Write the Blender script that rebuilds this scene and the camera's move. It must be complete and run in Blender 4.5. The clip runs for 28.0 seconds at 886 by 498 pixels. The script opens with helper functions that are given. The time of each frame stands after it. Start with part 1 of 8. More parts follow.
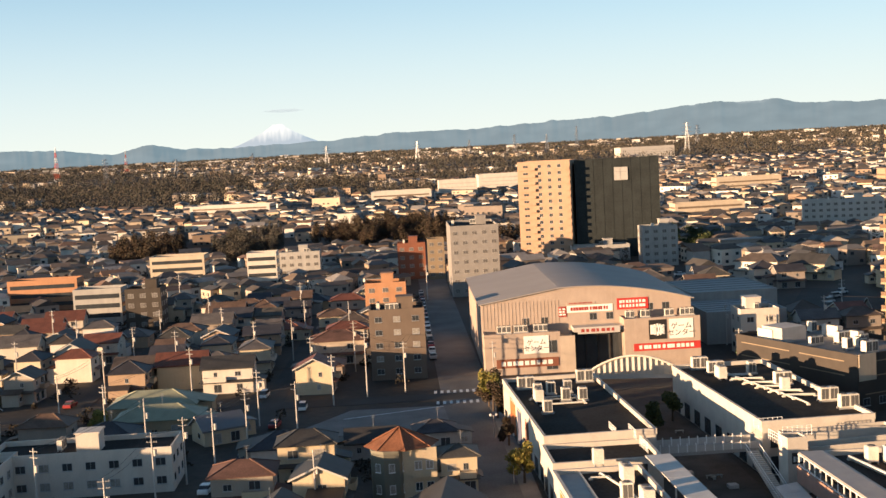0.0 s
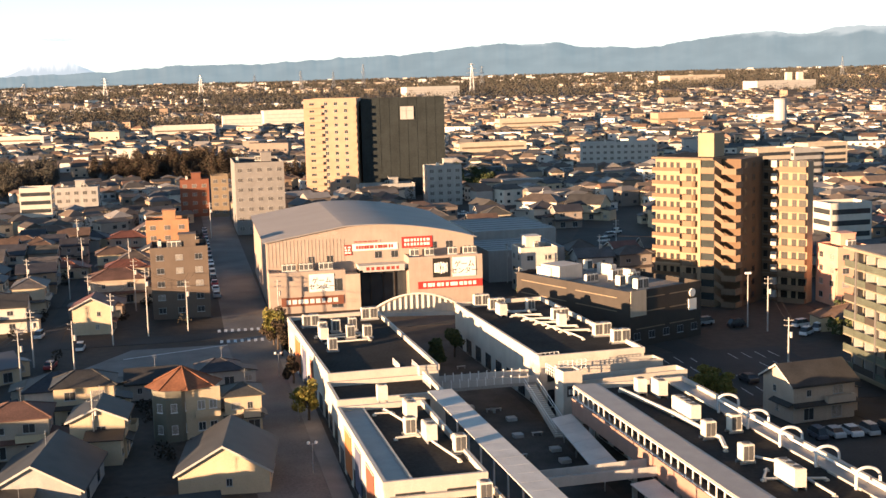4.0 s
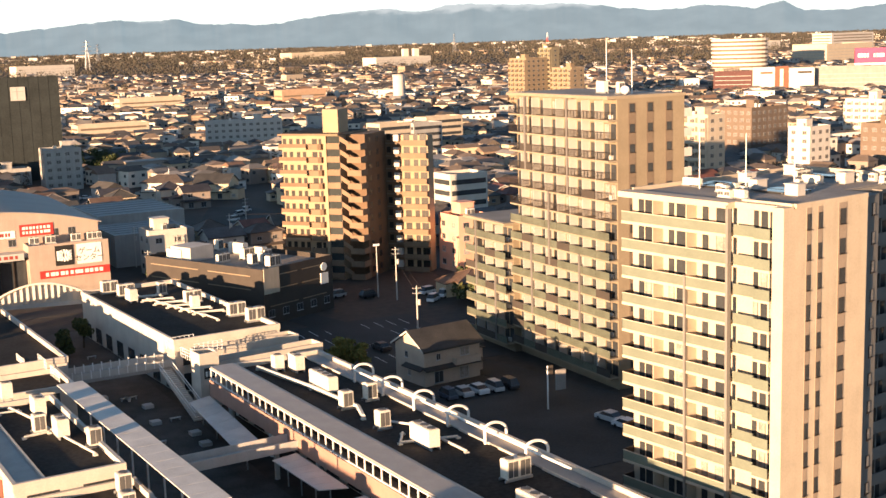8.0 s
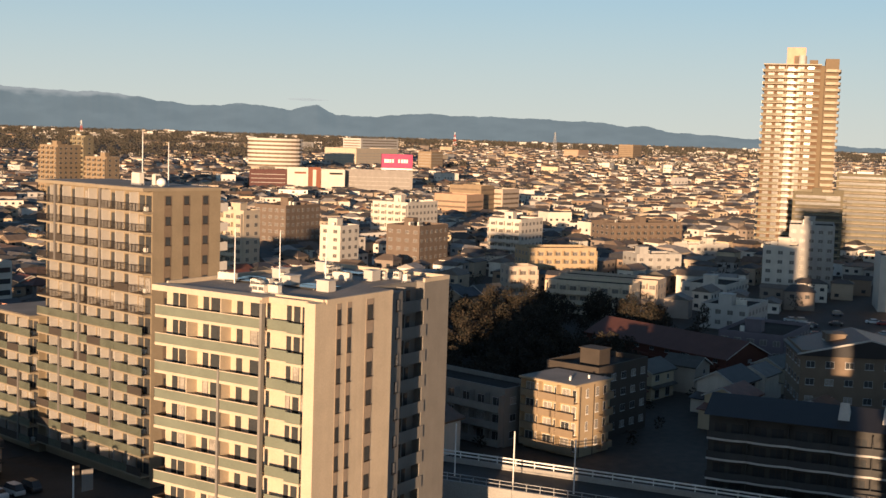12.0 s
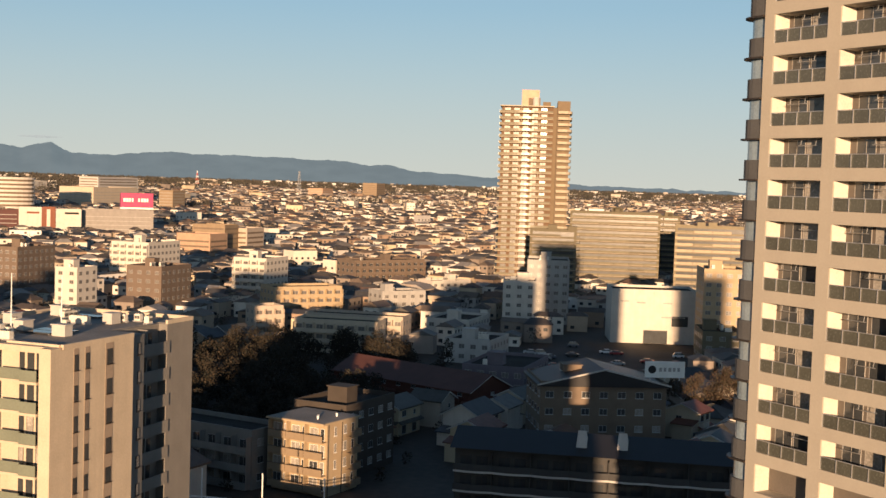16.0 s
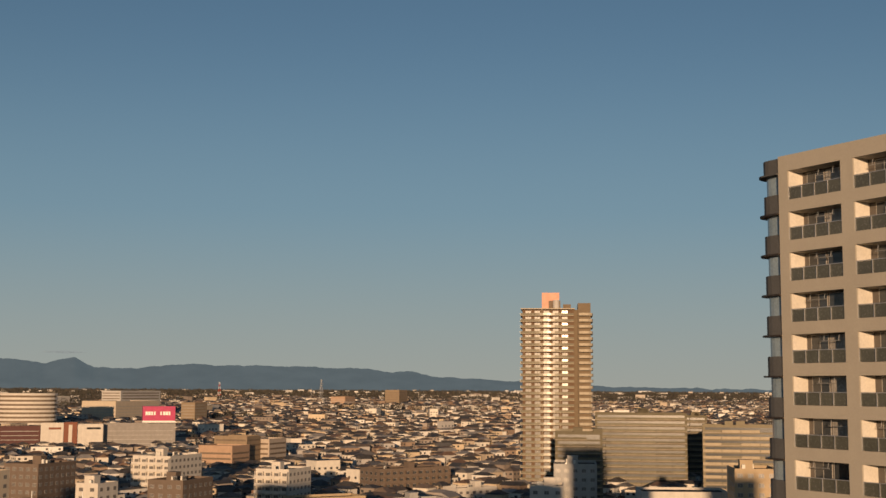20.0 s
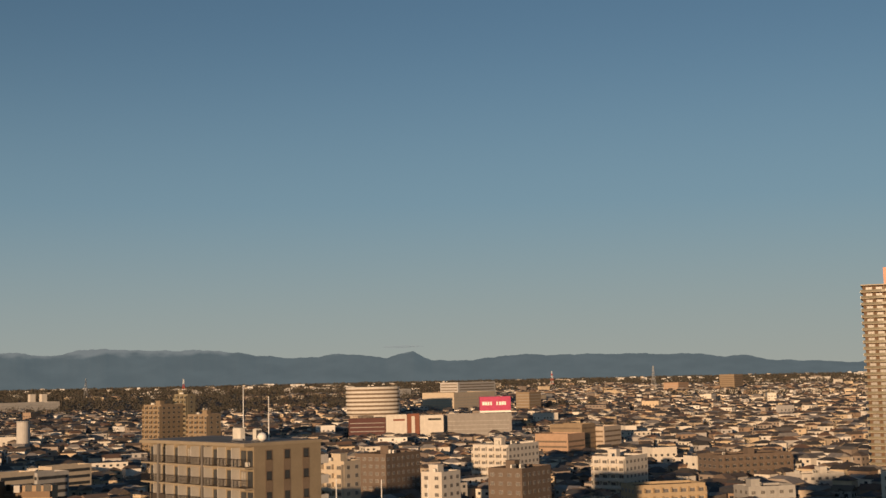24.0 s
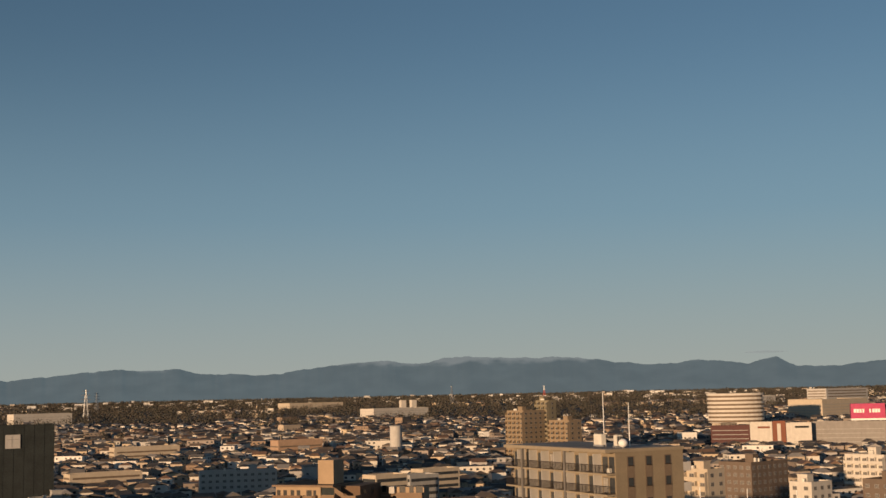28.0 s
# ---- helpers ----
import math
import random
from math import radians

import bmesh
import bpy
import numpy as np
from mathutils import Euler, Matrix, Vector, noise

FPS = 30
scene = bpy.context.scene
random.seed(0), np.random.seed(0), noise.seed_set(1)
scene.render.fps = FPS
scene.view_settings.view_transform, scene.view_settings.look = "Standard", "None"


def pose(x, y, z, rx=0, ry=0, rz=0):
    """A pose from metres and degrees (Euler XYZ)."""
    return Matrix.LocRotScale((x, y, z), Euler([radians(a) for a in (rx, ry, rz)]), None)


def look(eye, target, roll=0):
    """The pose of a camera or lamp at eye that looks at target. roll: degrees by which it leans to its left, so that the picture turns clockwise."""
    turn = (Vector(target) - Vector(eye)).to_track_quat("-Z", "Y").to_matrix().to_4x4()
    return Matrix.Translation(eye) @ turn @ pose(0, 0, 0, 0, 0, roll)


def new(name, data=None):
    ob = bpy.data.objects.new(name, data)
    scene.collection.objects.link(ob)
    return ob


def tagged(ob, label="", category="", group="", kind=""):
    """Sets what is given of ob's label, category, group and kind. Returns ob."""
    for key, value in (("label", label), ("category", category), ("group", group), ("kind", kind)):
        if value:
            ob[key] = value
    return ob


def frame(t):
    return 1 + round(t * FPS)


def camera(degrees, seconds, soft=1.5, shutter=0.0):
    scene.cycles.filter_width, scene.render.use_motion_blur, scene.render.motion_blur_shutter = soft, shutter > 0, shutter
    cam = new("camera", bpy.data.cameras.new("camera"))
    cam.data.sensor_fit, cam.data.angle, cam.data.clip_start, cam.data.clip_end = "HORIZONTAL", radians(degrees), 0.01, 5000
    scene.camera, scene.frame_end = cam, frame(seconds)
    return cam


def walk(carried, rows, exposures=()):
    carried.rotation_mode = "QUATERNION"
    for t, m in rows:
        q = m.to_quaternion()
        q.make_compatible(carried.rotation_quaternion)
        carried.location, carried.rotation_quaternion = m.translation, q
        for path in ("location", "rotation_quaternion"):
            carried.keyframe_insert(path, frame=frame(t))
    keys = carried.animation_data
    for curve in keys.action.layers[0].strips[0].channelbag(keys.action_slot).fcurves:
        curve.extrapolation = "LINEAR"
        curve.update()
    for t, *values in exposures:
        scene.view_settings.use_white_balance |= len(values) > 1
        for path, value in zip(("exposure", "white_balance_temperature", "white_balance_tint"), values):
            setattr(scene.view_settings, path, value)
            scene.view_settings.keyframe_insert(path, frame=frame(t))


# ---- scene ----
cam = camera(39.23, 28.0)
EYE = Vector((0.0, 0.0, 52.0))


def view(az, el, roll):
    """The camera's pose at EYE: azimuth clockwise from +y, elevation and roll in degrees."""
    a, e = radians(az), radians(el)
    return look(EYE, EYE + Vector((math.sin(a) * math.cos(e), math.cos(a) * math.cos(e), math.sin(e))), roll)


WALK = [  # seconds, azimuth, elevation, roll
    (0.0, 0.01, -4.75, -3.00),
    (0.5, 0.64, -5.85, -3.28),
    (1.0, 1.36, -6.58, -2.95),
    (1.5, 1.92, -7.12, -2.73),
    (2.0, 2.46, -7.47, -2.67),
    (2.5, 3.11, -7.73, -1.67),
    (3.0, 5.68, -7.92, -0.55),
    (3.5, 7.39, -7.99, -0.67),
    (4.0, 9.80, -7.98, -1.53),
    (4.5, 12.26, -8.11, -1.97),
    (6.5, 18.84, -8.90, -1.96),
    (7.0, 21.67, -9.15, -2.37),
    (7.5, 24.45, -9.33, -2.20),
    (8.0, 26.84, -9.49, -1.79),
    (8.5, 29.19, -9.37, -1.89),
    (9.0, 31.71, -8.87, -1.83),
    (9.5, 36.04, -7.90, -0.97),
    (10.0, 39.30, -7.13, -0.86),
    (10.5, 42.70, -5.56, -0.28),
    (11.0, 44.61, -5.52, 0.50),
    (11.5, 46.55, -5.42, 1.24),
    (12.0, 48.19, -5.14, 1.84),
    (12.5, 49.84, -4.63, 1.85),
    (13.0, 51.90, -4.49, 2.36),
    (13.5, 53.78, -4.41, 2.69),
    (15.5, 59.07, -3.53, 1.90),
    (16.0, 59.84, -3.00, 1.83),
    (16.5, 60.60, -2.40, 1.91),
    (17.0, 60.75, -1.68, 1.86),
    (17.5, 60.80, -0.30, 2.77),
    (18.0, 61.15, 1.60, 3.65),
    (18.5, 61.35, 3.54, 4.11),
    (19.0, 61.17, 4.72, 2.70),
    (19.5, 59.58, 5.22, 0.71),
    (20.0, 58.67, 6.41, 0.34),
    (20.5, 57.54, 7.10, 0.42),
    (22.5, 51.33, 7.68, -0.58),
    (23.0, 48.57, 6.76, -0.15),
    (23.5, 46.25, 6.24, -0.69),
    (24.0, 43.72, 5.96, -1.23),
    (24.5, 41.67, 5.97, -1.32),
    (25.0, 38.90, 6.05, -1.23),
    (25.5, 37.04, 6.15, -1.04),
    (26.0, 34.86, 6.25, -1.01),
    (26.5, 32.79, 6.36, -1.02),
    (27.0, 30.38, 6.46, -1.12),
    (27.5, 29.07, 6.54, -1.16),
    (28.0, 27.39, 6.60, -1.26),
]
EXPOSURES = [(0, 1.72, 6140, 2), (4.5, 2.1, 6240, 4), (8, 2.05, 6240, 5), (9.5, 1.6, 6190, 5), (11, 1.25, 6140, 4), (15, 1.1, 6190, 3), (17, 0.95, 6240, 4), (20, 0.22, 6190, 2), (24, 0.26, 6190, 1), (28, 0.34, 6140, 1)]
walk(cam, [(t, view(az, el, r)) for t, az, el, r in WALK], EXPOSURES)

# ---- daylight: a low morning sun behind the viewer ----
SUN_AZ, SUN_EL = 242.2, 5.3
world = bpy.data.worlds.new("sky")
scene.world = world
world.use_nodes = True
wn = world.node_tree.nodes
sky = wn.new("ShaderNodeTexSky")
sky.sky_type, sky.sun_disc = "NISHITA", False
sky.sun_elevation, sky.sun_rotation = radians(SUN_EL), radians(SUN_AZ)
sky.air_density, sky.dust_density, sky.ozone_density = 0.9, 0.5, 2.2
wn["Background"].inputs["Strength"].default_value = 0.066
soft_sky = wn.new("ShaderNodeHueSaturation")  # winter haze takes colour out of the sky
soft_sky.inputs["Saturation"].default_value = 0.86
tint = wn.new("ShaderNodeMix")
tint.data_type, tint.blend_type = "RGBA", "MULTIPLY"
tint.inputs[0].default_value = 1.0
tint.inputs[7].default_value = (0.96, 1.0, 1.06, 1)
world.node_tree.links.new(sky.outputs[0], soft_sky.inputs["Color"])
world.node_tree.links.new(soft_sky.outputs[0], tint.inputs[6])
# pale haze that thickens evenly all round towards the horizon
coord, split, fall, haze = wn.new("ShaderNodeTexCoord"), wn.new("ShaderNodeSeparateXYZ"), wn.new("ShaderNodeMapRange"), wn.new("ShaderNodeMix")
fall.interpolation_type = "SMOOTHERSTEP"
fall.inputs["From Min"].default_value, fall.inputs["From Max"].default_value = -0.05, 0.34
fall.inputs["To Min"].default_value, fall.inputs["To Max"].default_value = 0.95, 0.0
haze.data_type = "RGBA"
shift, low = wn.new("ShaderNodeMapRange"), wn.new("ShaderNodeMix")
low.data_type = "RGBA"
low.inputs[6].default_value, low.inputs[7].default_value = (4.8, 4.64, 4.2, 1), (3.0, 3.93, 4.87, 1)
shift.inputs["From Min"].default_value, shift.inputs["From Max"].default_value = 0.0, 0.14
world.node_tree.links.new(split.outputs["Z"], shift.inputs["Value"])
world.node_tree.links.new(shift.outputs[0], low.inputs[0])
world.node_tree.links.new(low.outputs[2], haze.inputs[7])
world.node_tree.links.new(coord.outputs["Generated"], split.inputs[0])
world.node_tree.links.new(split.outputs["Z"], fall.inputs["Value"])
world.node_tree.links.new(fall.outputs[0], haze.inputs[0])
world.node_tree.links.new(tint.outputs[2], haze.inputs[6])
world.node_tree.links.new(haze.outputs[2], wn["Background"].inputs["Color"])
sun_data = bpy.data.lights.new("sun", "SUN")
sun_data.energy, sun_data.angle, sun_data.color = 4.6, radians(0.53), (1.0, 0.61, 0.35)
sun = new("sun", sun_data)
sd = Vector((math.sin(radians(SUN_AZ)) * math.cos(radians(SUN_EL)), math.cos(radians(SUN_AZ)) * math.cos(radians(SUN_EL)), math.sin(radians(SUN_EL))))
sun.matrix_world = look(sd * 400, (0, 0, 0))

# ---- materials ----
def mat(name, rgb, rough=0.8, var=0.15, scale=0.4, fine=6.0, bump=0.2, metal=0.0, rnd=None, streak=0.0, island=False, spec=0.3):
    """A surface with a broad and a fine variation, optional run-down streaks; rnd: other colours picked piece by piece."""
    m = bpy.data.materials.new(name)
    m.use_nodes = True
    nt, n, l = m.node_tree, m.node_tree.nodes, m.node_tree.links
    b = n["Principled BSDF"]
    b.inputs["Metallic"].default_value = metal
    b.inputs["Specular IOR Level"].default_value = spec
    geo = n.new("ShaderNodeNewGeometry")
    big, small = n.new("ShaderNodeTexNoise"), n.new("ShaderNodeTexNoise")
    big.inputs["Scale"].default_value, small.inputs["Scale"].default_value = scale, fine
    big.inputs["Detail"].default_value, small.inputs["Detail"].default_value = 3, 4
    l.new(geo.outputs["Position"], big.inputs["Vector"])
    l.new(geo.outputs["Position"], small.inputs["Vector"])
    if rnd:
        ramp = n.new("ShaderNodeValToRGB")
        ramp.color_ramp.interpolation = "CONSTANT"
        cols = [rgb] + list(rnd)
        for i, c in enumerate(cols):
            e = ramp.color_ramp.elements[0] if i == 0 else ramp.color_ramp.elements.new(i / len(cols))
            e.position, e.color = i / len(cols), (*c, 1)
        if len(ramp.color_ramp.elements) > len(cols):
            ramp.color_ramp.elements.remove(ramp.color_ramp.elements[-1])
        if island:
            l.new(geo.outputs["Random Per Island"], ramp.inputs["Fac"])
        else:
            info = n.new("ShaderNodeObjectInfo")
            l.new(info.outputs["Random"], ramp.inputs["Fac"])
        base = ramp.outputs["Color"]
    else:
        rgbn = n.new("ShaderNodeRGB")
        rgbn.outputs[0].default_value = (*rgb, 1)
        base = rgbn.outputs[0]
    add = n.new("ShaderNodeMath")
    add.operation = "ADD"
    l.new(big.outputs["Fac"], add.inputs[0])
    l.new(small.outputs["Fac"], add.inputs[1])
    last = add.outputs[0]
    if streak:
        mp = n.new("ShaderNodeMapping")
        mp.inputs["Scale"].default_value = (1.3, 1.3, 0.06)
        st = n.new("ShaderNodeTexNoise")
        st.inputs["Scale"].default_value = 1.0
        l.new(geo.outputs["Position"], mp.inputs["Vector"])
        l.new(mp.outputs[0], st.inputs["Vector"])
        mul = n.new("ShaderNodeMath")
        mul.operation = "MULTIPLY_ADD"
        mul.inputs[1].default_value = streak
        l.new(st.outputs["Fac"], mul.inputs[0])
        l.new(last, mul.inputs[2])
        last = mul.outputs[0]
    rng = n.new("ShaderNodeMapRange")
    rng.inputs["From Min"].default_value, rng.inputs["From Max"].default_value = 0.6, 1.4 + streak * 0.8
    rng.inputs["To Min"].default_value, rng.inputs["To Max"].default_value = 1 - var * 1.6, 1 + var
    l.new(last, rng.inputs["Value"])
    mix = n.new("ShaderNodeVectorMath")
    mix.operation = "SCALE"
    l.new(base, mix.inputs[0])
    l.new(rng.outputs[0], mix.inputs["Scale"])
    l.new(mix.outputs[0], b.inputs["Base Color"])
    rr = n.new("ShaderNodeMapRange")
    rr.inputs["To Min"].default_value, rr.inputs["To Max"].default_value = max(rough - 0.12, 0.03), min(rough + 0.12, 1)
    l.new(small.outputs["Fac"], rr.inputs["Value"])
    l.new(rr.outputs[0], b.inputs["Roughness"])
    if bump:
        bp = n.new("ShaderNodeBump")
        bp.inputs["Strength"].default_value, bp.inputs["Distance"].default_value = bump, 0.04
        l.new(small.outputs["Fac"], bp.inputs["Height"])
        l.new(bp.outputs[0], b.inputs["Normal"])
    return m


CREAM = mat("cream_wall", (0.50, 0.425, 0.325), streak=0.5)
BEIGE = mat("beige_tile_wall", (0.44, 0.37, 0.30), streak=0.4)
PALE = mat("pale_grey_wall", (0.46, 0.44, 0.41), streak=0.6)
WHITE = mat("white_wall", (0.56, 0.52, 0.46), streak=0.5)
TAN = mat("tan_tile_wall", (0.255, 0.195, 0.13), streak=0.5)
BROWN = mat("brown_tile_wall", (0.15, 0.115, 0.09), streak=0.4)
DKBROWN = mat("dark_brown_panel", (0.06, 0.05, 0.042))
ORANGE = mat("orange_wall", (0.42, 0.22, 0.12), streak=0.4)
GREYW = mat("grey_concrete_wall", (0.36, 0.35, 0.33), streak=0.9, var=0.2)
CONC = mat("concrete", (0.34, 0.33, 0.31), var=0.22, scale=0.15)
ASPHALT = mat("asphalt", (0.062, 0.06, 0.057), var=0.3, scale=0.08, fine=3, spec=0.15)
WORN = mat("worn_asphalt", (0.155, 0.147, 0.138), var=0.3, scale=0.12, fine=3, spec=0.15)
COURT = mat("dark_court_paving", (0.085, 0.077, 0.068), var=0.4, scale=0.25, spec=0.15)
PAVE = mat("paving", (0.20, 0.19, 0.178), var=0.25, scale=0.2)
LINE = mat("road_paint", (0.7, 0.7, 0.68), var=0.25, scale=2)
FLATROOF = mat("bitumen_roof", (0.040, 0.038, 0.036), rough=0.92, var=0.4, scale=0.12, fine=2, spec=0.08)
GREYROOF = mat("grey_flat_roof", (0.25, 0.23, 0.205), var=0.3, scale=0.15)
METALROOF = mat("grey_metal_roof", (0.17, 0.172, 0.18), rough=0.5, metal=0.2, var=0.12, scale=0.1)
NET = mat("black_scaffold_net", (0.031, 0.037, 0.037), rough=0.85, var=0.3, scale=0.2, fine=1.5, bump=0.5)
GLASS = mat("window_glass", (0.05, 0.055, 0.06), rough=0.14, var=0.2, bump=0.0, spec=0.6)
CURTAIN = mat("curtained_window_glass", (0.32, 0.30, 0.27), rough=0.25, var=0.3, scale=1.0, bump=0.0, spec=0.6)
GREENGLASS = mat("frosted_balcony_glass", (0.22, 0.24, 0.20), rough=0.25, var=0.15, spec=0.6)
RAIL = mat("dark_metal_rail", (0.06, 0.05, 0.045), rough=0.5, metal=0.5)
STEEL = mat("galvanised_steel", (0.45, 0.46, 0.47), rough=0.45, metal=0.6, fine=9)
WHITEMETAL = mat("white_painted_steel", (0.78, 0.78, 0.76), rough=0.5, fine=9)
REDWHITE = mat("red_tower_paint", (0.55, 0.10, 0.06), rough=0.6)
UNIT = mat("cream_machine_casing", (0.66, 0.63, 0.56), rough=0.55, var=0.2)
RED = mat("red_sign_panel", (0.46, 0.045, 0.04), rough=0.45)
PINK = mat("magenta_sign_panel", (0.44, 0.05, 0.13), rough=0.45)
BRICKRED = mat("brick_red_wall", (0.20, 0.08, 0.05), streak=0.4)
TILEROOF = mat("house_roof", (0.045, 0.043, 0.048), rough=0.55, var=0.3, scale=0.5, fine=3,
               rnd=[(0.09, 0.072, 0.06), (0.05, 0.05, 0.058), (0.13, 0.085, 0.06), (0.11, 0.10, 0.095), (0.15, 0.06, 0.04), (0.075, 0.07, 0.06)])
ORANGEROOF = mat("orange_roof_tiles", (0.20, 0.085, 0.045), var=0.3, fine=4)
HOUSEWALL = mat("house_wall", (0.56, 0.51, 0.43), streak=0.6,
                rnd=[(0.62, 0.59, 0.54), (0.50, 0.43, 0.32), (0.36, 0.32, 0.27), (0.52, 0.43, 0.29), (0.27, 0.23, 0.20), (0.58, 0.52, 0.44), (0.36, 0.26, 0.18)])
FARWALL = mat("far_house_wall", (0.70, 0.65, 0.57), var=0.1, bump=0, island=True,
              rnd=[(0.72, 0.69, 0.64), (0.46, 0.38, 0.29), (0.34, 0.29, 0.25), (0.58, 0.47, 0.33), (0.24, 0.20, 0.17), (0.66, 0.61, 0.53), (0.30, 0.22, 0.16), (0.40, 0.38, 0.36)])
FARROOF = mat("far_house_roof", (0.065, 0.060, 0.058), rough=0.65, var=0.2, bump=0, island=True,
              rnd=[(0.12, 0.096, 0.078), (0.068, 0.068, 0.072), (0.17, 0.11, 0.078), (0.15, 0.14, 0.13), (0.085, 0.078, 0.07), (0.28, 0.26, 0.24), (0.10, 0.082, 0.068), (0.17, 0.13, 0.10), (0.075, 0.073, 0.072)])
BARK = mat("bark", (0.09, 0.065, 0.045), var=0.3, fine=12)
LEAF = mat("evergreen_leaves", (0.055, 0.075, 0.025), var=0.4, scale=1, rough=0.7, island=True, rnd=[(0.07, 0.085, 0.03), (0.045, 0.06, 0.02), (0.10, 0.10, 0.03)])
YELLOWLEAF = mat("yellowing_leaves", (0.22, 0.20, 0.05), var=0.4, scale=1, rough=0.7, island=True, rnd=[(0.26, 0.20, 0.05), (0.17, 0.17, 0.04)])
BAREWOOD = mat("winter_twigs", (0.078, 0.057, 0.041), var=0.4, scale=0.3, rough=0.95, island=True, rnd=[(0.092, 0.064, 0.045), (0.066, 0.051, 0.038), (0.062, 0.056, 0.037)], spec=0.1)
# winter twigs darkened to stand in for the groves' deep shade
DUSKWOOD = mat("shade_dark_thicket", (0.030, 0.026, 0.020), var=0.4, scale=0.3, rough=0.9, island=True, rnd=[(0.038, 0.030, 0.020), (0.022, 0.022, 0.016), (0.045, 0.034, 0.022)])
FARSHED = mat("far_shed_wall", (0.66, 0.64, 0.60), var=0.1, bump=0, island=True, rnd=[(0.55, 0.52, 0.47), (0.70, 0.68, 0.65), (0.48, 0.42, 0.35)])
FARWOOD = mat("far_winter_woods", (0.088, 0.079, 0.066), var=0.3, scale=0.02, rough=0.95, bump=0, island=True, rnd=[(0.096, 0.082, 0.067), (0.080, 0.073, 0.062), (0.072, 0.074, 0.059)], spec=0.1)
SOIL = mat("ground_cover", (0.064, 0.053, 0.043), var=0.45, scale=0.02, fine=0.6)

# ---- building blocks ----
MESH = {}
DIMGLASS = mat("dim_window_glass", (0.15, 0.14, 0.13), rough=0.3, var=0.3, bump=0, spec=0.5)


def box(bm, x0, y0, z0, x1, y1, z1, mi=0):
    v = [bm.verts.new(c) for c in ((x0, y0, z0), (x1, y0, z0), (x1, y1, z0), (x0, y1, z0), (x0, y0, z1), (x1, y0, z1), (x1, y1, z1), (x0, y1, z1))]
    for f in ((0, 3, 2, 1), (4, 5, 6, 7), (0, 1, 5, 4), (1, 2, 6, 5), (2, 3, 7, 6), (3, 0, 4, 7)):
        bm.faces.new([v[i] for i in f]).material_index = mi
    return v


def prism(bm, pts, z0, z1, mi=0, cap=None):
    """An upright prism over a plan outline (counter-clockwise)."""
    a = [bm.verts.new((x, y, z0)) for x, y in pts]
    b = [bm.verts.new((x, y, z1)) for x, y in pts]
    for i in range(len(pts)):
        j = (i + 1) % len(pts)
        bm.faces.new((a[i], a[j], b[j], b[i])).material_index = mi
    bm.faces.new(b).material_index = mi if cap is None else cap
    bm.faces.new(a[::-1]).material_index = mi


def tube(bm, p, q, r0, r1=None, n=8, mi=0):
    p, q = Vector(p), Vector(q)
    r1 = r0 if r1 is None else r1
    w = (q - p).normalized()
    u = w.cross((0, 0, 1) if abs(w.z) < 0.9 else (1, 0, 0)).normalized()
    s = w.cross(u)
    ring = [[bm.verts.new(c + (u * math.cos(k * math.tau / n) + s * math.sin(k * math.tau / n)) * r) for k in range(n)] for c, r in ((p, r0), (q, r1))]
    for k in range(n):
        bm.faces.new((ring[0][k], ring[1][k], ring[1][(k + 1) % n], ring[0][(k + 1) % n])).material_index = mi
    bm.faces.new(ring[0]).material_index = mi
    bm.faces.new(ring[1][::-1]).material_index = mi


def comb(bm, w, n, t, y0, y1, z0, z1):
    """A top rail with its upright bars as one piece."""
    pts = [(w, z1), (0, z1)]
    for q in range(n):
        x = q * (w - t) / (n - 1)
        pts += [(x, z0), (x, 0.0), (x + t, 0.0), (x + t, z0)] if 0 < q < n - 1 else ([(0, 0.0), (t, 0.0), (t, z0)] if q == 0 else [(w - t, z0), (w - t, 0.0), (w, 0.0)])
    a = [bm.verts.new((x, y0, z)) for x, z in pts]
    b = [bm.verts.new((x, y1, z)) for x, z in pts]
    bm.faces.new(a), bm.faces.new(b[::-1])
    for i in range(len(pts)):
        j = (i + 1) % len(pts)
        bm.faces.new((a[i], b[i], b[j], a[j]))


def bent_tube(bm, pts, r, n=8):
    """One unbroken tube along a bent line."""
    pts = [Vector(p) for p in pts]
    rings = []
    for i, p in enumerate(pts):
        w = (pts[min(i + 1, len(pts) - 1)] - pts[max(i - 1, 0)]).normalized()
        s = Vector((0, 1, 0)) if abs(w.y) < 0.9 else Vector((1, 0, 0))
        u = w.cross(s).normalized()
        s = w.cross(u)
        rings.append([bm.verts.new(p + (u * math.cos(k * math.tau / n) + s * math.sin(k * math.tau / n)) * r) for k in range(n)])
    for a, b in zip(rings, rings[1:]):
        for k in range(n):
            bm.faces.new((a[k], a[(k + 1) % n], b[(k + 1) % n], b[k]))
    bm.faces.new(rings[0][::-1]), bm.faces.new(rings[-1])


def mesh_of(name, bm, materials, smooth=False):
    me = bpy.data.meshes.new(name)
    bmesh.ops.recalc_face_normals(bm, faces=bm.faces)
    bm.to_mesh(me)
    bm.free()
    for m in materials if isinstance(materials, (list, tuple)) else [materials]:
        me.materials.append(m)
    if smooth:
        for p in me.polygons:
            p.use_smooth = True
    return me


def part(name, bm, material, parent, label="", m=None, smooth=False):
    me = bm if isinstance(bm, bpy.types.Mesh) else mesh_of(name, bm, material, smooth)
    ob = new(name, me)
    ob.parent = parent
    if m is not None:
        ob.matrix_local = m
    if label:
        ob["label"] = label
    return ob


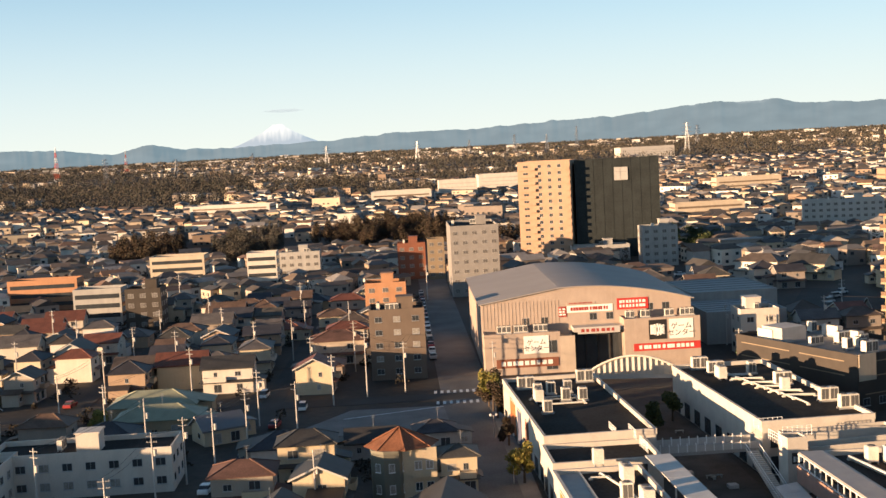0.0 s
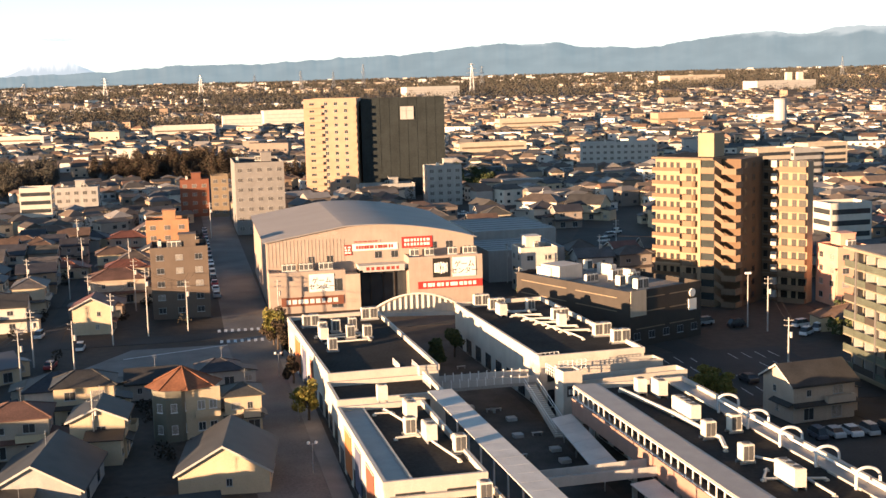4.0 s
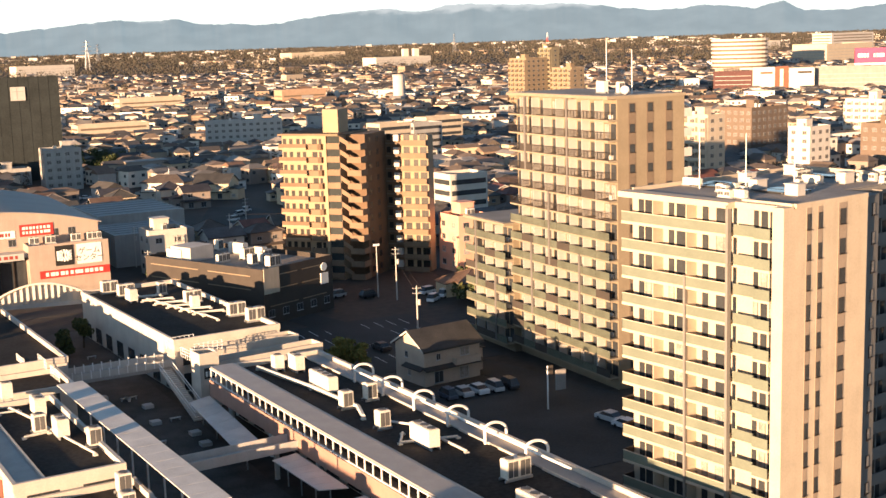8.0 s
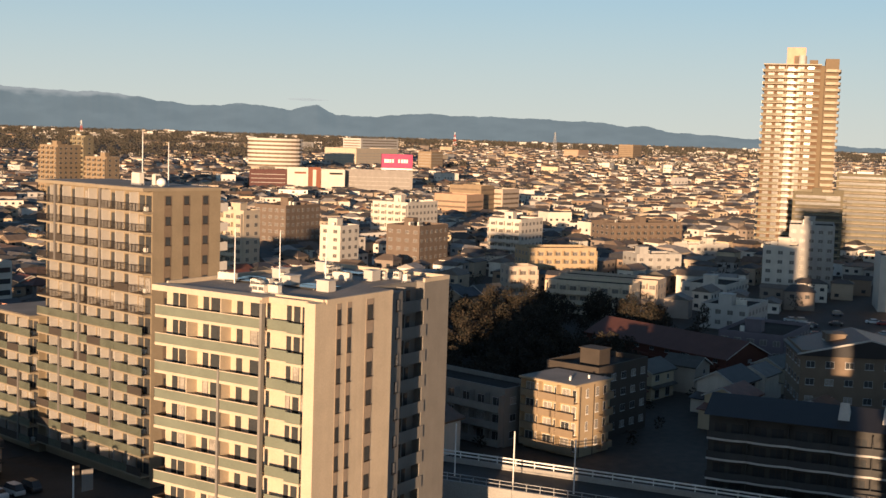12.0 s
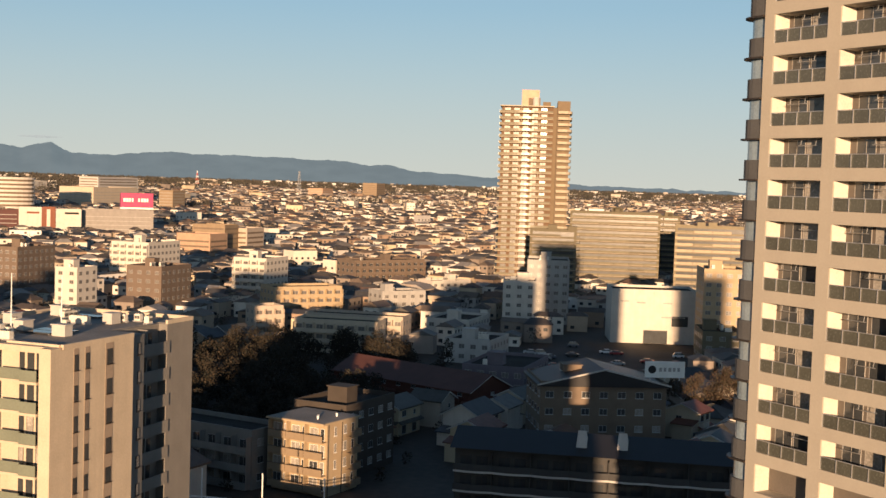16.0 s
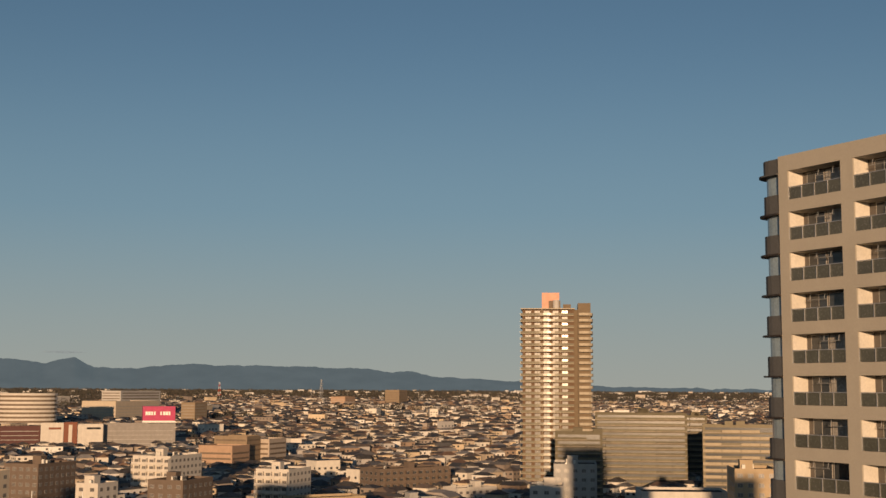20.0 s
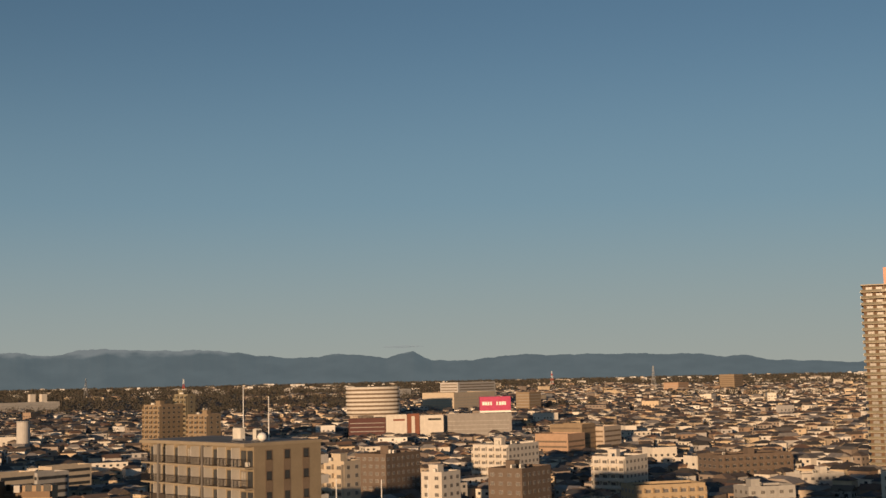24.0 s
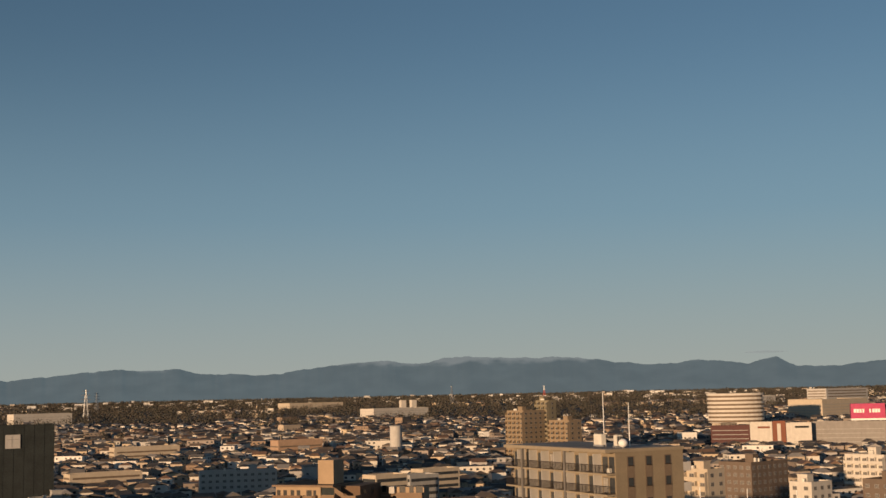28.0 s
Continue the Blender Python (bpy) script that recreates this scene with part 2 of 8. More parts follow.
def thing(name, label, category, m=None, group="", kind=""):
    ob = new(name)
    ob.empty_display_size = 0.5
    if m is not None:
        ob.matrix_world = m
    return tagged(ob, label, category, group, kind)


def solid(name, bm, material, label, category="", group="", kind="", m=None, smooth=False):
    ob = new(name, mesh_of(name, bm, material, smooth))
    if m is not None:
        ob.matrix_world = m
    return tagged(ob, label, category, group, kind)


def cached(key, make, materials):
    if key not in MESH:
        bm = bmesh.new()
        make(bm)
        MESH[key] = mesh_of(key[0], bm, materials)
    return MESH[key]


def face_pose(w, d, side):
    """Local pose on a block's face: x along it, y into the wall, origin at the face's left end on the ground."""
    return {"front": pose(-w / 2, -d / 2, 0), "back": pose(w / 2, d / 2, 0, 0, 0, 180),
            "left": pose(-w / 2, d / 2, 0, 0, 0, -90), "right": pose(w / 2, -d / 2, 0, 0, 0, 90)}[side]


def window_mesh(w, h, glass=None, mullions=1, frame=None):
    glass, frame = glass or GLASS, frame or STEEL

    def make(bm):
        f = 0.06
        box(bm, -w / 2, -0.02, 0, w / 2, 0.05, h, 1)
        for k in range(mullions + 1):
            a = -w / 2 + f + k * (w - f) / (mullions + 1)
            b = a + (w - f) / (mullions + 1) - f
            box(bm, a, -0.028, f, b, -0.015, h - f, 0)
        box(bm, -w / 2 - 0.06, -0.12, -0.08, w / 2 + 0.06, 0.05, 0, 1)
    return cached(("window", round(w, 2), round(h, 2), glass.name, mullions, frame.name), make, [glass, frame])


def hull(parent, w, d, h, wall, roof=FLATROOF, parapet=0.9, z0=0.0):
    t = 0.25
    bm = bmesh.new()
    rings = [[bm.verts.new((sx * (w / 2 - i), sy * (d / 2 - i), z)) for sx, sy in ((-1, -1), (1, -1), (1, 1), (-1, 1))] for i, z in ((0, z0), (0, h), (t, h), (t, h - parapet))]
    for p, q in zip(rings, rings[1:]):
        for k in range(4):
            bm.faces.new((p[k], p[(k + 1) % 4], q[(k + 1) % 4], q[k]))
    bm.faces.new(rings[3]), bm.faces.new(rings[0][::-1])
    part("wall", bm, wall, parent)
    bm = bmesh.new()
    box(bm, -w / 2 + t + 0.01, -d / 2 + t + 0.01, h - parapet + 0.004, w / 2 - t - 0.01, d / 2 - t - 0.01, h - parapet + 0.06)
    part("roof", bm, roof, parent)


def unit_meshes(n, w, dep, z0, z1):
    """Casing, grilles and rails of a bank of rooftop machines."""
    casing = cached(("casing", n, w), lambda bm: (box(bm, 0, 0, z0, n * w - 0.06, dep, z1), box(bm, 0.1, 0.1, z1, n * w - 0.16, dep - 0.1, z1 + 0.06)), [UNIT])

    def grilles(bm):
        for k in range(n):
            box(bm, k * w + w * 0.08, -0.03, z0 + 0.2, k * w + w * 0.44, -0.002, z1 - 0.15)
            box(bm, k * w + w * 0.5, -0.03, z0 + 0.2, k * w + w * 0.86, -0.002, z1 - 0.15)
            tube(bm, (k * w + w * 0.47, dep * 0.5, z1 + 0.062), (k * w + w * 0.47, dep * 0.5, z1 + 0.16), w * 0.33, n=10)
    rails = cached(("rails", n, w), lambda bm: (box(bm, -0.25, 0.08, 0, n * w + 0.2, 0.22, z0), box(bm, -0.25, dep - 0.22, 0, n * w + 0.2, dep - 0.08, z0)), [STEEL])
    return casing, cached(("grille", n, w), grilles, [GRILLE]), rails


def roof_bank(name, m, n, w, dep, z0, z1, label, group, parent=None):
    meshes = unit_meshes(n, w, dep, z0, z1)
    b = thing(name, label, "air unit", None, group) if parent is None else new(name)
    if parent is None:
        b.matrix_world = m
    else:
        b.parent, b.matrix_local = parent, m
    for nm, me in zip(("casing", "grille", "base_rail"), meshes):
        part(nm, me, None, b)
    return b


def aircon(m, n, label="pale metal air unit on the flat roof"):
    return roof_bank("roof_unit", m, n, 1.05, 0.8, 0.25, 1.75, label, "rooftop air units")


GRILLE = mat("dark_machine_grille", (0.10, 0.10, 0.10), rough=0.6)


def visible_sides(cx, cy, rz):
    out = []
    for side, a in (("front", -90), ("right", 0), ("back", 90), ("left", 180)):
        a = radians(a + rz)
        if -cx * math.cos(a) - cy * math.sin(a) > 0.08 * math.hypot(cx, cy):
            out.append(side)
    return out


def midrise(cx, cy, w, d, floors, rz, wall, label, style="windows", fh=2.95, z0=0.0, bay=3.2, name="apartment_building", balcony_side="front", roof=FLATROOF, glass=None, penthouse=True, base=0.4, rail=None, category="building", group=""):
    """A block of flats or offices with floors, windows, balconies, a parapet and a stair head on the roof."""
    h = floors * fh + base + 0.9
    b = thing(name, label, category, pose(cx, cy, z0, 0, 0, rz), group)
    hull(b, w, d, h, wall, roof)
    rng = random.Random(int(cx * 13 + cy * 7))
    far = math.hypot(cx, cy) > 300
    for side in visible_sides(cx, cy, rz):
        fp = face_pose(w, d, side)
        length = w if side in ("front", "back") else d
        n = max(1, int(length / bay))
        step = length / n
        bal = style == "balcony" and side == balcony_side
        if style == "gable" and side != balcony_side:
            n = max(1, n // 2)
            step = length / n
        for f in range(floors):
            z = base + f * fh
            if far:
                ww, hh = (min(1.9, step - 0.9), 2.0) if bal else (min(1.6, step * 0.55), 1.25)

                def row(bm):
                    for k in range(n):
                        box(bm, (k + 0.5) * step - ww / 2 - 0.06, -0.03, 0, (k + 0.5) * step + ww / 2 + 0.06, 0.02, hh + 0.1, 1)
                        box(bm, (k + 0.5) * step - ww / 2, -0.045, 0.06, (k + 0.5) * step - 0.03, -0.032, hh + 0.04, 0)
                        box(bm, (k + 0.5) * step + 0.03, -0.045, 0.06, (k + 0.5) * step + ww / 2, -0.032, hh + 0.04, 0)
                part("window_strip", cached(("window_strip", round(length, 1), n, hh), row, [glass or DIMGLASS, PALE]), None, b, m=fp @ pose(0, 0, z + (0.12 if bal else 0.95)))["kind"] = "stuff"
            for k in range(0 if far else n):
                x = (k + 0.5) * step
                if bal:
                    g = (CURTAIN, GLASS)[rng.random() < 0.6]
                    part("window", window_mesh(min(1.9, step - 0.9), 2.0, g), None, b, m=fp @ pose(x, 0, z + 0.12))
                else:
                    ww = min(1.6, step * 0.55)
                    part("window", window_mesh(ww, 1.25, (glass or (GLASS, GLASS, CURTAIN)[rng.randrange(3)])), None, b, m=fp @ pose(x, 0, z + 0.95))
            if bal:
                def mk(bm, L=length):
                    box(bm, 0.1, -1.5, -0.18, L - 0.1, 0.0, 0)
                    box(bm, 0.1, -1.5, 0, L - 0.1, -1.38, 1.1, 1)
                    for k in range(n + 1):
                        xx = min(max(k * step, 0.1), L - 0.2)
                        box(bm, xx, -1.38, 0, xx + 0.1, 0, fh - 0.2)
                part("balcony", cached(("balcony", round(length, 1), n, fh, wall.name, (rail or wall).name), mk, [wall, rail or wall]), None, b, m=fp @ pose(0, 0, z))
    if penthouse and min(w, d) > 6:
        bm = bmesh.new()
        px, py = rng.uniform(-0.25, 0.25) * w, rng.uniform(-0.1, 0.2) * d
        box(bm, px - 1.8, py - 2, h - 0.85, px + 1.8, py + 2, h + 2.2)
        box(bm, px - 2.0, py - 2.2, h + 2.2, px + 2.0, py + 2.2, h + 2.4)
        part("stair_head", bm, wall, b)
        for k in range(2):
            aircon(b.matrix_world @ pose(rng.uniform(-0.38, 0.2) * w, rng.uniform(-0.35, 0.2) * d, h - 0.84, 0, 0, rng.choice((0, 90))), rng.randint(1, 3))
    return b


def house_parts(w, d, floors, roof, seed, wallmat=None, roofmat=None):
    """Parts of a house as (name, mesh, pose): walls with gables, a roof with eaves, windows, a balcony."""
    rng = random.Random(seed)
    h, rise, ov = floors * 2.75 + 0.3, min(w, d) * rng.uniform(0.22, 0.3), 0.55
    wm, rm = wallmat or HOUSEWALL, roofmat or TILEROOF
    out = []
    bm = bmesh.new()
    box(bm, -w / 2, -d / 2, 0, w / 2, d / 2, h)
    if roof == "gable":
        for s in (-1, 1):
            v = [bm.verts.new(c) for c in ((s * w / 2, -d / 2, h), (s * w / 2, d / 2, h), (s * w / 2, 0, h + rise), (s * (w / 2 - 0.2), -d / 2, h), (s * (w / 2 - 0.2), d / 2, h), (s * (w / 2 - 0.2), 0, h + rise))]
            for f in ((0, 1, 2), (3, 5, 4), (0, 2, 5, 3), (1, 4, 5, 2)):
                bm.faces.new([v[i] for i in f])
    out.append(("wall", mesh_of("wall", bm, wm), pose(0, 0, 0)))
    bm = bmesh.new()
    t = 0.16
    e = rise * ov / (d / 2)
    if roof == "gable":
        # one folded sheet with pale barge boards as its gable edges
        t = 0.3
        prof = [(-(d / 2 + ov), h - e - 0.1), (0, h + rise - 0.1), (d / 2 + ov, h - e - 0.1), (d / 2 + ov, h - e + 0.2), (0, h + rise + 0.2), (-(d / 2 + ov), h - e + 0.2)]
        a = [bm.verts.new((-w / 2 - ov, y, z)) for y, z in prof]
        b = [bm.verts.new((w / 2 + ov, y, z)) for y, z in prof]
        bm.faces.new(a).material_index = 1
        bm.faces.new(b[::-1]).material_index = 1
        for i in range(6):
            bm.faces.new((a[i], b[i], b[(i + 1) % 6], a[(i + 1) % 6]))
    else:
        k = max(w / 2 - d / 2, 0.15)
        a = [bm.verts.new(p) for p in ((-w / 2 - ov, -d / 2 - ov, h), (w / 2 + ov, -d / 2 - ov, h), (w / 2 + ov, d / 2 + ov, h), (-w / 2 - ov, d / 2 + ov, h))]
        b = [bm.verts.new((v.co.x, v.co.y, h + t)) for v in a]
        r0, r1 = bm.verts.new((-k, 0, h + rise + t)), bm.verts.new((k, 0, h + rise + t))
        bm.faces.new(a[::-1])
        for i in range(4):
            bm.faces.new((a[i], a[(i + 1) % 4], b[(i + 1) % 4], b[i]))
        for f in ((b[0], b[1], r1, r0), (b[1], b[2], r1), (b[2], b[3], r0, r1), (b[3], b[0], r0)):
            bm.faces.new(f)
        for p, q in ((a[0], r0), (a[1], r1), (a[2], r1), (a[3], r0)):
            tube(bm, p.co + Vector((0, 0, t)), q.co, 0.12, n=5)
    if floors == 2:  # skirt roof over the ground floor on the front and one side
        g = rng.choice((-1, 1))
        for pts in ([(-w / 2 - 0.3, -d / 2 - 0.95, 2.62), (w / 2 + 0.3, -d / 2 - 0.95, 2.62), (w / 2 + 0.3, -d / 2, 3.05), (-w / 2 - 0.3, -d / 2, 3.05)],
                    [(g * (w / 2 + 0.9), -d / 2, 2.62), (g * (w / 2 + 0.9), d / 2 * 0.3, 2.62), (g * w / 2, d / 2 * 0.3, 3.05), (g * w / 2, -d / 2, 3.05)]):
            a = [bm.verts.new(p) for p in pts]
            b = [bm.verts.new((p[0], p[1], p[2] - 0.12)) for p in pts]
            bm.faces.new(a), bm.faces.new(b[::-1])
            for i in range(4):
                bm.faces.new((a[i], a[(i + 1) % 4], b[(i + 1) % 4], b[i]))
    out.append(("roof", mesh_of("roof", bm, [rm, PALE]), pose(0, 0, 0)))
    for side in ("front", "left", "right"):
        length = w if side == "front" else d
        fp = face_pose(w, d, side)
        for f in range(floors):
            for k in range(2 if side == "front" else 1):
                x = length * (0.27 + 0.46 * k) + rng.uniform(-0.3, 0.3) + (0 if side == "front" else rng.uniform(0, 0.4) * length)
                big = side == "front" and rng.random() < 0.7
                ww, hh = (1.7, 1.8 if f == 0 else 1.3) if big else (rng.choice((0.8, 1.3)), 1.0)
                out.append(("window", window_mesh(ww, hh, rng.choice((GLASS, GLASS, CURTAIN))), fp @ pose(x, 0, f * 2.75 + (0.3 if hh > 1.5 else 1.1))))
    # a lower wing with its own pent roof behind or beside the main block
    g = rng.choice((-1, 1))
    ww, wd, wh = rng.uniform(2.2, 3.4), d * rng.uniform(0.45, 0.7), 2.75 if floors == 1 or rng.random() < 0.5 else 3.6
    xa, xb = sorted((g * w / 2, g * (w / 2 + ww)))
    ya = rng.choice((-d / 2 + 0.3, d / 2 - wd - 0.3))
    if floors < 3:
        bm = bmesh.new()
        box(bm, xa, ya, 0, xb, ya + wd, wh)
        out.append(("wing", mesh_of("wing", bm, wm), pose(0, 0, 0)))
        bm = bmesh.new()
        zi, zo = wh + 0.75, wh + 0.08
        q = [(g * w / 2, ya - 0.35, zi), (g * (w / 2 + ww + 0.4), ya - 0.35, zo), (g * (w / 2 + ww + 0.4), ya + wd + 0.35, zo), (g * w / 2, ya + wd + 0.35, zi)]
        a = [bm.verts.new(c) for c in q]
        b = [bm.verts.new((c[0], c[1], c[2] - 0.14)) for c in q]
        bm.faces.new(a), bm.faces.new(b[::-1])
        for i in range(4):
            bm.faces.new((a[i], a[(i + 1) % 4], b[(i + 1) % 4], b[i]))
        out.append(("wing_roof", mesh_of("wing_roof", bm, rm), pose(0, 0, 0)))
        out.append(("window", window_mesh(1.3, 1.0, rng.choice((GLASS, CURTAIN))), pose((xa + xb) / 2, ya, 1.0)))
    if rng.random() < 0.6:  # thin aerial on the ridge
        bm = bmesh.new()
        zt = h + rise
        tube(bm, (0.6, 0, zt), (0.6, 0, zt + 2.2), 0.03, n=5)
        for z, l in ((2.1, 0.5), (1.9, 0.42), (1.7, 0.34)):
            tube(bm, (0.6 - l, 0, zt + z), (0.6 + l, 0, zt + z), 0.018, n=4)
        out.append(("aerial", mesh_of("aerial", bm, STEEL), pose(0, 0, 0)))
    if floors == 2 and rng.random() < 0.7:
        bm = bmesh.new()
        x0 = rng.choice((-w / 2 + 0.3, 0))
        box(bm, x0, -d / 2 - 1.1, 2.75, x0 + w * 0.45, -d / 2, 2.9)
        box(bm, x0, -d / 2 - 1.1, 2.9, x0 + w * 0.45, -d / 2 - 1.02, 3.8)
        box(bm, x0, -d / 2 - 1.02, 2.9, x0 + 0.08, -d / 2, 3.8)
        box(bm, x0 + w * 0.45 - 0.08, -d / 2 - 1.02, 2.9, x0 + w * 0.45, -d / 2, 3.8)
        out.append(("balcony", mesh_of("balcony", bm, wm), pose(0, 0, 0)))
    return out


def join_windows(spec):
    """The same house with its small windows in one part and its wing joined on, for houses far from the viewer."""
    bm, out, wings = bmesh.new(), [], {"wing": bmesh.new(), "wing_roof": bmesh.new()}
    for name, me, m in spec:
        if name == "window":
            t = me.copy()
            t.transform(m)
            bm.from_mesh(t)
            bpy.data.meshes.remove(t)
        elif name in wings:
            wings[name].from_mesh(me)
    for name, me, m in spec:
        if name in ("wall", "roof"):
            both = wings["wing" if name == "wall" else "wing_roof"]
            both.from_mesh(me)
            out.append((name, mesh_of(name, both, list(me.materials)), m))
        elif name == "balcony":
            out.append((name, me, m))
    return out + [("windows", mesh_of("windows", bm, [GLASS, STEEL]), pose(0, 0, 0))]


def house(cx, cy, rz, spec, label, z=0.0, group="houses of the quarter"):
    b = thing("house", label, "house", pose(cx, cy, z, 0, 0, rz), group)
    for name, me, m in spec:
        p = part(name, me, None, b, m=m)
        if name == "windows":
            p["kind"] = "stuff"
    return b

# ---- the land: one sheet to the horizon, the hills behind it ----
def rise(r):
    return 0.0 if r < 600 else 37.0 * (1 - math.exp((600 - r) / 1400))


def build_ground():
    bm = bmesh.new()
    radii = [0, 60, 130, 220, 350, 500, 800, 1200, 1500, 1800, 2100, 2400, 2800, 3200, 3600, 4000, 4400, 4750, 4950]
    n = 96
    rings = []
    for r in radii[1:]:
        rings.append([bm.verts.new((r * math.sin(k * math.tau / n), r * math.cos(k * math.tau / n), rise(r))) for k in range(n)])
    c = bm.verts.new((0, 0, 0))
    for k in range(n):
        bm.faces.new((c, rings[0][(k + 1) % n], rings[0][k]))
        for a, b in zip(rings, rings[1:]):
            bm.faces.new((a[k], a[(k + 1) % n], b[(k + 1) % n], b[k]))
    solid("ground", bm, SOIL, "dark winter ground between the buildings of a wide plain", "ground", kind="structure")


build_ground()

HAZE = bpy.data.materials.new("haze_glow_mountain")
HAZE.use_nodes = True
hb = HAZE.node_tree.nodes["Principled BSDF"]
# aerial haze over the slopes is put in as a blue-grey glow
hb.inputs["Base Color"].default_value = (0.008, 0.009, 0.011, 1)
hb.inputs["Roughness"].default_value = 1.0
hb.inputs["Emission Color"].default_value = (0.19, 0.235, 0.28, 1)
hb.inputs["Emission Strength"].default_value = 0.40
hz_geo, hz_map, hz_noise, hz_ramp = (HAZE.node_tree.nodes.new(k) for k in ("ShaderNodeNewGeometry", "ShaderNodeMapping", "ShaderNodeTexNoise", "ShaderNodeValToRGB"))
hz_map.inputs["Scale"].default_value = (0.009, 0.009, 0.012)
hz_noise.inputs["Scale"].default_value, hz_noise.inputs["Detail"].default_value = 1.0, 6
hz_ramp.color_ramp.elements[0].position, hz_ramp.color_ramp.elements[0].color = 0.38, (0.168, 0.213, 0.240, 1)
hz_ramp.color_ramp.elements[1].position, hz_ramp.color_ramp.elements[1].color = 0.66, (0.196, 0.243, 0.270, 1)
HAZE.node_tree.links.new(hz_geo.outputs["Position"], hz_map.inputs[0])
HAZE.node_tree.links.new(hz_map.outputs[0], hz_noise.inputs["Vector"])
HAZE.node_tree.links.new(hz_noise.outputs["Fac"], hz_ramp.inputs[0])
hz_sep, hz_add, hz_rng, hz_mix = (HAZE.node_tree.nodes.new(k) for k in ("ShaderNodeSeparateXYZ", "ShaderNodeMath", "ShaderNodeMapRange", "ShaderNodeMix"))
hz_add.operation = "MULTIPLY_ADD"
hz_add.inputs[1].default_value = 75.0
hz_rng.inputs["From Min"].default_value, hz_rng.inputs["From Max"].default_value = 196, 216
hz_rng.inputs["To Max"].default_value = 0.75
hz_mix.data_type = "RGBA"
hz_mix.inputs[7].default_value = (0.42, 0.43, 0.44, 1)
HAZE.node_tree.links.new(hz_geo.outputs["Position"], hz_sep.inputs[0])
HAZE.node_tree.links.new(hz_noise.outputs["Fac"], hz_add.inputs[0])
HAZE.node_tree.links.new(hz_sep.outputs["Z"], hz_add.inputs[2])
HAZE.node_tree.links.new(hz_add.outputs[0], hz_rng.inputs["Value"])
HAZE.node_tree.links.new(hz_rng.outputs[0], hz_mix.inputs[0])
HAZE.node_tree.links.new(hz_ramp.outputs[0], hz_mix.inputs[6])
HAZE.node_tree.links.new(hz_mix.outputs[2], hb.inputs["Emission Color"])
SNOW = bpy.data.materials.new("haze_glow_snow")
SNOW.use_nodes = True
sb = SNOW.node_tree.nodes["Principled BSDF"]
# a glow stands for daylight on the snow
sb.inputs["Base Color"].default_value = (0.05, 0.05, 0.05, 1)
sb.inputs["Roughness"].default_value = 1.0
sb.inputs["Emission Color"].default_value = (0.78, 0.77, 0.77, 1)
sn_geo, sn_sep, sn_noise, sn_add, sn_rng, sn_mix = (SNOW.node_tree.nodes.new(k) for k in ("ShaderNodeNewGeometry", "ShaderNodeSeparateXYZ", "ShaderNodeTexNoise", "ShaderNodeMath", "ShaderNodeMapRange", "ShaderNodeMix"))
sn_map = SNOW.node_tree.nodes.new("ShaderNodeMapping")
sn_map.inputs["Scale"].default_value = (0.075, 0.0, 0.014)
sn_noise.inputs["Scale"].default_value, sn_noise.inputs["Detail"].default_value = 1.0, 5
sn_add.operation = "MULTIPLY_ADD"
sn_add.inputs[1].default_value = 70.0
sn_rng.inputs["From Min"].default_value, sn_rng.inputs["From Max"].default_value = 140, 185
sn_mix.data_type = "RGBA"
# sky-blue low flanks and streaks are painted haze and shade
sn_mix.inputs[6].default_value, sn_mix.inputs[7].default_value = (0.44, 0.51, 0.60, 1), (1.0, 0.95, 0.93, 1)
SNOW.node_tree.links.new(sn_geo.outputs["Position"], sn_sep.inputs[0])
SNOW.node_tree.links.new(sn_geo.outputs["Position"], sn_map.inputs[0])
SNOW.node_tree.links.new(sn_map.outputs[0], sn_noise.inputs["Vector"])
SNOW.node_tree.links.new(sn_noise.outputs["Fac"], sn_add.inputs[0])
SNOW.node_tree.links.new(sn_sep.outputs["Z"], sn_add.inputs[2])
SNOW.node_tree.links.new(sn_add.outputs[0], sn_rng.inputs["Value"])
SNOW.node_tree.links.new(sn_rng.outputs[0], sn_mix.inputs[0])
SNOW.node_tree.links.new(sn_mix.outputs[2], sb.inputs["Emission Color"])
sb.inputs["Emission Strength"].default_value = 0.30

RIDGE = [(-60, .6), (-40, .5), (-30, .7), (-19.3, .73), (-17.2, .67), (-14.6, .34), (-12.9, .73), (-11.4, .45), (-9, .4), (-4.5, .53), (-1.9, .73), (1.5, .66),
         (4.5, .84), (8.4, .95), (10.7, 1.16), (12.8, 1.34), (13.5, 1.2), (15, 1.34), (16.5, 1.04), (17.4, 1.05), (19.2, .93), (21, 1.22), (23.5, 1.48), (24.8, 1.52),
         (26, 1.33), (27.8, 1.61), (31.7, 1.49), (33.4, 1.5), (36.7, 1.03), (38.9, 1.25), (41.1, 1.02), (42.25, 1.3), (43.1, .82), (44.9, .82), (47, 1.03), (50.9, .99),
         (55.2, .9), (56.4, .68), (57.2, .82), (58.2, .54), (62, .38), (66.3, .14), (73, .05), (110, .05)]
az_r, el_r = np.array(RIDGE).T


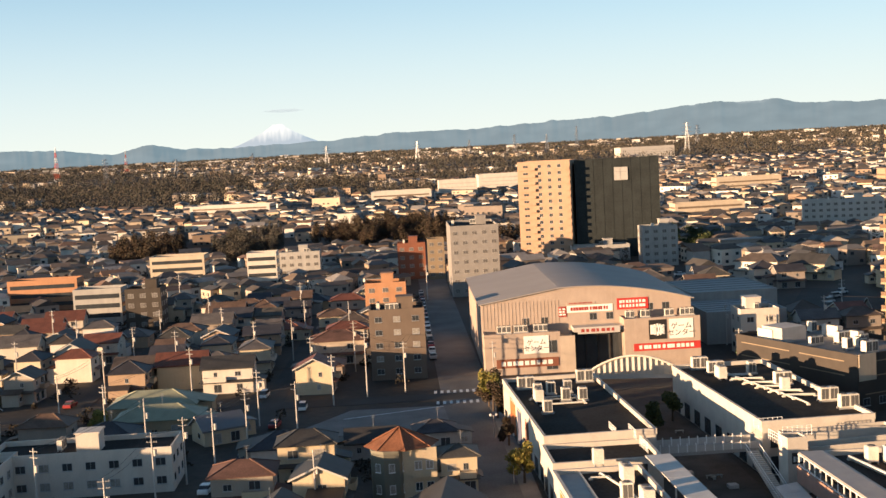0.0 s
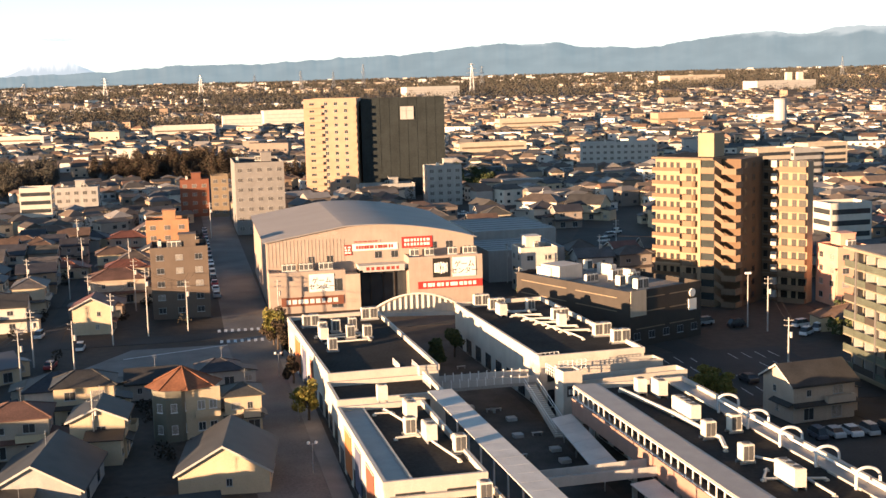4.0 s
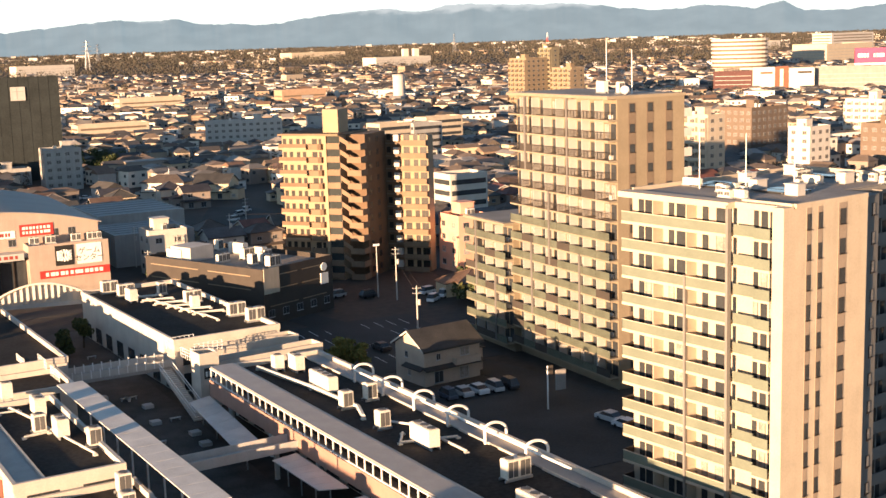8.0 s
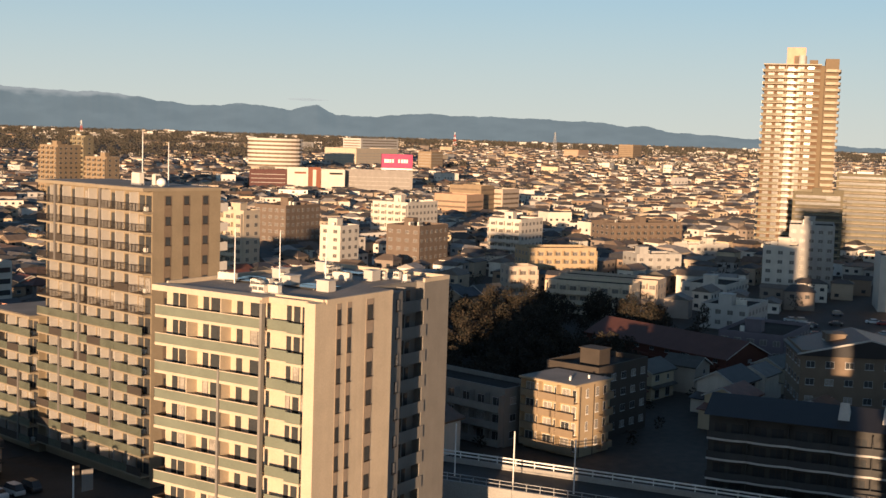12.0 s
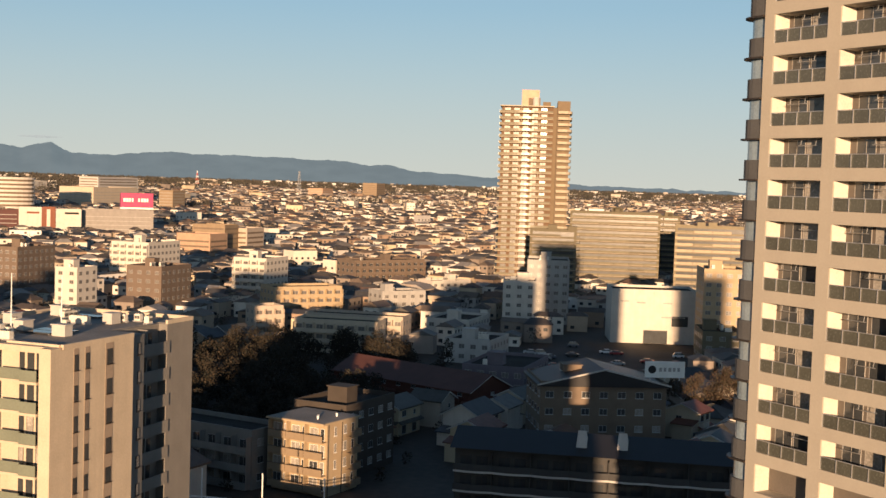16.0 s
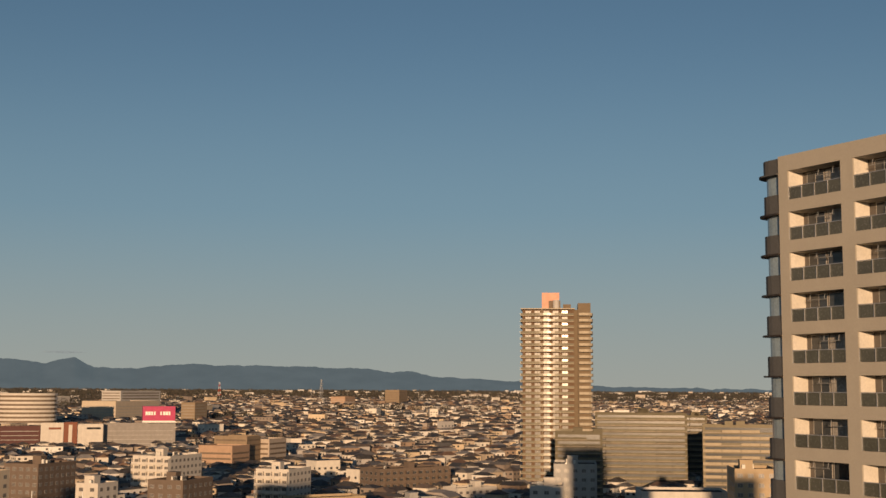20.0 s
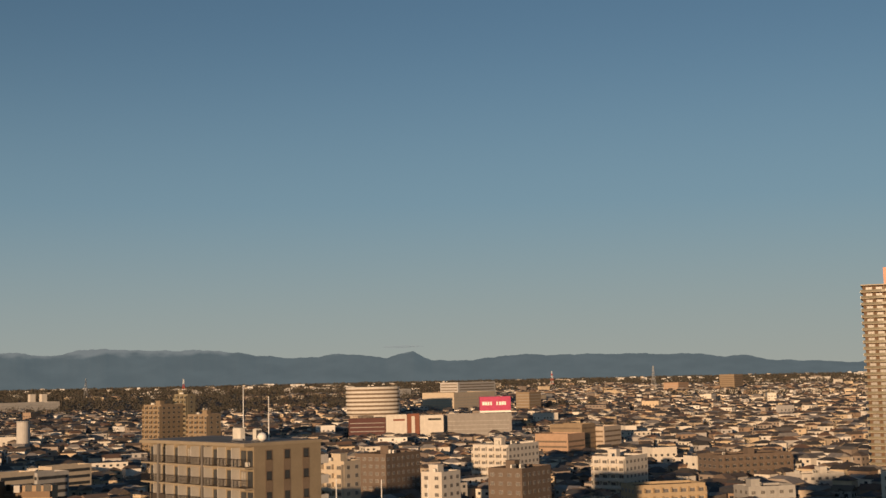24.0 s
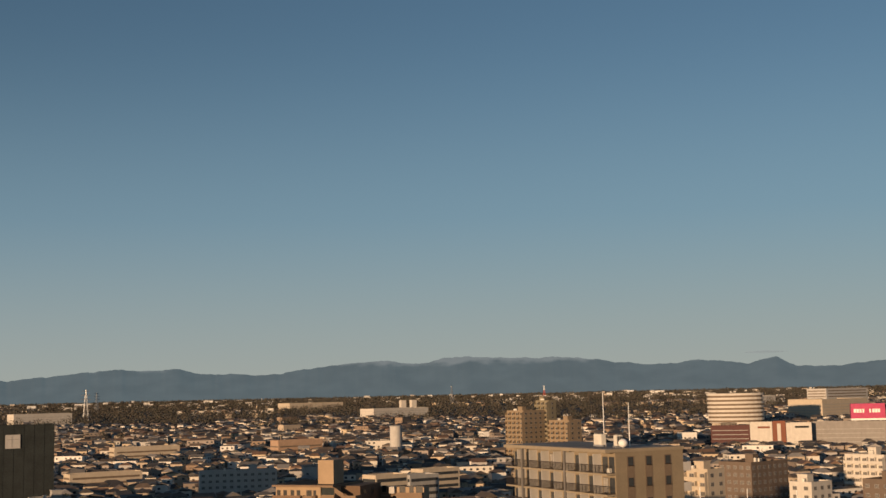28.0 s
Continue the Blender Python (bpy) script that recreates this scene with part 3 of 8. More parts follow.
def build_range(name, radius, lift, material, label, a0, a1, rough):
    """A mountain chain as a folded slope that climbs from the plain to its crest."""
    bm = bmesh.new()
    rows, n = 7, int((a1 - a0) * 14)
    grid = []
    for i in range(n + 1):
        az = a0 + (a1 - a0) * i / n
        el = float(np.interp(az, az_r, el_r)) * lift + rough * (noise.fractal((az * 1.6, 7.3, 0), 0.8, 2.0, 5) * 0.5)
        top = 52 + radius * math.tan(radians(max(el, 0.0)))
        col = []
        for j in range(rows):
            f = j / (rows - 1)
            fold = noise.fractal((az * 0.5, f * 2.5, 3.0), 1.0, 2.0, 3) * 30 * (1 - f)
            r = radius - 320 * (1 - f) + fold
            a = radians(az)
            col.append(bm.verts.new((r * math.sin(a), r * math.cos(a), 22 + (top - 22) * f ** 0.9)))
        grid.append(col)
    for a, b in zip(grid, grid[1:]):
        for j in range(rows - 1):
            bm.faces.new((a[j], b[j], b[j + 1], a[j + 1]))
    return solid(name, bm, material, label, "mountains", kind="structure", smooth=True)


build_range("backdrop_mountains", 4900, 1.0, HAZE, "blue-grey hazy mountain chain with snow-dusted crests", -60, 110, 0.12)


def build_volcano():
    bm = bmesh.new()
    d, az = 4960, radians(-7.22)
    c = Vector((d * math.sin(az), d * math.cos(az), 0))
    rings = []
    for f, r in ((0.0, 300), (0.14, 226), (0.32, 158), (0.52, 104), (0.72, 64), (0.9, 33), (1.0, 19)):
        rings.append([bm.verts.new(c + Vector((math.sin(k * math.tau / 40) * r * (1 + 0.12 * noise.noise((k * 0.9, f * 3, 0))), math.cos(k * math.tau / 40) * r * 0.1,
                                               60 + f * 108 + (4 * noise.noise((k * 0.5, 7, 0)) if f == 1 else 0)))) for k in range(40)])
    for a, b in zip(rings, rings[1:]):
        for k in range(40):
            bm.faces.new((a[k], a[(k + 1) % 40], b[(k + 1) % 40], b[k]))
    bm.faces.new(rings[-1])
    solid("backdrop_volcano", bm, SNOW, "snow-covered volcano cone far beyond the hills", "mountain", kind="structure", smooth=True)


build_volcano()


def cloud(az, el, w, h, seed, label):
    """A long thin lens of cloud made of overlapping flat puffs."""
    bm = bmesh.new()
    a, d = radians(az), 4955
    c = Vector((d * math.sin(a), d * math.cos(a), 52 + d * math.tan(radians(el))))
    rt = Vector((math.cos(a), -math.sin(a), 0))
    r = random.Random(seed)
    for k in range(9):
        u = (k - 4) / 4
        q = bmesh.ops.create_icosphere(bm, subdivisions=3, radius=1.0)["verts"]
        s = (1 - 0.7 * u * u) * r.uniform(0.7, 1.1)
        for v in q:
            o = v.co.copy()
            n = 1 + 0.25 * noise.noise(o * 2 + Vector((k * 5, seed, 0)))
            v.co = c + rt * (u * w * 0.4 + o.x * w * 0.16 * s * n) + Vector((0, 0, (o.z * h * 0.5 * n + r.uniform(-0.05, 0.05) * h) * s))
    solid("backdrop_cloud", bm, CLOUD, label, "cloud", kind="structure", smooth=True)


CLOUD = bpy.data.materials.new("thin_cloud")
CLOUD.use_nodes = True
cb = CLOUD.node_tree.nodes["Principled BSDF"]
cb.inputs["Base Color"].default_value = (0.06, 0.06, 0.06, 1)
cb.inputs["Roughness"].default_value = 1.0
# daylight in the cloud is put in as a weak glow
cb.inputs["Emission Color"].default_value = (0.60, 0.63, 0.68, 1)
cb.inputs["Emission Strength"].default_value = 0.27
cb.inputs["Alpha"].default_value = 0.24
cloud(-6.95, 1.95, 185, 12, 1, "small grey lens cloud over the volcano")
cloud(41.8, 1.5, 190, 9, 4, "thin pale cloud over the mountain crest")

# ---- footprints already taken ----
TAKEN = []


def take(x0, y0, x1, y1):
    TAKEN.append((min(x0, x1), min(y0, y1), max(x0, x1), max(y0, y1)))


def free(x, y, r):
    return not any(a - r < x < c + r and b - r < y < d + r for a, b, c, d in TAKEN)


def street_x(y):
    return 3.0 - (y - 230) * 0.035


def take_box(cx, cy, w, d, rz, gap=1.0):
    c, s = abs(math.cos(radians(rz))), abs(math.sin(radians(rz)))
    hx, hy = (w * c + d * s) / 2 + gap, (w * s + d * c) / 2 + gap
    take(cx - hx, cy - hy, cx + hx, cy + hy)

# ---- the viewer's own tower, beside and behind the eye ----
def own_tower():
    b = thing("apartment_tower", "beige residential tower from whose facade the view is taken", "building", pose(0, 0, 0, 0, 0, -30))
    bm = bmesh.new()
    box(bm, -28, -16, 0, 9.2, -0.8, 60.5)
    part("wall", bm, BEIGE, b)
    bm = bmesh.new()
    box(bm, -28, -16, 60.5, 9.2, -0.7, 61.0)
    part("eaves_slab", bm, BEIGE, b)
    bm = bmesh.new()
    box(bm, -12, -13, 61.0, -6, -7, 63)
    part("stair_head", bm, BEIGE, b)


own_tower()
# unseen plain blocks, added and sized only to throw shade into the view
for x, y, w, d, h, rz in ((-21, -88, 12, 14, 67, 118), (-121, 164, 90, 12, 13, 117.8), (-18, 62, 26, 12, 15.5, 20), (-46, 78, 22, 14, 13.5, 15), (-80, 104, 30, 12, 13, 30), (-112, 132, 28, 12, 12.5, 35), (-140, 176, 30, 12, 12, 30), (-172, 232, 34, 12, 12, 20), (-205, 300, 36, 12, 12, 15), (-240, 400, 40, 14, 12, 10),
                          (-60, 20, 30, 14, 17, 10), (-120, 60, 34, 14, 16, 10)):
    b = thing("apartment_building", "plain unseen block behind the viewer, added to cast shade", "building", pose(x, y, 0, 0, 0, rz), "blocks behind the viewer")
    hull(b, w, d, h, BEIGE)


# ---- tall cream slab of flats ----
FLATS = mat("sandy_render", (0.240, 0.197, 0.137), streak=0.4)


DKGREYP = mat('dark_grey_downpipe_pier', (0.15, 0.14, 0.13))
SLABA = mat('tan_balcony_slab', (0.28, 0.235, 0.17), streak=0.3)
GREENA = mat('grey_green_balcony_glass', (0.115, 0.125, 0.095), rough=0.3, var=0.25, spec=0.5)


def slab_flats(m, L, D, floors, label, base, fh, bays, dark_from, piers, gable):
    b = thing("apartment_building", label, "building", m, "cream slabs of flats")
    top = base + floors * fh
    dep = 1.6
    bm = bmesh.new()
    box(bm, 0, 0, 0, L, D, top)
    part("wall", bm, FLATS, b)
    bm = bmesh.new()
    box(bm, -0.2, -dep - 0.2, top, L + 0.15, D + 0.15, top + 0.45)
    part("eaves_slab", bm, SLABA, b)
    bm = bmesh.new()
    box(bm, 0.3, -dep + 0.2, top + 0.45, L - 0.3, D - 0.3, top + 0.5)
    part("roof", bm, GREYROOF, b)
    rng = random.Random(floors)
    step = L / bays
    for f in range(floors):
        z = base + f * fh
        for k in range(bays):
            dark = f >= dark_from
            r = RAIL if dark else GREENA
            if rng.random() < 0.13:
                r = DKBROWN
            bars = dark and r is RAIL

            def mk(bm):
                box(bm, 0, -dep, -0.25, step, 0, 0)
            bal = part("balcony", cached(("balcony", label, r.name, round(step, 2)), mk, [SLABA, r]), None, b, m=pose(k * step, 0, z))
            if bars:
                part("railing", cached(("railing", label, round(step, 2)), lambda bm: comb(bm, step, int(step / 0.27), 0.05, -dep + 0.02, -dep + 0.08, 1.1, 1.18), [RAIL]), None, bal)
            else:
                part("panel", cached(("panel", label, r.name, round(step, 2)), lambda bm: box(bm, 0.03, -dep, 0.01, step - 0.03, -dep + 0.05, 1.18), [r]), None, bal)
            for q in (0.28, 0.74):
                part("window", window_mesh(step * 0.37, 2.2, (GLASS, GLASS, GLASS, GLASS, GLASS, CURTAIN)[rng.randrange(6)], frame=RAIL), None, b, m=pose((k + q) * step, 0, z + 0.08))
            if k:
                part("screen_wall", cached(("screen", fh, dep), lambda bm: box(bm, -0.05, -dep + 0.15, 0, 0.05, 0, fh - 0.25), [PALE]), None, b, m=pose(k * step, 0, z))
            if rng.random() < 0.5:
                part("wall_unit", cached(("wall_unit",), lambda bm: box(bm, 0, -0.4, 0, 0.8, -0.05, 0.6), [UNIT]), None, b, m=pose((k + 0.5) * step, 0, z + 0.05))
    for x, f0, f1 in piers:
        bm = bmesh.new()
        box(bm, x - 0.22, -dep - 0.12, base + f0 * fh, x + 0.22, -dep + 0.25, base + f1 * fh)
        part("pier", bm, DKGREYP, b)
    if gable:
        for y in (2.6, 5.8, 9.2):
            bm = bmesh.new()
            box(bm, L, y - 0.65, base, L + 0.03, y + 0.65, top - 0.6)
            part("recess_strip", bm, DKTAN, b)
            for f in range(floors):
                part("window", window_mesh(0.9, 1.2, GLASS, 0, RAIL), None, b, m=pose(L + 0.04, y, base + f * fh + 1.0, 0, 0, 90))
        # open stair at the back corner
        for f in range(floors):
            part("stair_landing", cached(("landing", 3), lambda bm: (box(bm, 0, 0, -0.2, 2.6, 1.4, 0), box(bm, 2.5, 0, 0, 2.6, 1.4, 1.1), box(bm, 0, 1.3, 0, 2.5, 1.4, 1.1)), [PALE]), None, b, m=pose(L - 2.6, D, base + f * fh))
    return b


DKTAN = mat("brown_grey_wall_panel", (0.17, 0.13, 0.095))
A = slab_flats(pose(103.6, 176.5, 0, 0, 0, -90), 28.4, 12, 14, "tall cream slab of flats with dark railed upper balconies", 2.0, 2.93, 8, 8,
               [(5.2, 10, 14), (17.5, 9, 14), (12.0, 5, 9), (20.5, 2, 6), (6.5, 2, 6)], True)
A2 = slab_flats(pose(102.4, 190.5, 0, 0, 0, -90), 14.0, 12, 7, "lower wing of cream flats with frosted glass balconies", 1.6, 2.85, 4, 99, [(4.0, 3, 7), (10.5, 0, 4)], False)
take(94, 144, 120, 196)
for x, y in ((109, 152), (110, 160)):
    bm = bmesh.new()
    tube(bm, (0, 0, 0), (0, 0, 6.5 if y < 155 else 8), 0.09, 0.05, 6)
    solid("antenna_mast", bm, WHITEMETAL, "thin white mast on the roof of the slab of flats", "antenna", m=pose(x, y, 43.5))
for k in range(2):
    aircon(pose(106 + 1.2 * (k % 3), 151 + 4.5 * k, 43.55, 0, 0, 90 * (k % 2)), 1 + k % 2)
bm = bmesh.new()
bmesh.ops.create_uvsphere(bm, u_segments=16, v_segments=8, radius=0.7)
bmesh.ops.scale(bm, vec=(1, 1, 0.9), verts=bm.verts)
solid("roof_dome", bm, WHITEMETAL, "small white radome on the roof edge", "antenna", m=pose(106.5, 150.2, 44.2))
bm = bmesh.new()
tube(bm, (0, 0, -0.72), (0, 0, 0.3), 0.15)
part("stand", bm, STEEL, bpy.data.objects["roof_dome"])


# ---- pale cream block with long balconies ----
BPOSE = pose(77.6, 108.2, 0, 0, 0, -80.5)

# plain grey; on the cream block's rear it stands in for shade
DKGREYW = mat("grey_and_shade_render", (0.20, 0.19, 0.175), streak=0.6)


def cream_block():
    L, D, FH, N, Z0, dep = 21.0, 28.0, 2.93, 12, 0.4, 1.7
    b = thing("apartment_building", "pale cream block of flats with long solid-fronted balconies", "building", BPOSE)
    top = Z0 + N * FH
    bm = bmesh.new()
    prism(bm, [(0, 0), (L, 0), (L, 11.4), (L - 0.5, 12.2), (0, 12.2)], 0, top)
    part("wall", bm, CREAM, b)
    # rear walls coloured grey in place of the shade on them
    bm = bmesh.new()
    prism(bm, [(0, 12.2), (L - 0.5, 12.2), (L - 0.9, 14.6), (L - 4.6, 14.6), (L - 4.6, 22.8), (L - 3.5, 22.8), (L - 3.5, D), (0, D)], 0, top)
    part("rear_wall", bm, DKGREYW, b, "rear part of the block, greyed to stand for shade")
    bm = bmesh.new()
    prism(bm, [(0.4, -0.2), (L - 0.4, 0.4), (L - 0.4, 11.8), (L - 1.3, 14.2), (L - 5, 14.4), (L - 5, 23.2), (L - 3.9, 23.2), (L - 3.9, D - 0.4), (0.4, D - 0.4)], top, top + 0.06)
    part("roof", bm, GREYROOF, b)
    bm = bmesh.new()
    box(bm, -0.3, -dep - 0.2, top - 0.35, 14.7, 0.0, top + 0.25)
    box(bm, 14.72, -0.9, top - 0.35, L - 1.3, 0.0, top + 0.25)
    part("eaves_slab", bm, CREAM, b)
    for x0, y0, x1, y1 in ((-0.1, 0.02, 0.15, D), (0.15, D - 0.25, L - 3.45, D), (L - 0.25, 0.25, L + 0.05, 11.4), (L - 3.75, 22.8, L - 3.45, D - 0.25), (14.75, 0.02, L - 0.25, 0.25)):
        bm = bmesh.new()
        box(bm, x0, y0, top, x1, y1, top + 0.45)
        part("parapet", bm, CREAM, b)
    bm = bmesh.new()
    box(bm, 14.38, -dep - 0.2, 0, 14.68, -dep + 0.3, top)
    part("column", bm, DKGREYW, b)
    bm = bmesh.new()
    box(bm, 8.85, -dep - 0.15, 0, 9.1, -dep + 0.2, Z0 + 9 * FH + 1.2)
    part("column", bm, DKGREYW, b)
    bm = bmesh.new()
    box(bm, 19.7, -1.5, 0, L, 0.0, top + 0.2)
    part("corner_pier", bm, CREAM, b)
    rng = random.Random(7)
    for f in range(N):
        z = Z0 + f * FH
        spans = [(0, 14.3)] if f >= 9 else [(0, 8.8), (9.15, 14.3)]
        for i, (x0, x1) in enumerate(spans):
            def mk(bm):
                w = x1 - x0
                box(bm, 0, -dep, -0.25, w, 0, 0)
                box(bm, 0, -dep - 0.02, -0.25, w, -dep + 0.1, 0.05)
                box(bm, 0, -dep - 0.03, 1.02, w, -dep + 0.1, 1.1, 0)
                if f < 9 and i == 0:
                    box(bm, -0.02, -dep, 0, 0.06, 0, 1.15, 2)
            bal = part("balcony", cached(("balcony", "long", i, len(spans)), mk, [CREAM, PANEL, RAIL]), None, b, m=pose(x0, 0, z))
            part("panel", cached(("panel", "long", i, len(spans)), lambda bm: box(bm, 0.02, -dep, 0.055, x1 - x0 - 0.02, -dep + 0.06, 1.018), [PANEL]), None, bal)

        def mk2(bm):
            pts = [(0, 0), (0, -1.2), (2.6, -1.2), (2.9, -1.75), (4.8, -1.75), (4.8, 0)]
            prism(bm, pts[::1], -0.25, 0)
            for (ax, ay), (bx, by) in zip(pts[1:4], pts[2:5]):
                o = Vector((by - ay, ax - bx)).normalized() * -0.06
                prism(bm, [(ax, ay), (bx, by), (bx + o.x, by + o.y), (ax + o.x, ay + o.y)], 0.02, 1.05, 1)
        part("balcony", cached(("balcony", "angled"), mk2, [CREAM, PANEL]), None, b, m=pose(14.8, 0, z))
        for x, w in ((1.3, 0.8), (2.7, 1.7), (5.6, 0.8), (7.2, 1.8), (10.2, 0.8), (12.6, 2.0), (16.6, 0.6), (17.6, 0.8), (18.9, 1.3)):
            part("window", window_mesh(w, 2.4, (GLASS, GLASS, GLASS, GLASS, CURTAIN)[rng.randrange(5)], 0 if w < 1 else 1, RAIL), None, b, m=pose(x, 0, z + 0.06))
        for x in (4.4, 9.0):
            part("screen_wall", cached(("screen", "b"), lambda bm: box(bm, -0.05, -dep + 0.15, 0, 0.05, 0, FH - 0.25), [CREAM]), None, b, m=pose(x, 0, z))
        if rng.random() < 0.7:
            part("wall_unit", MESH.get(("wall_unit",)), None, b, m=pose(rng.choice((3.8, 8.1, 11.2)), 0, z + 0.03))
        for y, w in ((2.2, 0.55), (3.9, 0.55), (7.4, 0.9)):
            part("window", window_mesh(w, 1.5, GLASS, 0, RAIL), None, b, m=pose(L + 0.05, y, z + 0.75, 0, 0, 90))
        part("window", window_mesh(0.7, 1.2, CURTAIN, 0, RAIL), None, b, m=pose(L - 0.66, 13.4, z + 0.9, 0, 0, 90 + 9.5))

        def mk3(bm):
            box(bm, -4.6, 0, -0.25, -3.3, 8.4, 0)
            box(bm, -3.4, 0, 0, -3.3, 8.4, 1.1)
            box(bm, -4.6, 4.1, 0, -3.4, 4.25, FH - 0.25)
        part("balcony", cached(("balcony", "south"), mk3, [DKGREYW]), None, b, m=pose(L, 14.65, z))
        for y in (16.2, 20.6):
            part("window", window_mesh(1.8, 2.0, GLASS, 1, RAIL), None, b, m=pose(L - 4.6, y, z + 0.06, 0, 0, 90))
    for y in (2.2, 3.9, 7.4):
        bm = bmesh.new()
        box(bm, L, y - (0.36 if y < 4 else 0.65), 0.3, L + 0.035, y + (0.36 if y < 4 else 0.65), top - 0.1)
        part("recess_strip", bm, TAUPE, b, "taupe tile strip that links the gable windows")
    return top


TAUPE = mat("taupe_tile_strip", (0.31, 0.25, 0.195), streak=0.3)
PANEL = mat("pale_balcony_panel", (0.17, 0.19, 0.15), rough=0.35, var=0.12)
btop = cream_block()
take(72, 80, 114, 120)
rng = random.Random(5)
for k in range(30):
    u, v = rng.uniform(2, 17), rng.uniform(1, 23)
    p = BPOSE @ pose(0, 0, btop + 0.07) @ pose(u, v, 0, 0, 0, rng.choice((0, 90, 180)))
    if k < 18:
        roof_bank("roof_unit", p, rng.randint(1, 3), 0.8, 0.6, 0.15, 0.85, "pale metal air unit on the roof of the cream block", "rooftop air units")
    elif k < 25:
        bm = bmesh.new()
        box(bm, 0, 0, 0.1, 4.2, 1.6, 0.22, 0)
        for q in (0.2, 3.9):
            box(bm, q, 0.1, 0, q + 0.1, 1.5, 0.1, 1)
        solid("solar_panel", bm, [GLASS, STEEL], "dark solar panel lying on the flat roof", "solar panel", "roof panels", m=p)
    else:
        bm = bmesh.new()
        box(bm, 0, 0, 0, 1.6, 1.2, 1.1)
        box(bm, -0.1, -0.1, 1.1, 1.7, 1.3, 1.2)
        solid("roof_hatch", bm, PALE, "small pale roof hatch box", "hatch", m=p)
for k in range(3):
    bm = bmesh.new()
    tube(bm, (0, 0, 0), (0, 0, 6), 0.07, 0.04, 6)
    solid("antenna_mast", bm, WHITEMETAL, "thin white mast on the roof of the cream block", "antenna", m=BPOSE @ pose(0, 0, btop + 0.06) @ pose(4 + 5 * k, 6 + 1.5 * k, 0))


# ---- ochre tower with the zigzag stair ----
OCHRE = mat("ochre_tile_wall", (0.35, 0.255, 0.165), streak=0.4)
TERRA = mat("brown_tile_balcony", (0.21, 0.145, 0.095), streak=0.4)


RUSTRAIL = mat("rust_brown_balcony_railing", (0.15, 0.085, 0.045), rough=0.5)
DARKGLASS = mat("deep_window_glass", (0.018, 0.016, 0.014), rough=0.3, var=0.3, bump=0, spec=0.3)


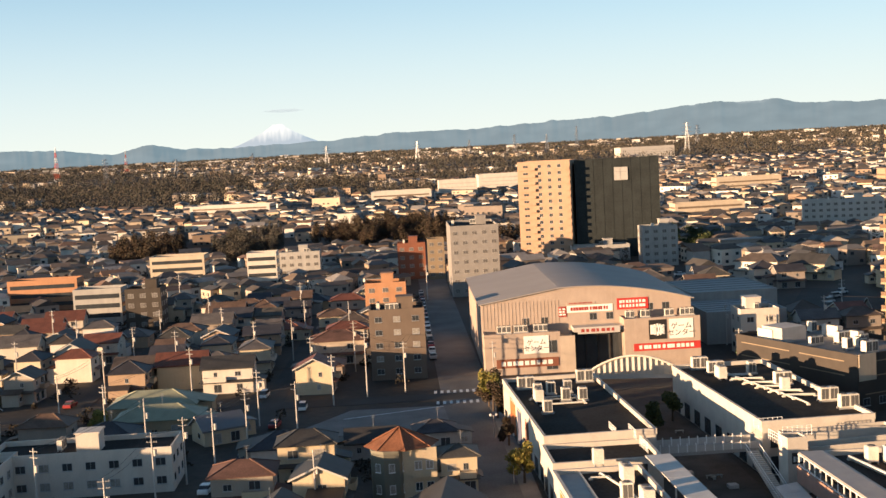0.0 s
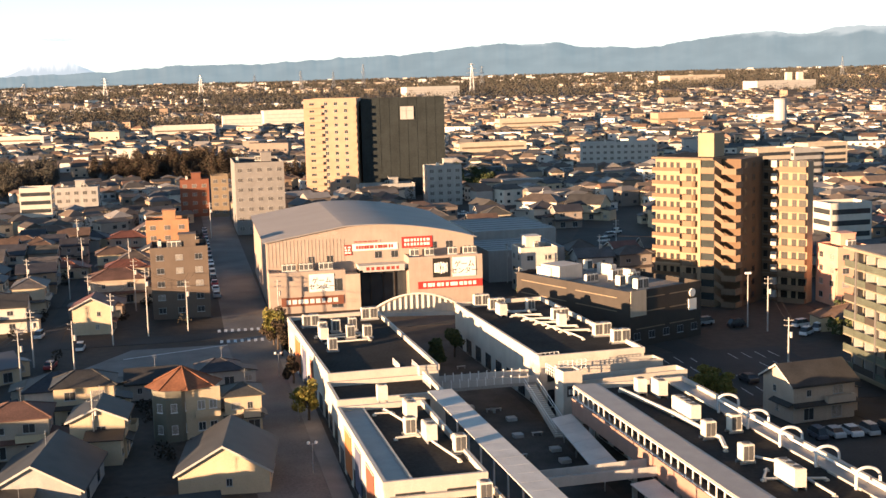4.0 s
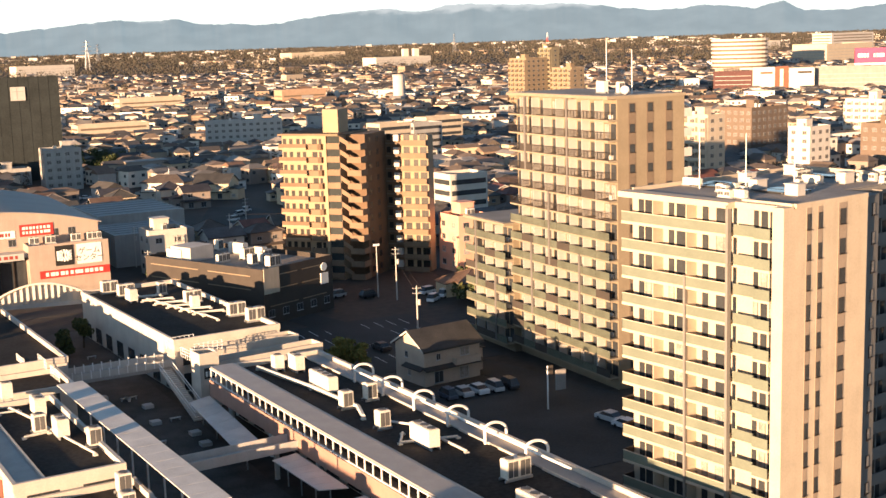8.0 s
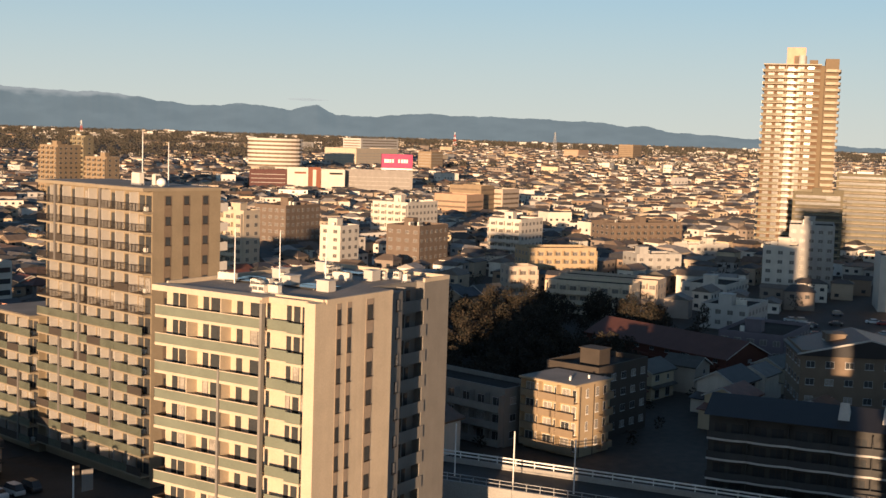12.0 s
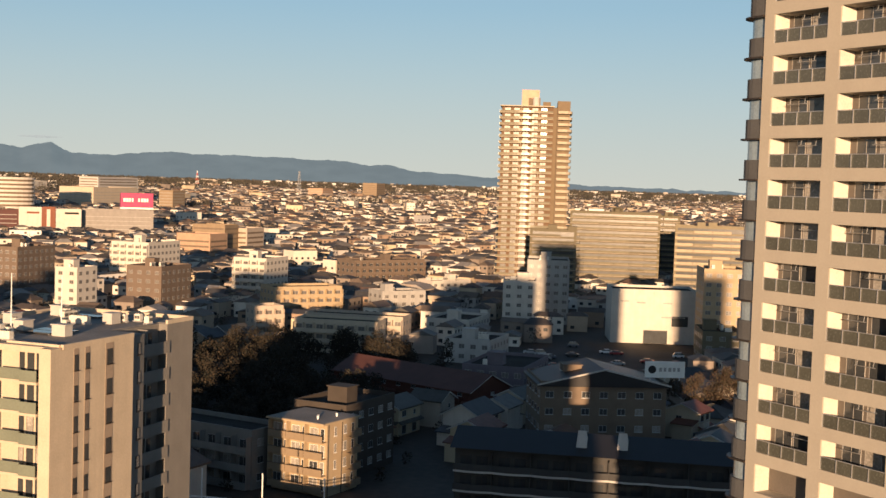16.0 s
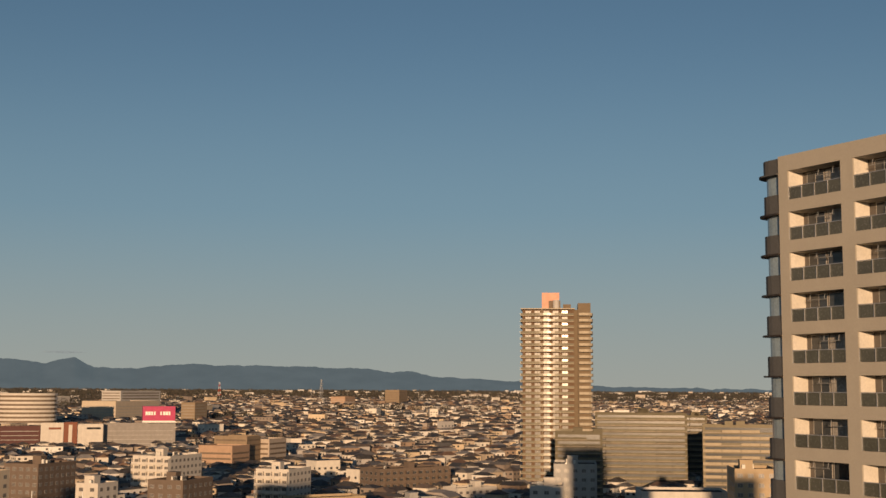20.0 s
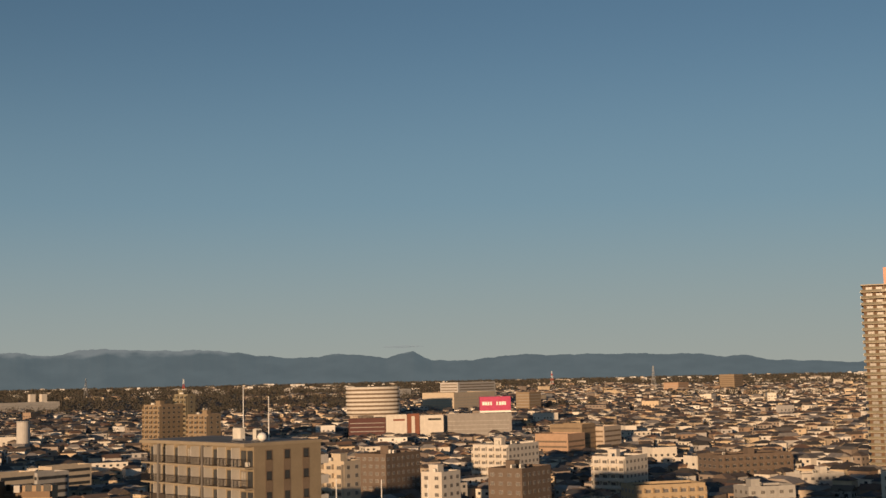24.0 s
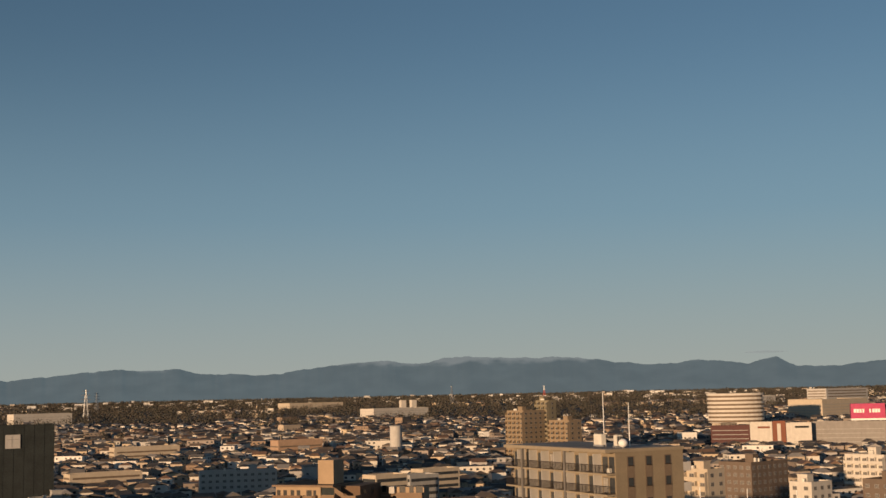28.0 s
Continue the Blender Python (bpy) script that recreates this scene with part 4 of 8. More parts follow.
def brown_tower():
    FH, N = 2.9, 11
    b = thing("apartment_building", "ochre tiled tower of flats with a zigzag outdoor stair", "building", pose(94.3, 264.6, 0, 0, 0, -49))
    top = N * FH + 0.4
    bm = bmesh.new()
    box(bm, 0, 0, 0, 14.4, 14, top)
    part("wall", bm, OCHRE, b, "ochre tiled main block")
    # side block drawn in a darker brown to stand in for its shade
    bm = bmesh.new()
    box(bm, 14.4, 3.2, 0, 19, 14, top)
    part("wall", bm, BROWNT, b, "side block in darker brown to stand for its shade")
    bm = bmesh.new()
    box(bm, 17, 14, 0, 29.5, 17, top - 1)
    part("wall", bm, OCHRE, b)
    bm = bmesh.new()
    box(bm, -0.4, -1.2, top, 14.6, 14.2, top + 0.4)
    part("eaves_slab", bm, TERRA, b)
    bm = bmesh.new()
    box(bm, 9.4, 2, top + 0.4, 13.2, 7, top + 5.6)
    part("lift_head", bm, OCHRE, b, "square ochre lift head on the roof")
    bm = bmesh.new()
    box(bm, 0.3, 0.3, top + 0.4, 14.2, 13.6, top + 0.45)
    part("roof", bm, FLATROOF, b)
    rng = random.Random(3)
    bm = bmesh.new()
    box(bm, 10.5, -0.35, 0, 11.2, 0.0, top)
    part("pier", bm, OCHRE, b)
    # thin dark panel added where the recess lies in shade
    bm = bmesh.new()
    box(bm, 17.0, 13.9, 0, 22.9, 13.97, top - 1)
    part("wall", bm, BROWNT, b, "dark brown panel painted as shade in the recess")
    for f in range(N):
        z = 0.4 + f * FH

        def front_slab(bm):
            box(bm, 0, -1.2, -0.2, 6.9, 0, 0)
            box(bm, 0, -1.2, 0, 6.9, -1.1, 0.25)
        bal = part("balcony", cached(("balcony", "ochre_front"), front_slab, [OCHRE]), None, b, m=pose(-0.3, 0, z))
        part("railing", cached(("railing", "ochre_front"), lambda bm: comb(bm, 6.9, 30, 0.07, -1.19, -1.12, 0.98, 1.08), [RUSTRAIL]), None, bal)
        part("railing_panel", cached(("railing_panel", "ochre_front"), lambda bm: box(bm, 0.05, -1.17, 0.26, 6.85, -1.14, 0.98), [RUSTRAIL]), None, bal)

        def terrace(bm):
            pts = [(0, 0), (0, -0.9), (0.5, -1.4), (2.6, -1.4), (3.2, -0.9), (3.2, 0)]
            prism(bm, pts, -0.2, 0)
            for (ax, ay), (bx, by) in zip(pts, pts[1:]):
                prism(bm, [(ax, ay), (bx, by), (bx * 0.93 + 0.11, by * 0.88), (ax * 0.93 + 0.11, ay * 0.88)], 0, 1.05)
        part("terrace", cached(("terrace", "ochre"), terrace, [TERRA]), None, b, m=pose(7.0, 0, z))
        for x, w in ((0.7, 0.9), (2.3, 0.9), (4.1, 0.9), (5.6, 0.9), (8.2, 1.3), (9.6, 0.7)):
            part("window", window_mesh(w, 2.1, DARKGLASS, 0, frame=RAIL), None, b, m=pose(x, 0, z + 0.06))
        # black sheet on the solid wall, painted dark as a shaded stair opening
        part("stair_opening", cached(("stair_opening",), lambda bm: box(bm, -1.55, -0.03, 0, 1.55, 0.05, 1.6), [NET]), None, b, m=pose(12.8, 0, z + 1.15))
        part("stair_parapet", cached(("stair_parapet",), lambda bm: box(bm, -1.58, -0.25, -0.15, 1.58, -0.04, 1.1), [TERRA]), None, b, m=pose(12.8, 0, z))
        # sloping stair flight with its solid parapet

        def mk4(bm):
            a = [bm.verts.new(c) for c in ((0, -0.2, 0), (2.4, -0.2, -FH * 0.5), (2.4, -0.2, -FH * 0.5 + 1.1), (0, -0.2, 1.1))]
            c = [bm.verts.new((v.co.x, 0.0, v.co.z)) for v in a]
            bm.faces.new(a), bm.faces.new(c[::-1])
            for i in range(4):
                bm.faces.new((a[i], a[(i + 1) % 4], c[(i + 1) % 4], c[i]))
        part("stair_flight", cached(("flight",), mk4, [TERRA]), None, b, m=pose(14.2, 0.2, z + FH * 0.62))

        def mk5(bm):
            box(bm, 0, 0, -0.2, 3.4, 3.2, 0)
            box(bm, 0, -0.1, -0.2, 3.4, 0.02, 1.1)
            box(bm, 3.3, 0, 0, 3.4, 3.2, 1.1)
        part("landing", cached(("landing", "ochre"), mk5, [TERRA]), None, b, m=pose(16.2, -0.3, z))

        def mk6(bm):
            box(bm, 0, -1.2, -0.2, 6.2, 0, 0)
            box(bm, 0, -1.25, 0, 6.2, -1.1, 1.05)
            box(bm, 6.1, -1.1, 0, 6.2, 0, 1.05)
        part("balcony", cached(("balcony", "ochre_right"), mk6, [TERRA]), None, b, m=pose(23.3, 14, z - 0.3))
        for x, ww in ((24.3, 1.5), (26.5, 1.1), (28.4, 1.7)):
            part("window", window_mesh(ww, 2.3, DARKGLASS, frame=RAIL), None, b, m=pose(x, 14, z - 0.2))
        part("floor_band", cached(("floor_band", "ochre"), lambda bm: box(bm, 17.0, 13.82, -0.15, 22.9, 13.9, 0.15), [DKTAN]), None, b, m=pose(0, 0, z))
        part("window", window_mesh(1.1, 1.5, DARKGLASS, 0, DKTAN), None, b, m=pose(19.9, 13.89, z + 0.7))
        part("bay_box", cached(("bay_box", "ochre"), lambda bm: box(bm, 21.4, 13.1, 0.5, 22.7, 13.9, 2.0), [PALE]), None, b, m=pose(0, 0, z))
        for y in (5.5, 9.5):
            part("window", window_mesh(1.4, 1.2, DARKGLASS, frame=RAIL), None, b, m=pose(19.01, y, z + 0.9, 0, 0, 90))


BROWNT = mat("brown_glazed_tile", (0.14, 0.09, 0.055), streak=0.4)
brown_tower()
take(88, 236, 134, 282)


# ---- beige tower with framed loggias at the edge of the view ----
def edge_tower():
    FH, N, L, D, dep = 3.05, 22, 19.8, 16.0, 1.55
    b = thing("apartment_tower", "tall beige tower of flats with framed loggias and glass balustrades", "building", pose(92.3, 26.3, 0, 0, 0, -118.8))
    top = 69.6
    z_of = [66.2 - FH * k for k in range(N)]
    bays = ((0.55, 5.65), (6.8, 12.45), (13.6, 18.7))
    # wall colour darkened to stand in for the shade inside the loggias
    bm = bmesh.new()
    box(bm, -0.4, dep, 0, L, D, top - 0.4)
    part("wall", bm, INNERW, b, "inner wall of the loggias, darkened to stand for shade")
    for x0, x1 in ((-0.4, 0.55), (5.65, 6.8), (12.45, 13.6), (18.7, L)):
        bm = bmesh.new()
        box(bm, x0, 0, 0, x1, dep, top)
        part("pier", bm, BEIGET, b)
        # added pale plate: sunlight on this side of the pier, put into colour
        if x1 < L:
            bm = bmesh.new()
            box(bm, x1, 0.12, 0, x1 + 0.03, dep, 68.4)
            part("reveal", bm, REVEAL, b, "added pale plate painted as the sunlit loggia side")
    for x0, x1 in bays:
        bm = bmesh.new()
        box(bm, x0, 0, 68.4, x1, dep, top)
        part("top_beam", bm, BEIGET, b)
    rng = random.Random(9)
    for k, z in enumerate(z_of):
        for i, (x0, x1) in enumerate(bays):
            w = x1 - x0
            part("spandrel", cached(("spandrel", w), lambda bm: box(bm, 0, 0, -0.92, w, dep, 0), [BEIGET]), None, b, m=pose(x0, 0, z))
            if z < 30:
                continue
            rail = part("balustrade", cached(("balustrade", w), lambda bm: comb(bm, w, 5, 0.04, 0.03, 0.1, 0.92, 0.97), [STEEL]), None, b, m=pose(x0, 0, z))
            part("glass_panel", cached(("glass_panel", w), lambda bm: box(bm, 0.03, 0.11, 0.03, w - 0.03, 0.13, 0.91), [BALGLASS]), None, rail)
            if i == 2:
                continue
            part("window", window_mesh(1.7, 2.05, GLASS, 1, PALE), None, b, m=pose(x0 + w * 0.26, dep, z + 0.04))
            part("window", window_mesh(1.5, 2.05, (CURTAIN, CURTAIN, GLASS)[rng.randrange(3)], 0, PALE), None, b, m=pose(x0 + w * 0.60, dep, z + 0.04))
            part("window", window_mesh(0.8, 2.05, GLASS, 0, PALE), None, b, m=pose(x0 + w * 0.88, dep, z + 0.04))
            part("drying_rack", cached(("rack",), lambda bm: (tube(bm, (0, 0, 1.6), (1.8, 0, 1.6), 0.03, n=5), tube(bm, (0.2, 0, 1.6), (0.2, 0.1, 2.1), 0.025, n=5), tube(bm, (1.6, 0, 1.6), (1.6, 0.1, 2.1), 0.025, n=5)), [STEEL]), None, b, m=pose(x0 + rng.uniform(0.8, 2.8), 0.8, z))
            if rng.random() < 0.6:
                part("wall_unit", MESH.get(("wall_unit",)), None, b, m=pose(x0 + rng.choice((0.4, 2.3)), dep, z + 0.02))

        # rounded corner bay: solid band, lip and curved glass
        def arc(r, n=10):
            return [(-0.42, 1.6 - r)] + [(-1.5 - math.sin(math.pi * i / n) * r, 1.6 - r * math.cos(math.pi * i / n)) for i in range(n + 1)] + [(-0.42, 1.6 + r)]
        part("bay_band", cached(("bay_band",), lambda bm: prism(bm, arc(1.45), -0.9, 0.55), [GREYB]), None, b, m=pose(0, 0, z))
        part("bay_window", cached(("bay_window",), lambda bm: prism(bm, arc(1.22), 0.55, 2.15), [BAYGLASS]), None, b, m=pose(0, 0, z))
        part("bay_lip", cached(("bay_lip",), lambda bm: prism(bm, arc(1.8), -1.02, -0.9), [RAIL]), None, b, m=pose(0, 0, z))
        if k == 0:
            bm = bmesh.new()
            prism(bm, arc(1.8), 2.03, 2.15)
            prism(bm, arc(1.45), 2.15, 3.3)
            part("bay_cap", bm, GREYB, b, "grey cap over the topmost corner bay", m=pose(0, 0, z))


BEIGET = mat("grey_beige_tower_tile", (0.375, 0.345, 0.29), streak=0.3, var=0.07, bump=0.08)
REVEAL = mat("sunlit_reveal_pale", (0.66, 0.62, 0.55), streak=0.2)
BALGLASS = mat("smoked_balustrade_glass", (0.085, 0.087, 0.072), rough=0.25, var=0.2, bump=0, spec=0.4)
BAYGLASS = mat("bluish_bay_glass", (0.22, 0.28, 0.33), rough=0.08, var=0.2, bump=0, spec=0.8)
GREYB = mat("grey_tile_band", (0.085, 0.087, 0.09))
INNERW = mat("shade_dark_loggia_wall", (0.13, 0.115, 0.10), streak=0.3)
edge_tower()


# ---- far residential tower with wrap-around balconies ----
def far_tower():
    b = thing("apartment_tower", "thirty-storey residential tower with wrap-around balconies", "building", pose(585.8, 287.5, 0, 0, 0, -64))
    N, FH = 30, 3.1
    top = N * FH
    bm = bmesh.new()
    box(bm, -17.0, -8.4, 0, 9.5, 14, top)
    part("wall", bm, BROWNT, b)
    bm = bmesh.new()
    box(bm, 11.5, -9.6, 0, 18, 12, top + 3.2)
    part("wall", bm, BROWNT2T, b)
    bm = bmesh.new()
    box(bm, 9.5, -7, 0, 11.5, 10, top)
    part("notch_wall", bm, BROWNT2T, b)
    bm = bmesh.new()
    box(bm, -17.8, -11.0, top, 9.8, 10, top + 0.5)
    part("roof_slab", bm, CREAMB, b)
    bm = bmesh.new()
    box(bm, -7, -4, top + 0.5, 2, 6, top + 9)
    part("crown", bm, PINKW, b, "pinkish machine room on the tower roof")
    bm = bmesh.new()
    box(bm, -3.5, -4.6, top + 0.5, 2.6, -4.05, top + 4.8)
    part("crown_louvre", bm, DKTAN, b)
    bm = bmesh.new()
    box(bm, 4, -3, top + 0.5, 8, 4, top + 3.0)
    part("roof_house", bm, BROWNT2T, b)
    bm = bmesh.new()
    tube(bm, (0.4, -5.8, top + 0.5), (0.4, -5.8, top + 5.0), 1.7, n=14)
    part("roof_tank", bm, PALE, b)
    curve = [(-18.0 + 27.4 * i / 14, -9.4 - 2.6 * math.sin(math.pi * i / 14)) for i in range(15)]
    side = [(12.0, -12.6), (14.4, -13.0), (16.8, -12.4), (18.6, -10.8), (19.2, -8.0)]
    for f in range(N):
        z = f * FH

        def mk(bm):
            prism(bm, curve + [(9.4, -8.38), (-18.0, -8.38)], -0.25, 0.02)
            box(bm, -18.1, -9.4, -0.25, -17.02, 10, 0.02)

        def mk_rail(bm):
            for (ax, ay), (bx, by) in zip(curve, curve[1:]):
                prism(bm, [(ax, ay), (bx, by), (bx, by + 0.15), (ax, ay + 0.15)], 0.02, 1.1)
            box(bm, -18.1, -9.25, 0.02, -17.9, 10, 1.1)

        def mk2(bm):
            prism(bm, side + [(18.02, -8.0), (18.02, -9.62), (12.0, -9.62)], -0.25, 1.1)
            box(bm, 18.02, -8.0, -0.25, 19.2, 8, 1.1)
        bal = part("balcony", cached(("balcony", "curved"), mk, [CREAMB]), None, b, m=pose(0, 0, z))
        part("balustrade", cached(("balustrade", "curved"), mk_rail, [BRONZE]), None, bal)
        part("balcony", cached(("balcony", "corner"), mk2, [CREAMB]), None, b, m=pose(0, 0, z))
        for x in (-14, -9.3, -4.6, 0.1, 4.8):
            part("window", window_mesh(3.0, 2.3, TTGLASS if x > 4 and f % 2 else DARKGLASS, 1, RAIL), None, b, m=pose(x, -8.42, z + 0.1))
        part("partition", cached(("partition", "far"), lambda bm: box(bm, -0.1, -2.6, 0, 0.1, 0, 2.85), [CREAMB]), None, b, m=pose(-6.9 if f % 2 else 2.4, -8.42, z))


TTGLASS = mat("tower_window_glass", (0.07, 0.06, 0.05), rough=0.2, var=0.2, bump=0, spec=0.5)
BROWNT2T = mat("dun_glazed_tile", (0.17, 0.13, 0.085), streak=0.4)
CREAMB = mat("sand_balcony_front", (0.43, 0.375, 0.285))
BRONZE = mat("bronze_balustrade_glass", (0.22, 0.195, 0.135), rough=0.3, var=0.3, scale=0.15, bump=0, spec=0.6)
PINKW = mat("salmon_wall", (0.66, 0.36, 0.26))
far_tower()
take_box(585, 289, 42, 32, -64)


# ---- store with the low vaulted roof ----
def bars(bm, x0, z0, x1, z1, n, rows, seed, y=-0.06, mi=0):
    """Rows of plain bars that stand for lettering."""
    r = random.Random(seed)
    hz = (z1 - z0) / rows
    for q in range(rows):
        x = x0
        while x < x1 - 0.2:
            w = min((x1 - x0) / n * r.uniform(0.5, 0.95), x1 - x)
            box(bm, x, y, z0 + q * hz + hz * 0.18, x + w, y + 0.03, z0 + q * hz + hz * 0.82, mi)
            x += (x1 - x0) / n


def text_part(words, size, m, material, parent, name="lettering"):
    cu = bpy.data.curves.new(name, "FONT")
    cu.body, cu.size, cu.extrude, cu.align_x, cu.align_y = words, size, 0.02, "CENTER", "CENTER"
    cu.space_line = 0.95
    cu.materials.append(material)
    ob = new(name, cu)
    ob.parent = parent
    ob.matrix_local = m @ pose(0, 0, 0, 90)
    return ob


def sign(parent_m, x, z, w, h, panel, ink, label, words="", seed=1, n=6, rows=1, dark=None):
    s = thing("wall_sign", label, "sign", parent_m @ pose(x, 0, z), "signs of the store")
    bm = bmesh.new()
    box(bm, 0, -0.12, 0, w, 0, h)
    part("panel", bm, panel, s)
    if words:
        text_part(words, h * 0.36, pose(w / 2, -0.135, h * 0.45), ink, s)
    else:
        bm = bmesh.new()
        bars(bm, w * 0.08, h * 0.12, w * 0.92, h * 0.88, n, rows, seed, -0.15)
        part("lettering", bm, ink, s)
    return s


INK = mat("black_sign_ink", (0.02, 0.02, 0.02), var=0.1)
SIGNWHITE = mat("white_sign_face", (0.80, 0.79, 0.74), rough=0.5, var=0.08)
MAROON = mat("maroon_lettering", (0.30, 0.05, 0.04))
STOREROOF = mat("warm_grey_metal_roof", (0.31, 0.28, 0.255), rough=0.62, var=0.1, scale=0.1)
RIBBED = mat("ribbed_beige_cladding", (0.39, 0.315, 0.26), streak=0.5, rough=0.6)


def store():
    M = pose(8.2, 275, 0, 0, 0, 1.5)
    b = thing("store_building", "large beige metal-clad store with a low vaulted roof", "building", M)
    bm = bmesh.new()
    n, y0, y1 = 24, 6.0, 64.0

    def arch(x):
        return 15.5 + 2.91 * max(x, -0.7) / 18 if x < 18 else 18.5 - 3.3 * ((x - 22) / 24) ** 2
    lower = [(48 * k / n, arch(48 * k / n)) for k in range(n + 1)]
    f0 = [bm.verts.new((x, y0, z)) for x, z in lower] + [bm.verts.new((48, y0, 0)), bm.verts.new((0, y0, 0))]
    f1 = [bm.verts.new((v.co.x, y1, v.co.z)) for v in f0]
    bm.faces.new(f0), bm.faces.new(f1[::-1])
    for i in range(len(f0)):
        j = (i + 1) % len(f0)
        bm.faces.new((f0[i], f0[j], f1[j], f1[i]))
    part("wall", bm, RIBBED, b)
    # upright ribs of the cladding
    rib = cached(("rib",), lambda bm: box(bm, -0.05, -0.06, 0, 0.05, 0, 6.0), [RIBBED])
    for k in range(22):
        part("cladding_rib", rib, None, b, m=pose(0.4 + k * 0.82, y0, 9.6))
    # roof sheets
    prev = None
    sheets = 12
    for k in range(sheets):
        bm = bmesh.new()
        pts = [(-0.7 + 49.4 * (k + q / 4) / sheets) for q in range(5)]
        prev = None
        for x in pts:
            z = arch(x) + 0.08
            cur = [bm.verts.new((x, y, zz)) for y, zz in ((y0 - 0.5, z), (y1 + 0.4, z), (y0 - 0.5, z - 0.22), (y1 + 0.4, z - 0.22))]
            if prev:
                bm.faces.new((prev[0], cur[0], cur[1], prev[1])), bm.faces.new((prev[2], prev[3], cur[3], cur[2]))
                bm.faces.new((prev[0], prev[2], cur[2], cur[0])), bm.faces.new((prev[1], cur[1], cur[3], prev[3]))
            prev = cur
        part("roof_sheet", bm, STOREROOF, b)
    for x0, x1, h, nm in ((0.0, 17.0, 9.3, "front_annex"), (17.0, 20.3, 8.2, "entrance_bay"), (31.5, 48.6, 11.2, "front_annex")):
        bm = bmesh.new()
        box(bm, x0, 0, 0, x1, y0, h - 0.5)
        box(bm, x0, 0, h - 0.5, x1, 0.3, h)
        box(bm, x0, 0.3, h - 0.5, x0 + 0.3, y0, h)
        part(nm, bm, RIBBED if nm == "front_annex" else BEIGE, b)
    bm = bmesh.new()
    box(bm, 20.3, 4.0, 0, 31.5, y0, 9.0)
    part("entrance_glazing", bm, GLASS, b)
    bm = bmesh.new()
    box(bm, 20.3, 1.5, 8.6, 31.5, y0, 9.6)
    part("canopy", bm, PALE, b)
    for k in range(5):
        bm = bmesh.new()
        box(bm, 20.4 + k * 2.75, 3.7, 0, 20.6 + k * 2.75, 4.0, 8.6)
        part("glazing_post", bm, RAIL, b)
    for x, z in ((10.0, 10.2), (14.3, 10.2), (25.5, 10.6), (29.3, 10.6), (38.5, 12.2), (42.2, 12.2)):
        part("window", window_mesh(1.7, 1.6, GLASS, 1), None, b, m=pose(x, y0, z))
    for z in (0.8, 4.6):
        part("window", window_mesh(2.6, 2.8, GLASS, 1), None, b, m=pose(15.0, 0, z))
    for x, nn, yy, hh in ((3.2, 3, 3.4, 8.8), (7.0, 3, 3.4, 8.8), (11.5, 3, 3.4, 8.8), (32.5, 2, 3.6, 10.7), (36.0, 2, 3.6, 10.7), (41.5, 2, 3.6, 10.7), (45.0, 3, 3.6, 10.7)):
        aircon(M @ pose(x, yy, hh), nn, "white air unit on the annex roof of the store")
    jp = "\u30b2\u30fc\u30e0\n\u30bb\u30f3\u30bf\u30fc"
    sign(M, 8.8, 4.6, 5.6, 4.0, SIGNWHITE, INK, "white sign board with black lettering", jp)
    sign(M, 41.6, 6.3, 5.4, 4.4, SIGNWHITE, INK, "white sign board with black lettering", jp)
    s = sign(M, 37.0, 6.3, 3.9, 4.4, INK, SIGNWHITE, "black sign board with a white flower-like disc", seed=2)
    bm = bmesh.new()
    for k in range(12):
        a = k * math.tau / 12
        tube(bm, (1.95 + 0.5 * math.cos(a), -0.16, 2.2 + 0.5 * math.sin(a)), (1.95 + 1.35 * math.cos(a), -0.16, 2.2 + 1.35 * math.sin(a)), 0.12, 0.25, 6)
    part("emblem", bm, SIGNWHITE, s)
    Mu = M @ pose(0, 6.0, 0)
    sign(Mu, 31.0, 12.6, 7.2, 2.6, RED, SIGNWHITE, "red sign board with white bars of lettering", n=8, rows=2, seed=4)
    sign(Mu, 19.5, 12.5, 10.5, 1.6, SIGNWHITE, MAROON, "long pale sign with dark red lettering", n=14, seed=5)
    sign(Mu, 17.6, 11.6, 1.8, 2.4, MAROON, SIGNWHITE, "small dark red emblem sign", n=2, rows=3, seed=6)
    sign(Mu, 19.5, 14.3, 6.5, 0.6, RIBBED, MAROON, "thin strip of dark lettering on the wall", n=14, seed=9)
    sign(M, 21.0, 8.4, 9.5, 1.5, PALE, MAROON, "dark lettering on the entrance canopy", n=7, seed=7)
    sign(M, 33.5, 3.8, 15.0, 1.7, RED, SIGNWHITE, "long red sign band with white lettering", n=12, seed=8)
    sign(M, 2.5, 1.6, 14.0, 2.0, BRICKRED, SIGNWHITE, "faded red banner strip low on the wall", n=9, seed=11)


store()
take(2, 268, 62, 345)

# ---- roads, lots, pavements ----
def sheet(name, pts, z, material, label, category, kind="structure"):
    bm = bmesh.new()
    prism(bm, pts, z - 0.05, z)
    return solid(name, bm, material, label, category, kind=kind)


def strip(xa, ya, xb, yb, w):
    d = Vector((xb - xa, yb - ya)).normalized()
    s = Vector((d.y, -d.x)) * w / 2
    return [(xa - s.x, ya - s.y), (xa + s.x, ya + s.y), (xb + s.x, yb + s.y), (xb - s.x, yb - s.y)]


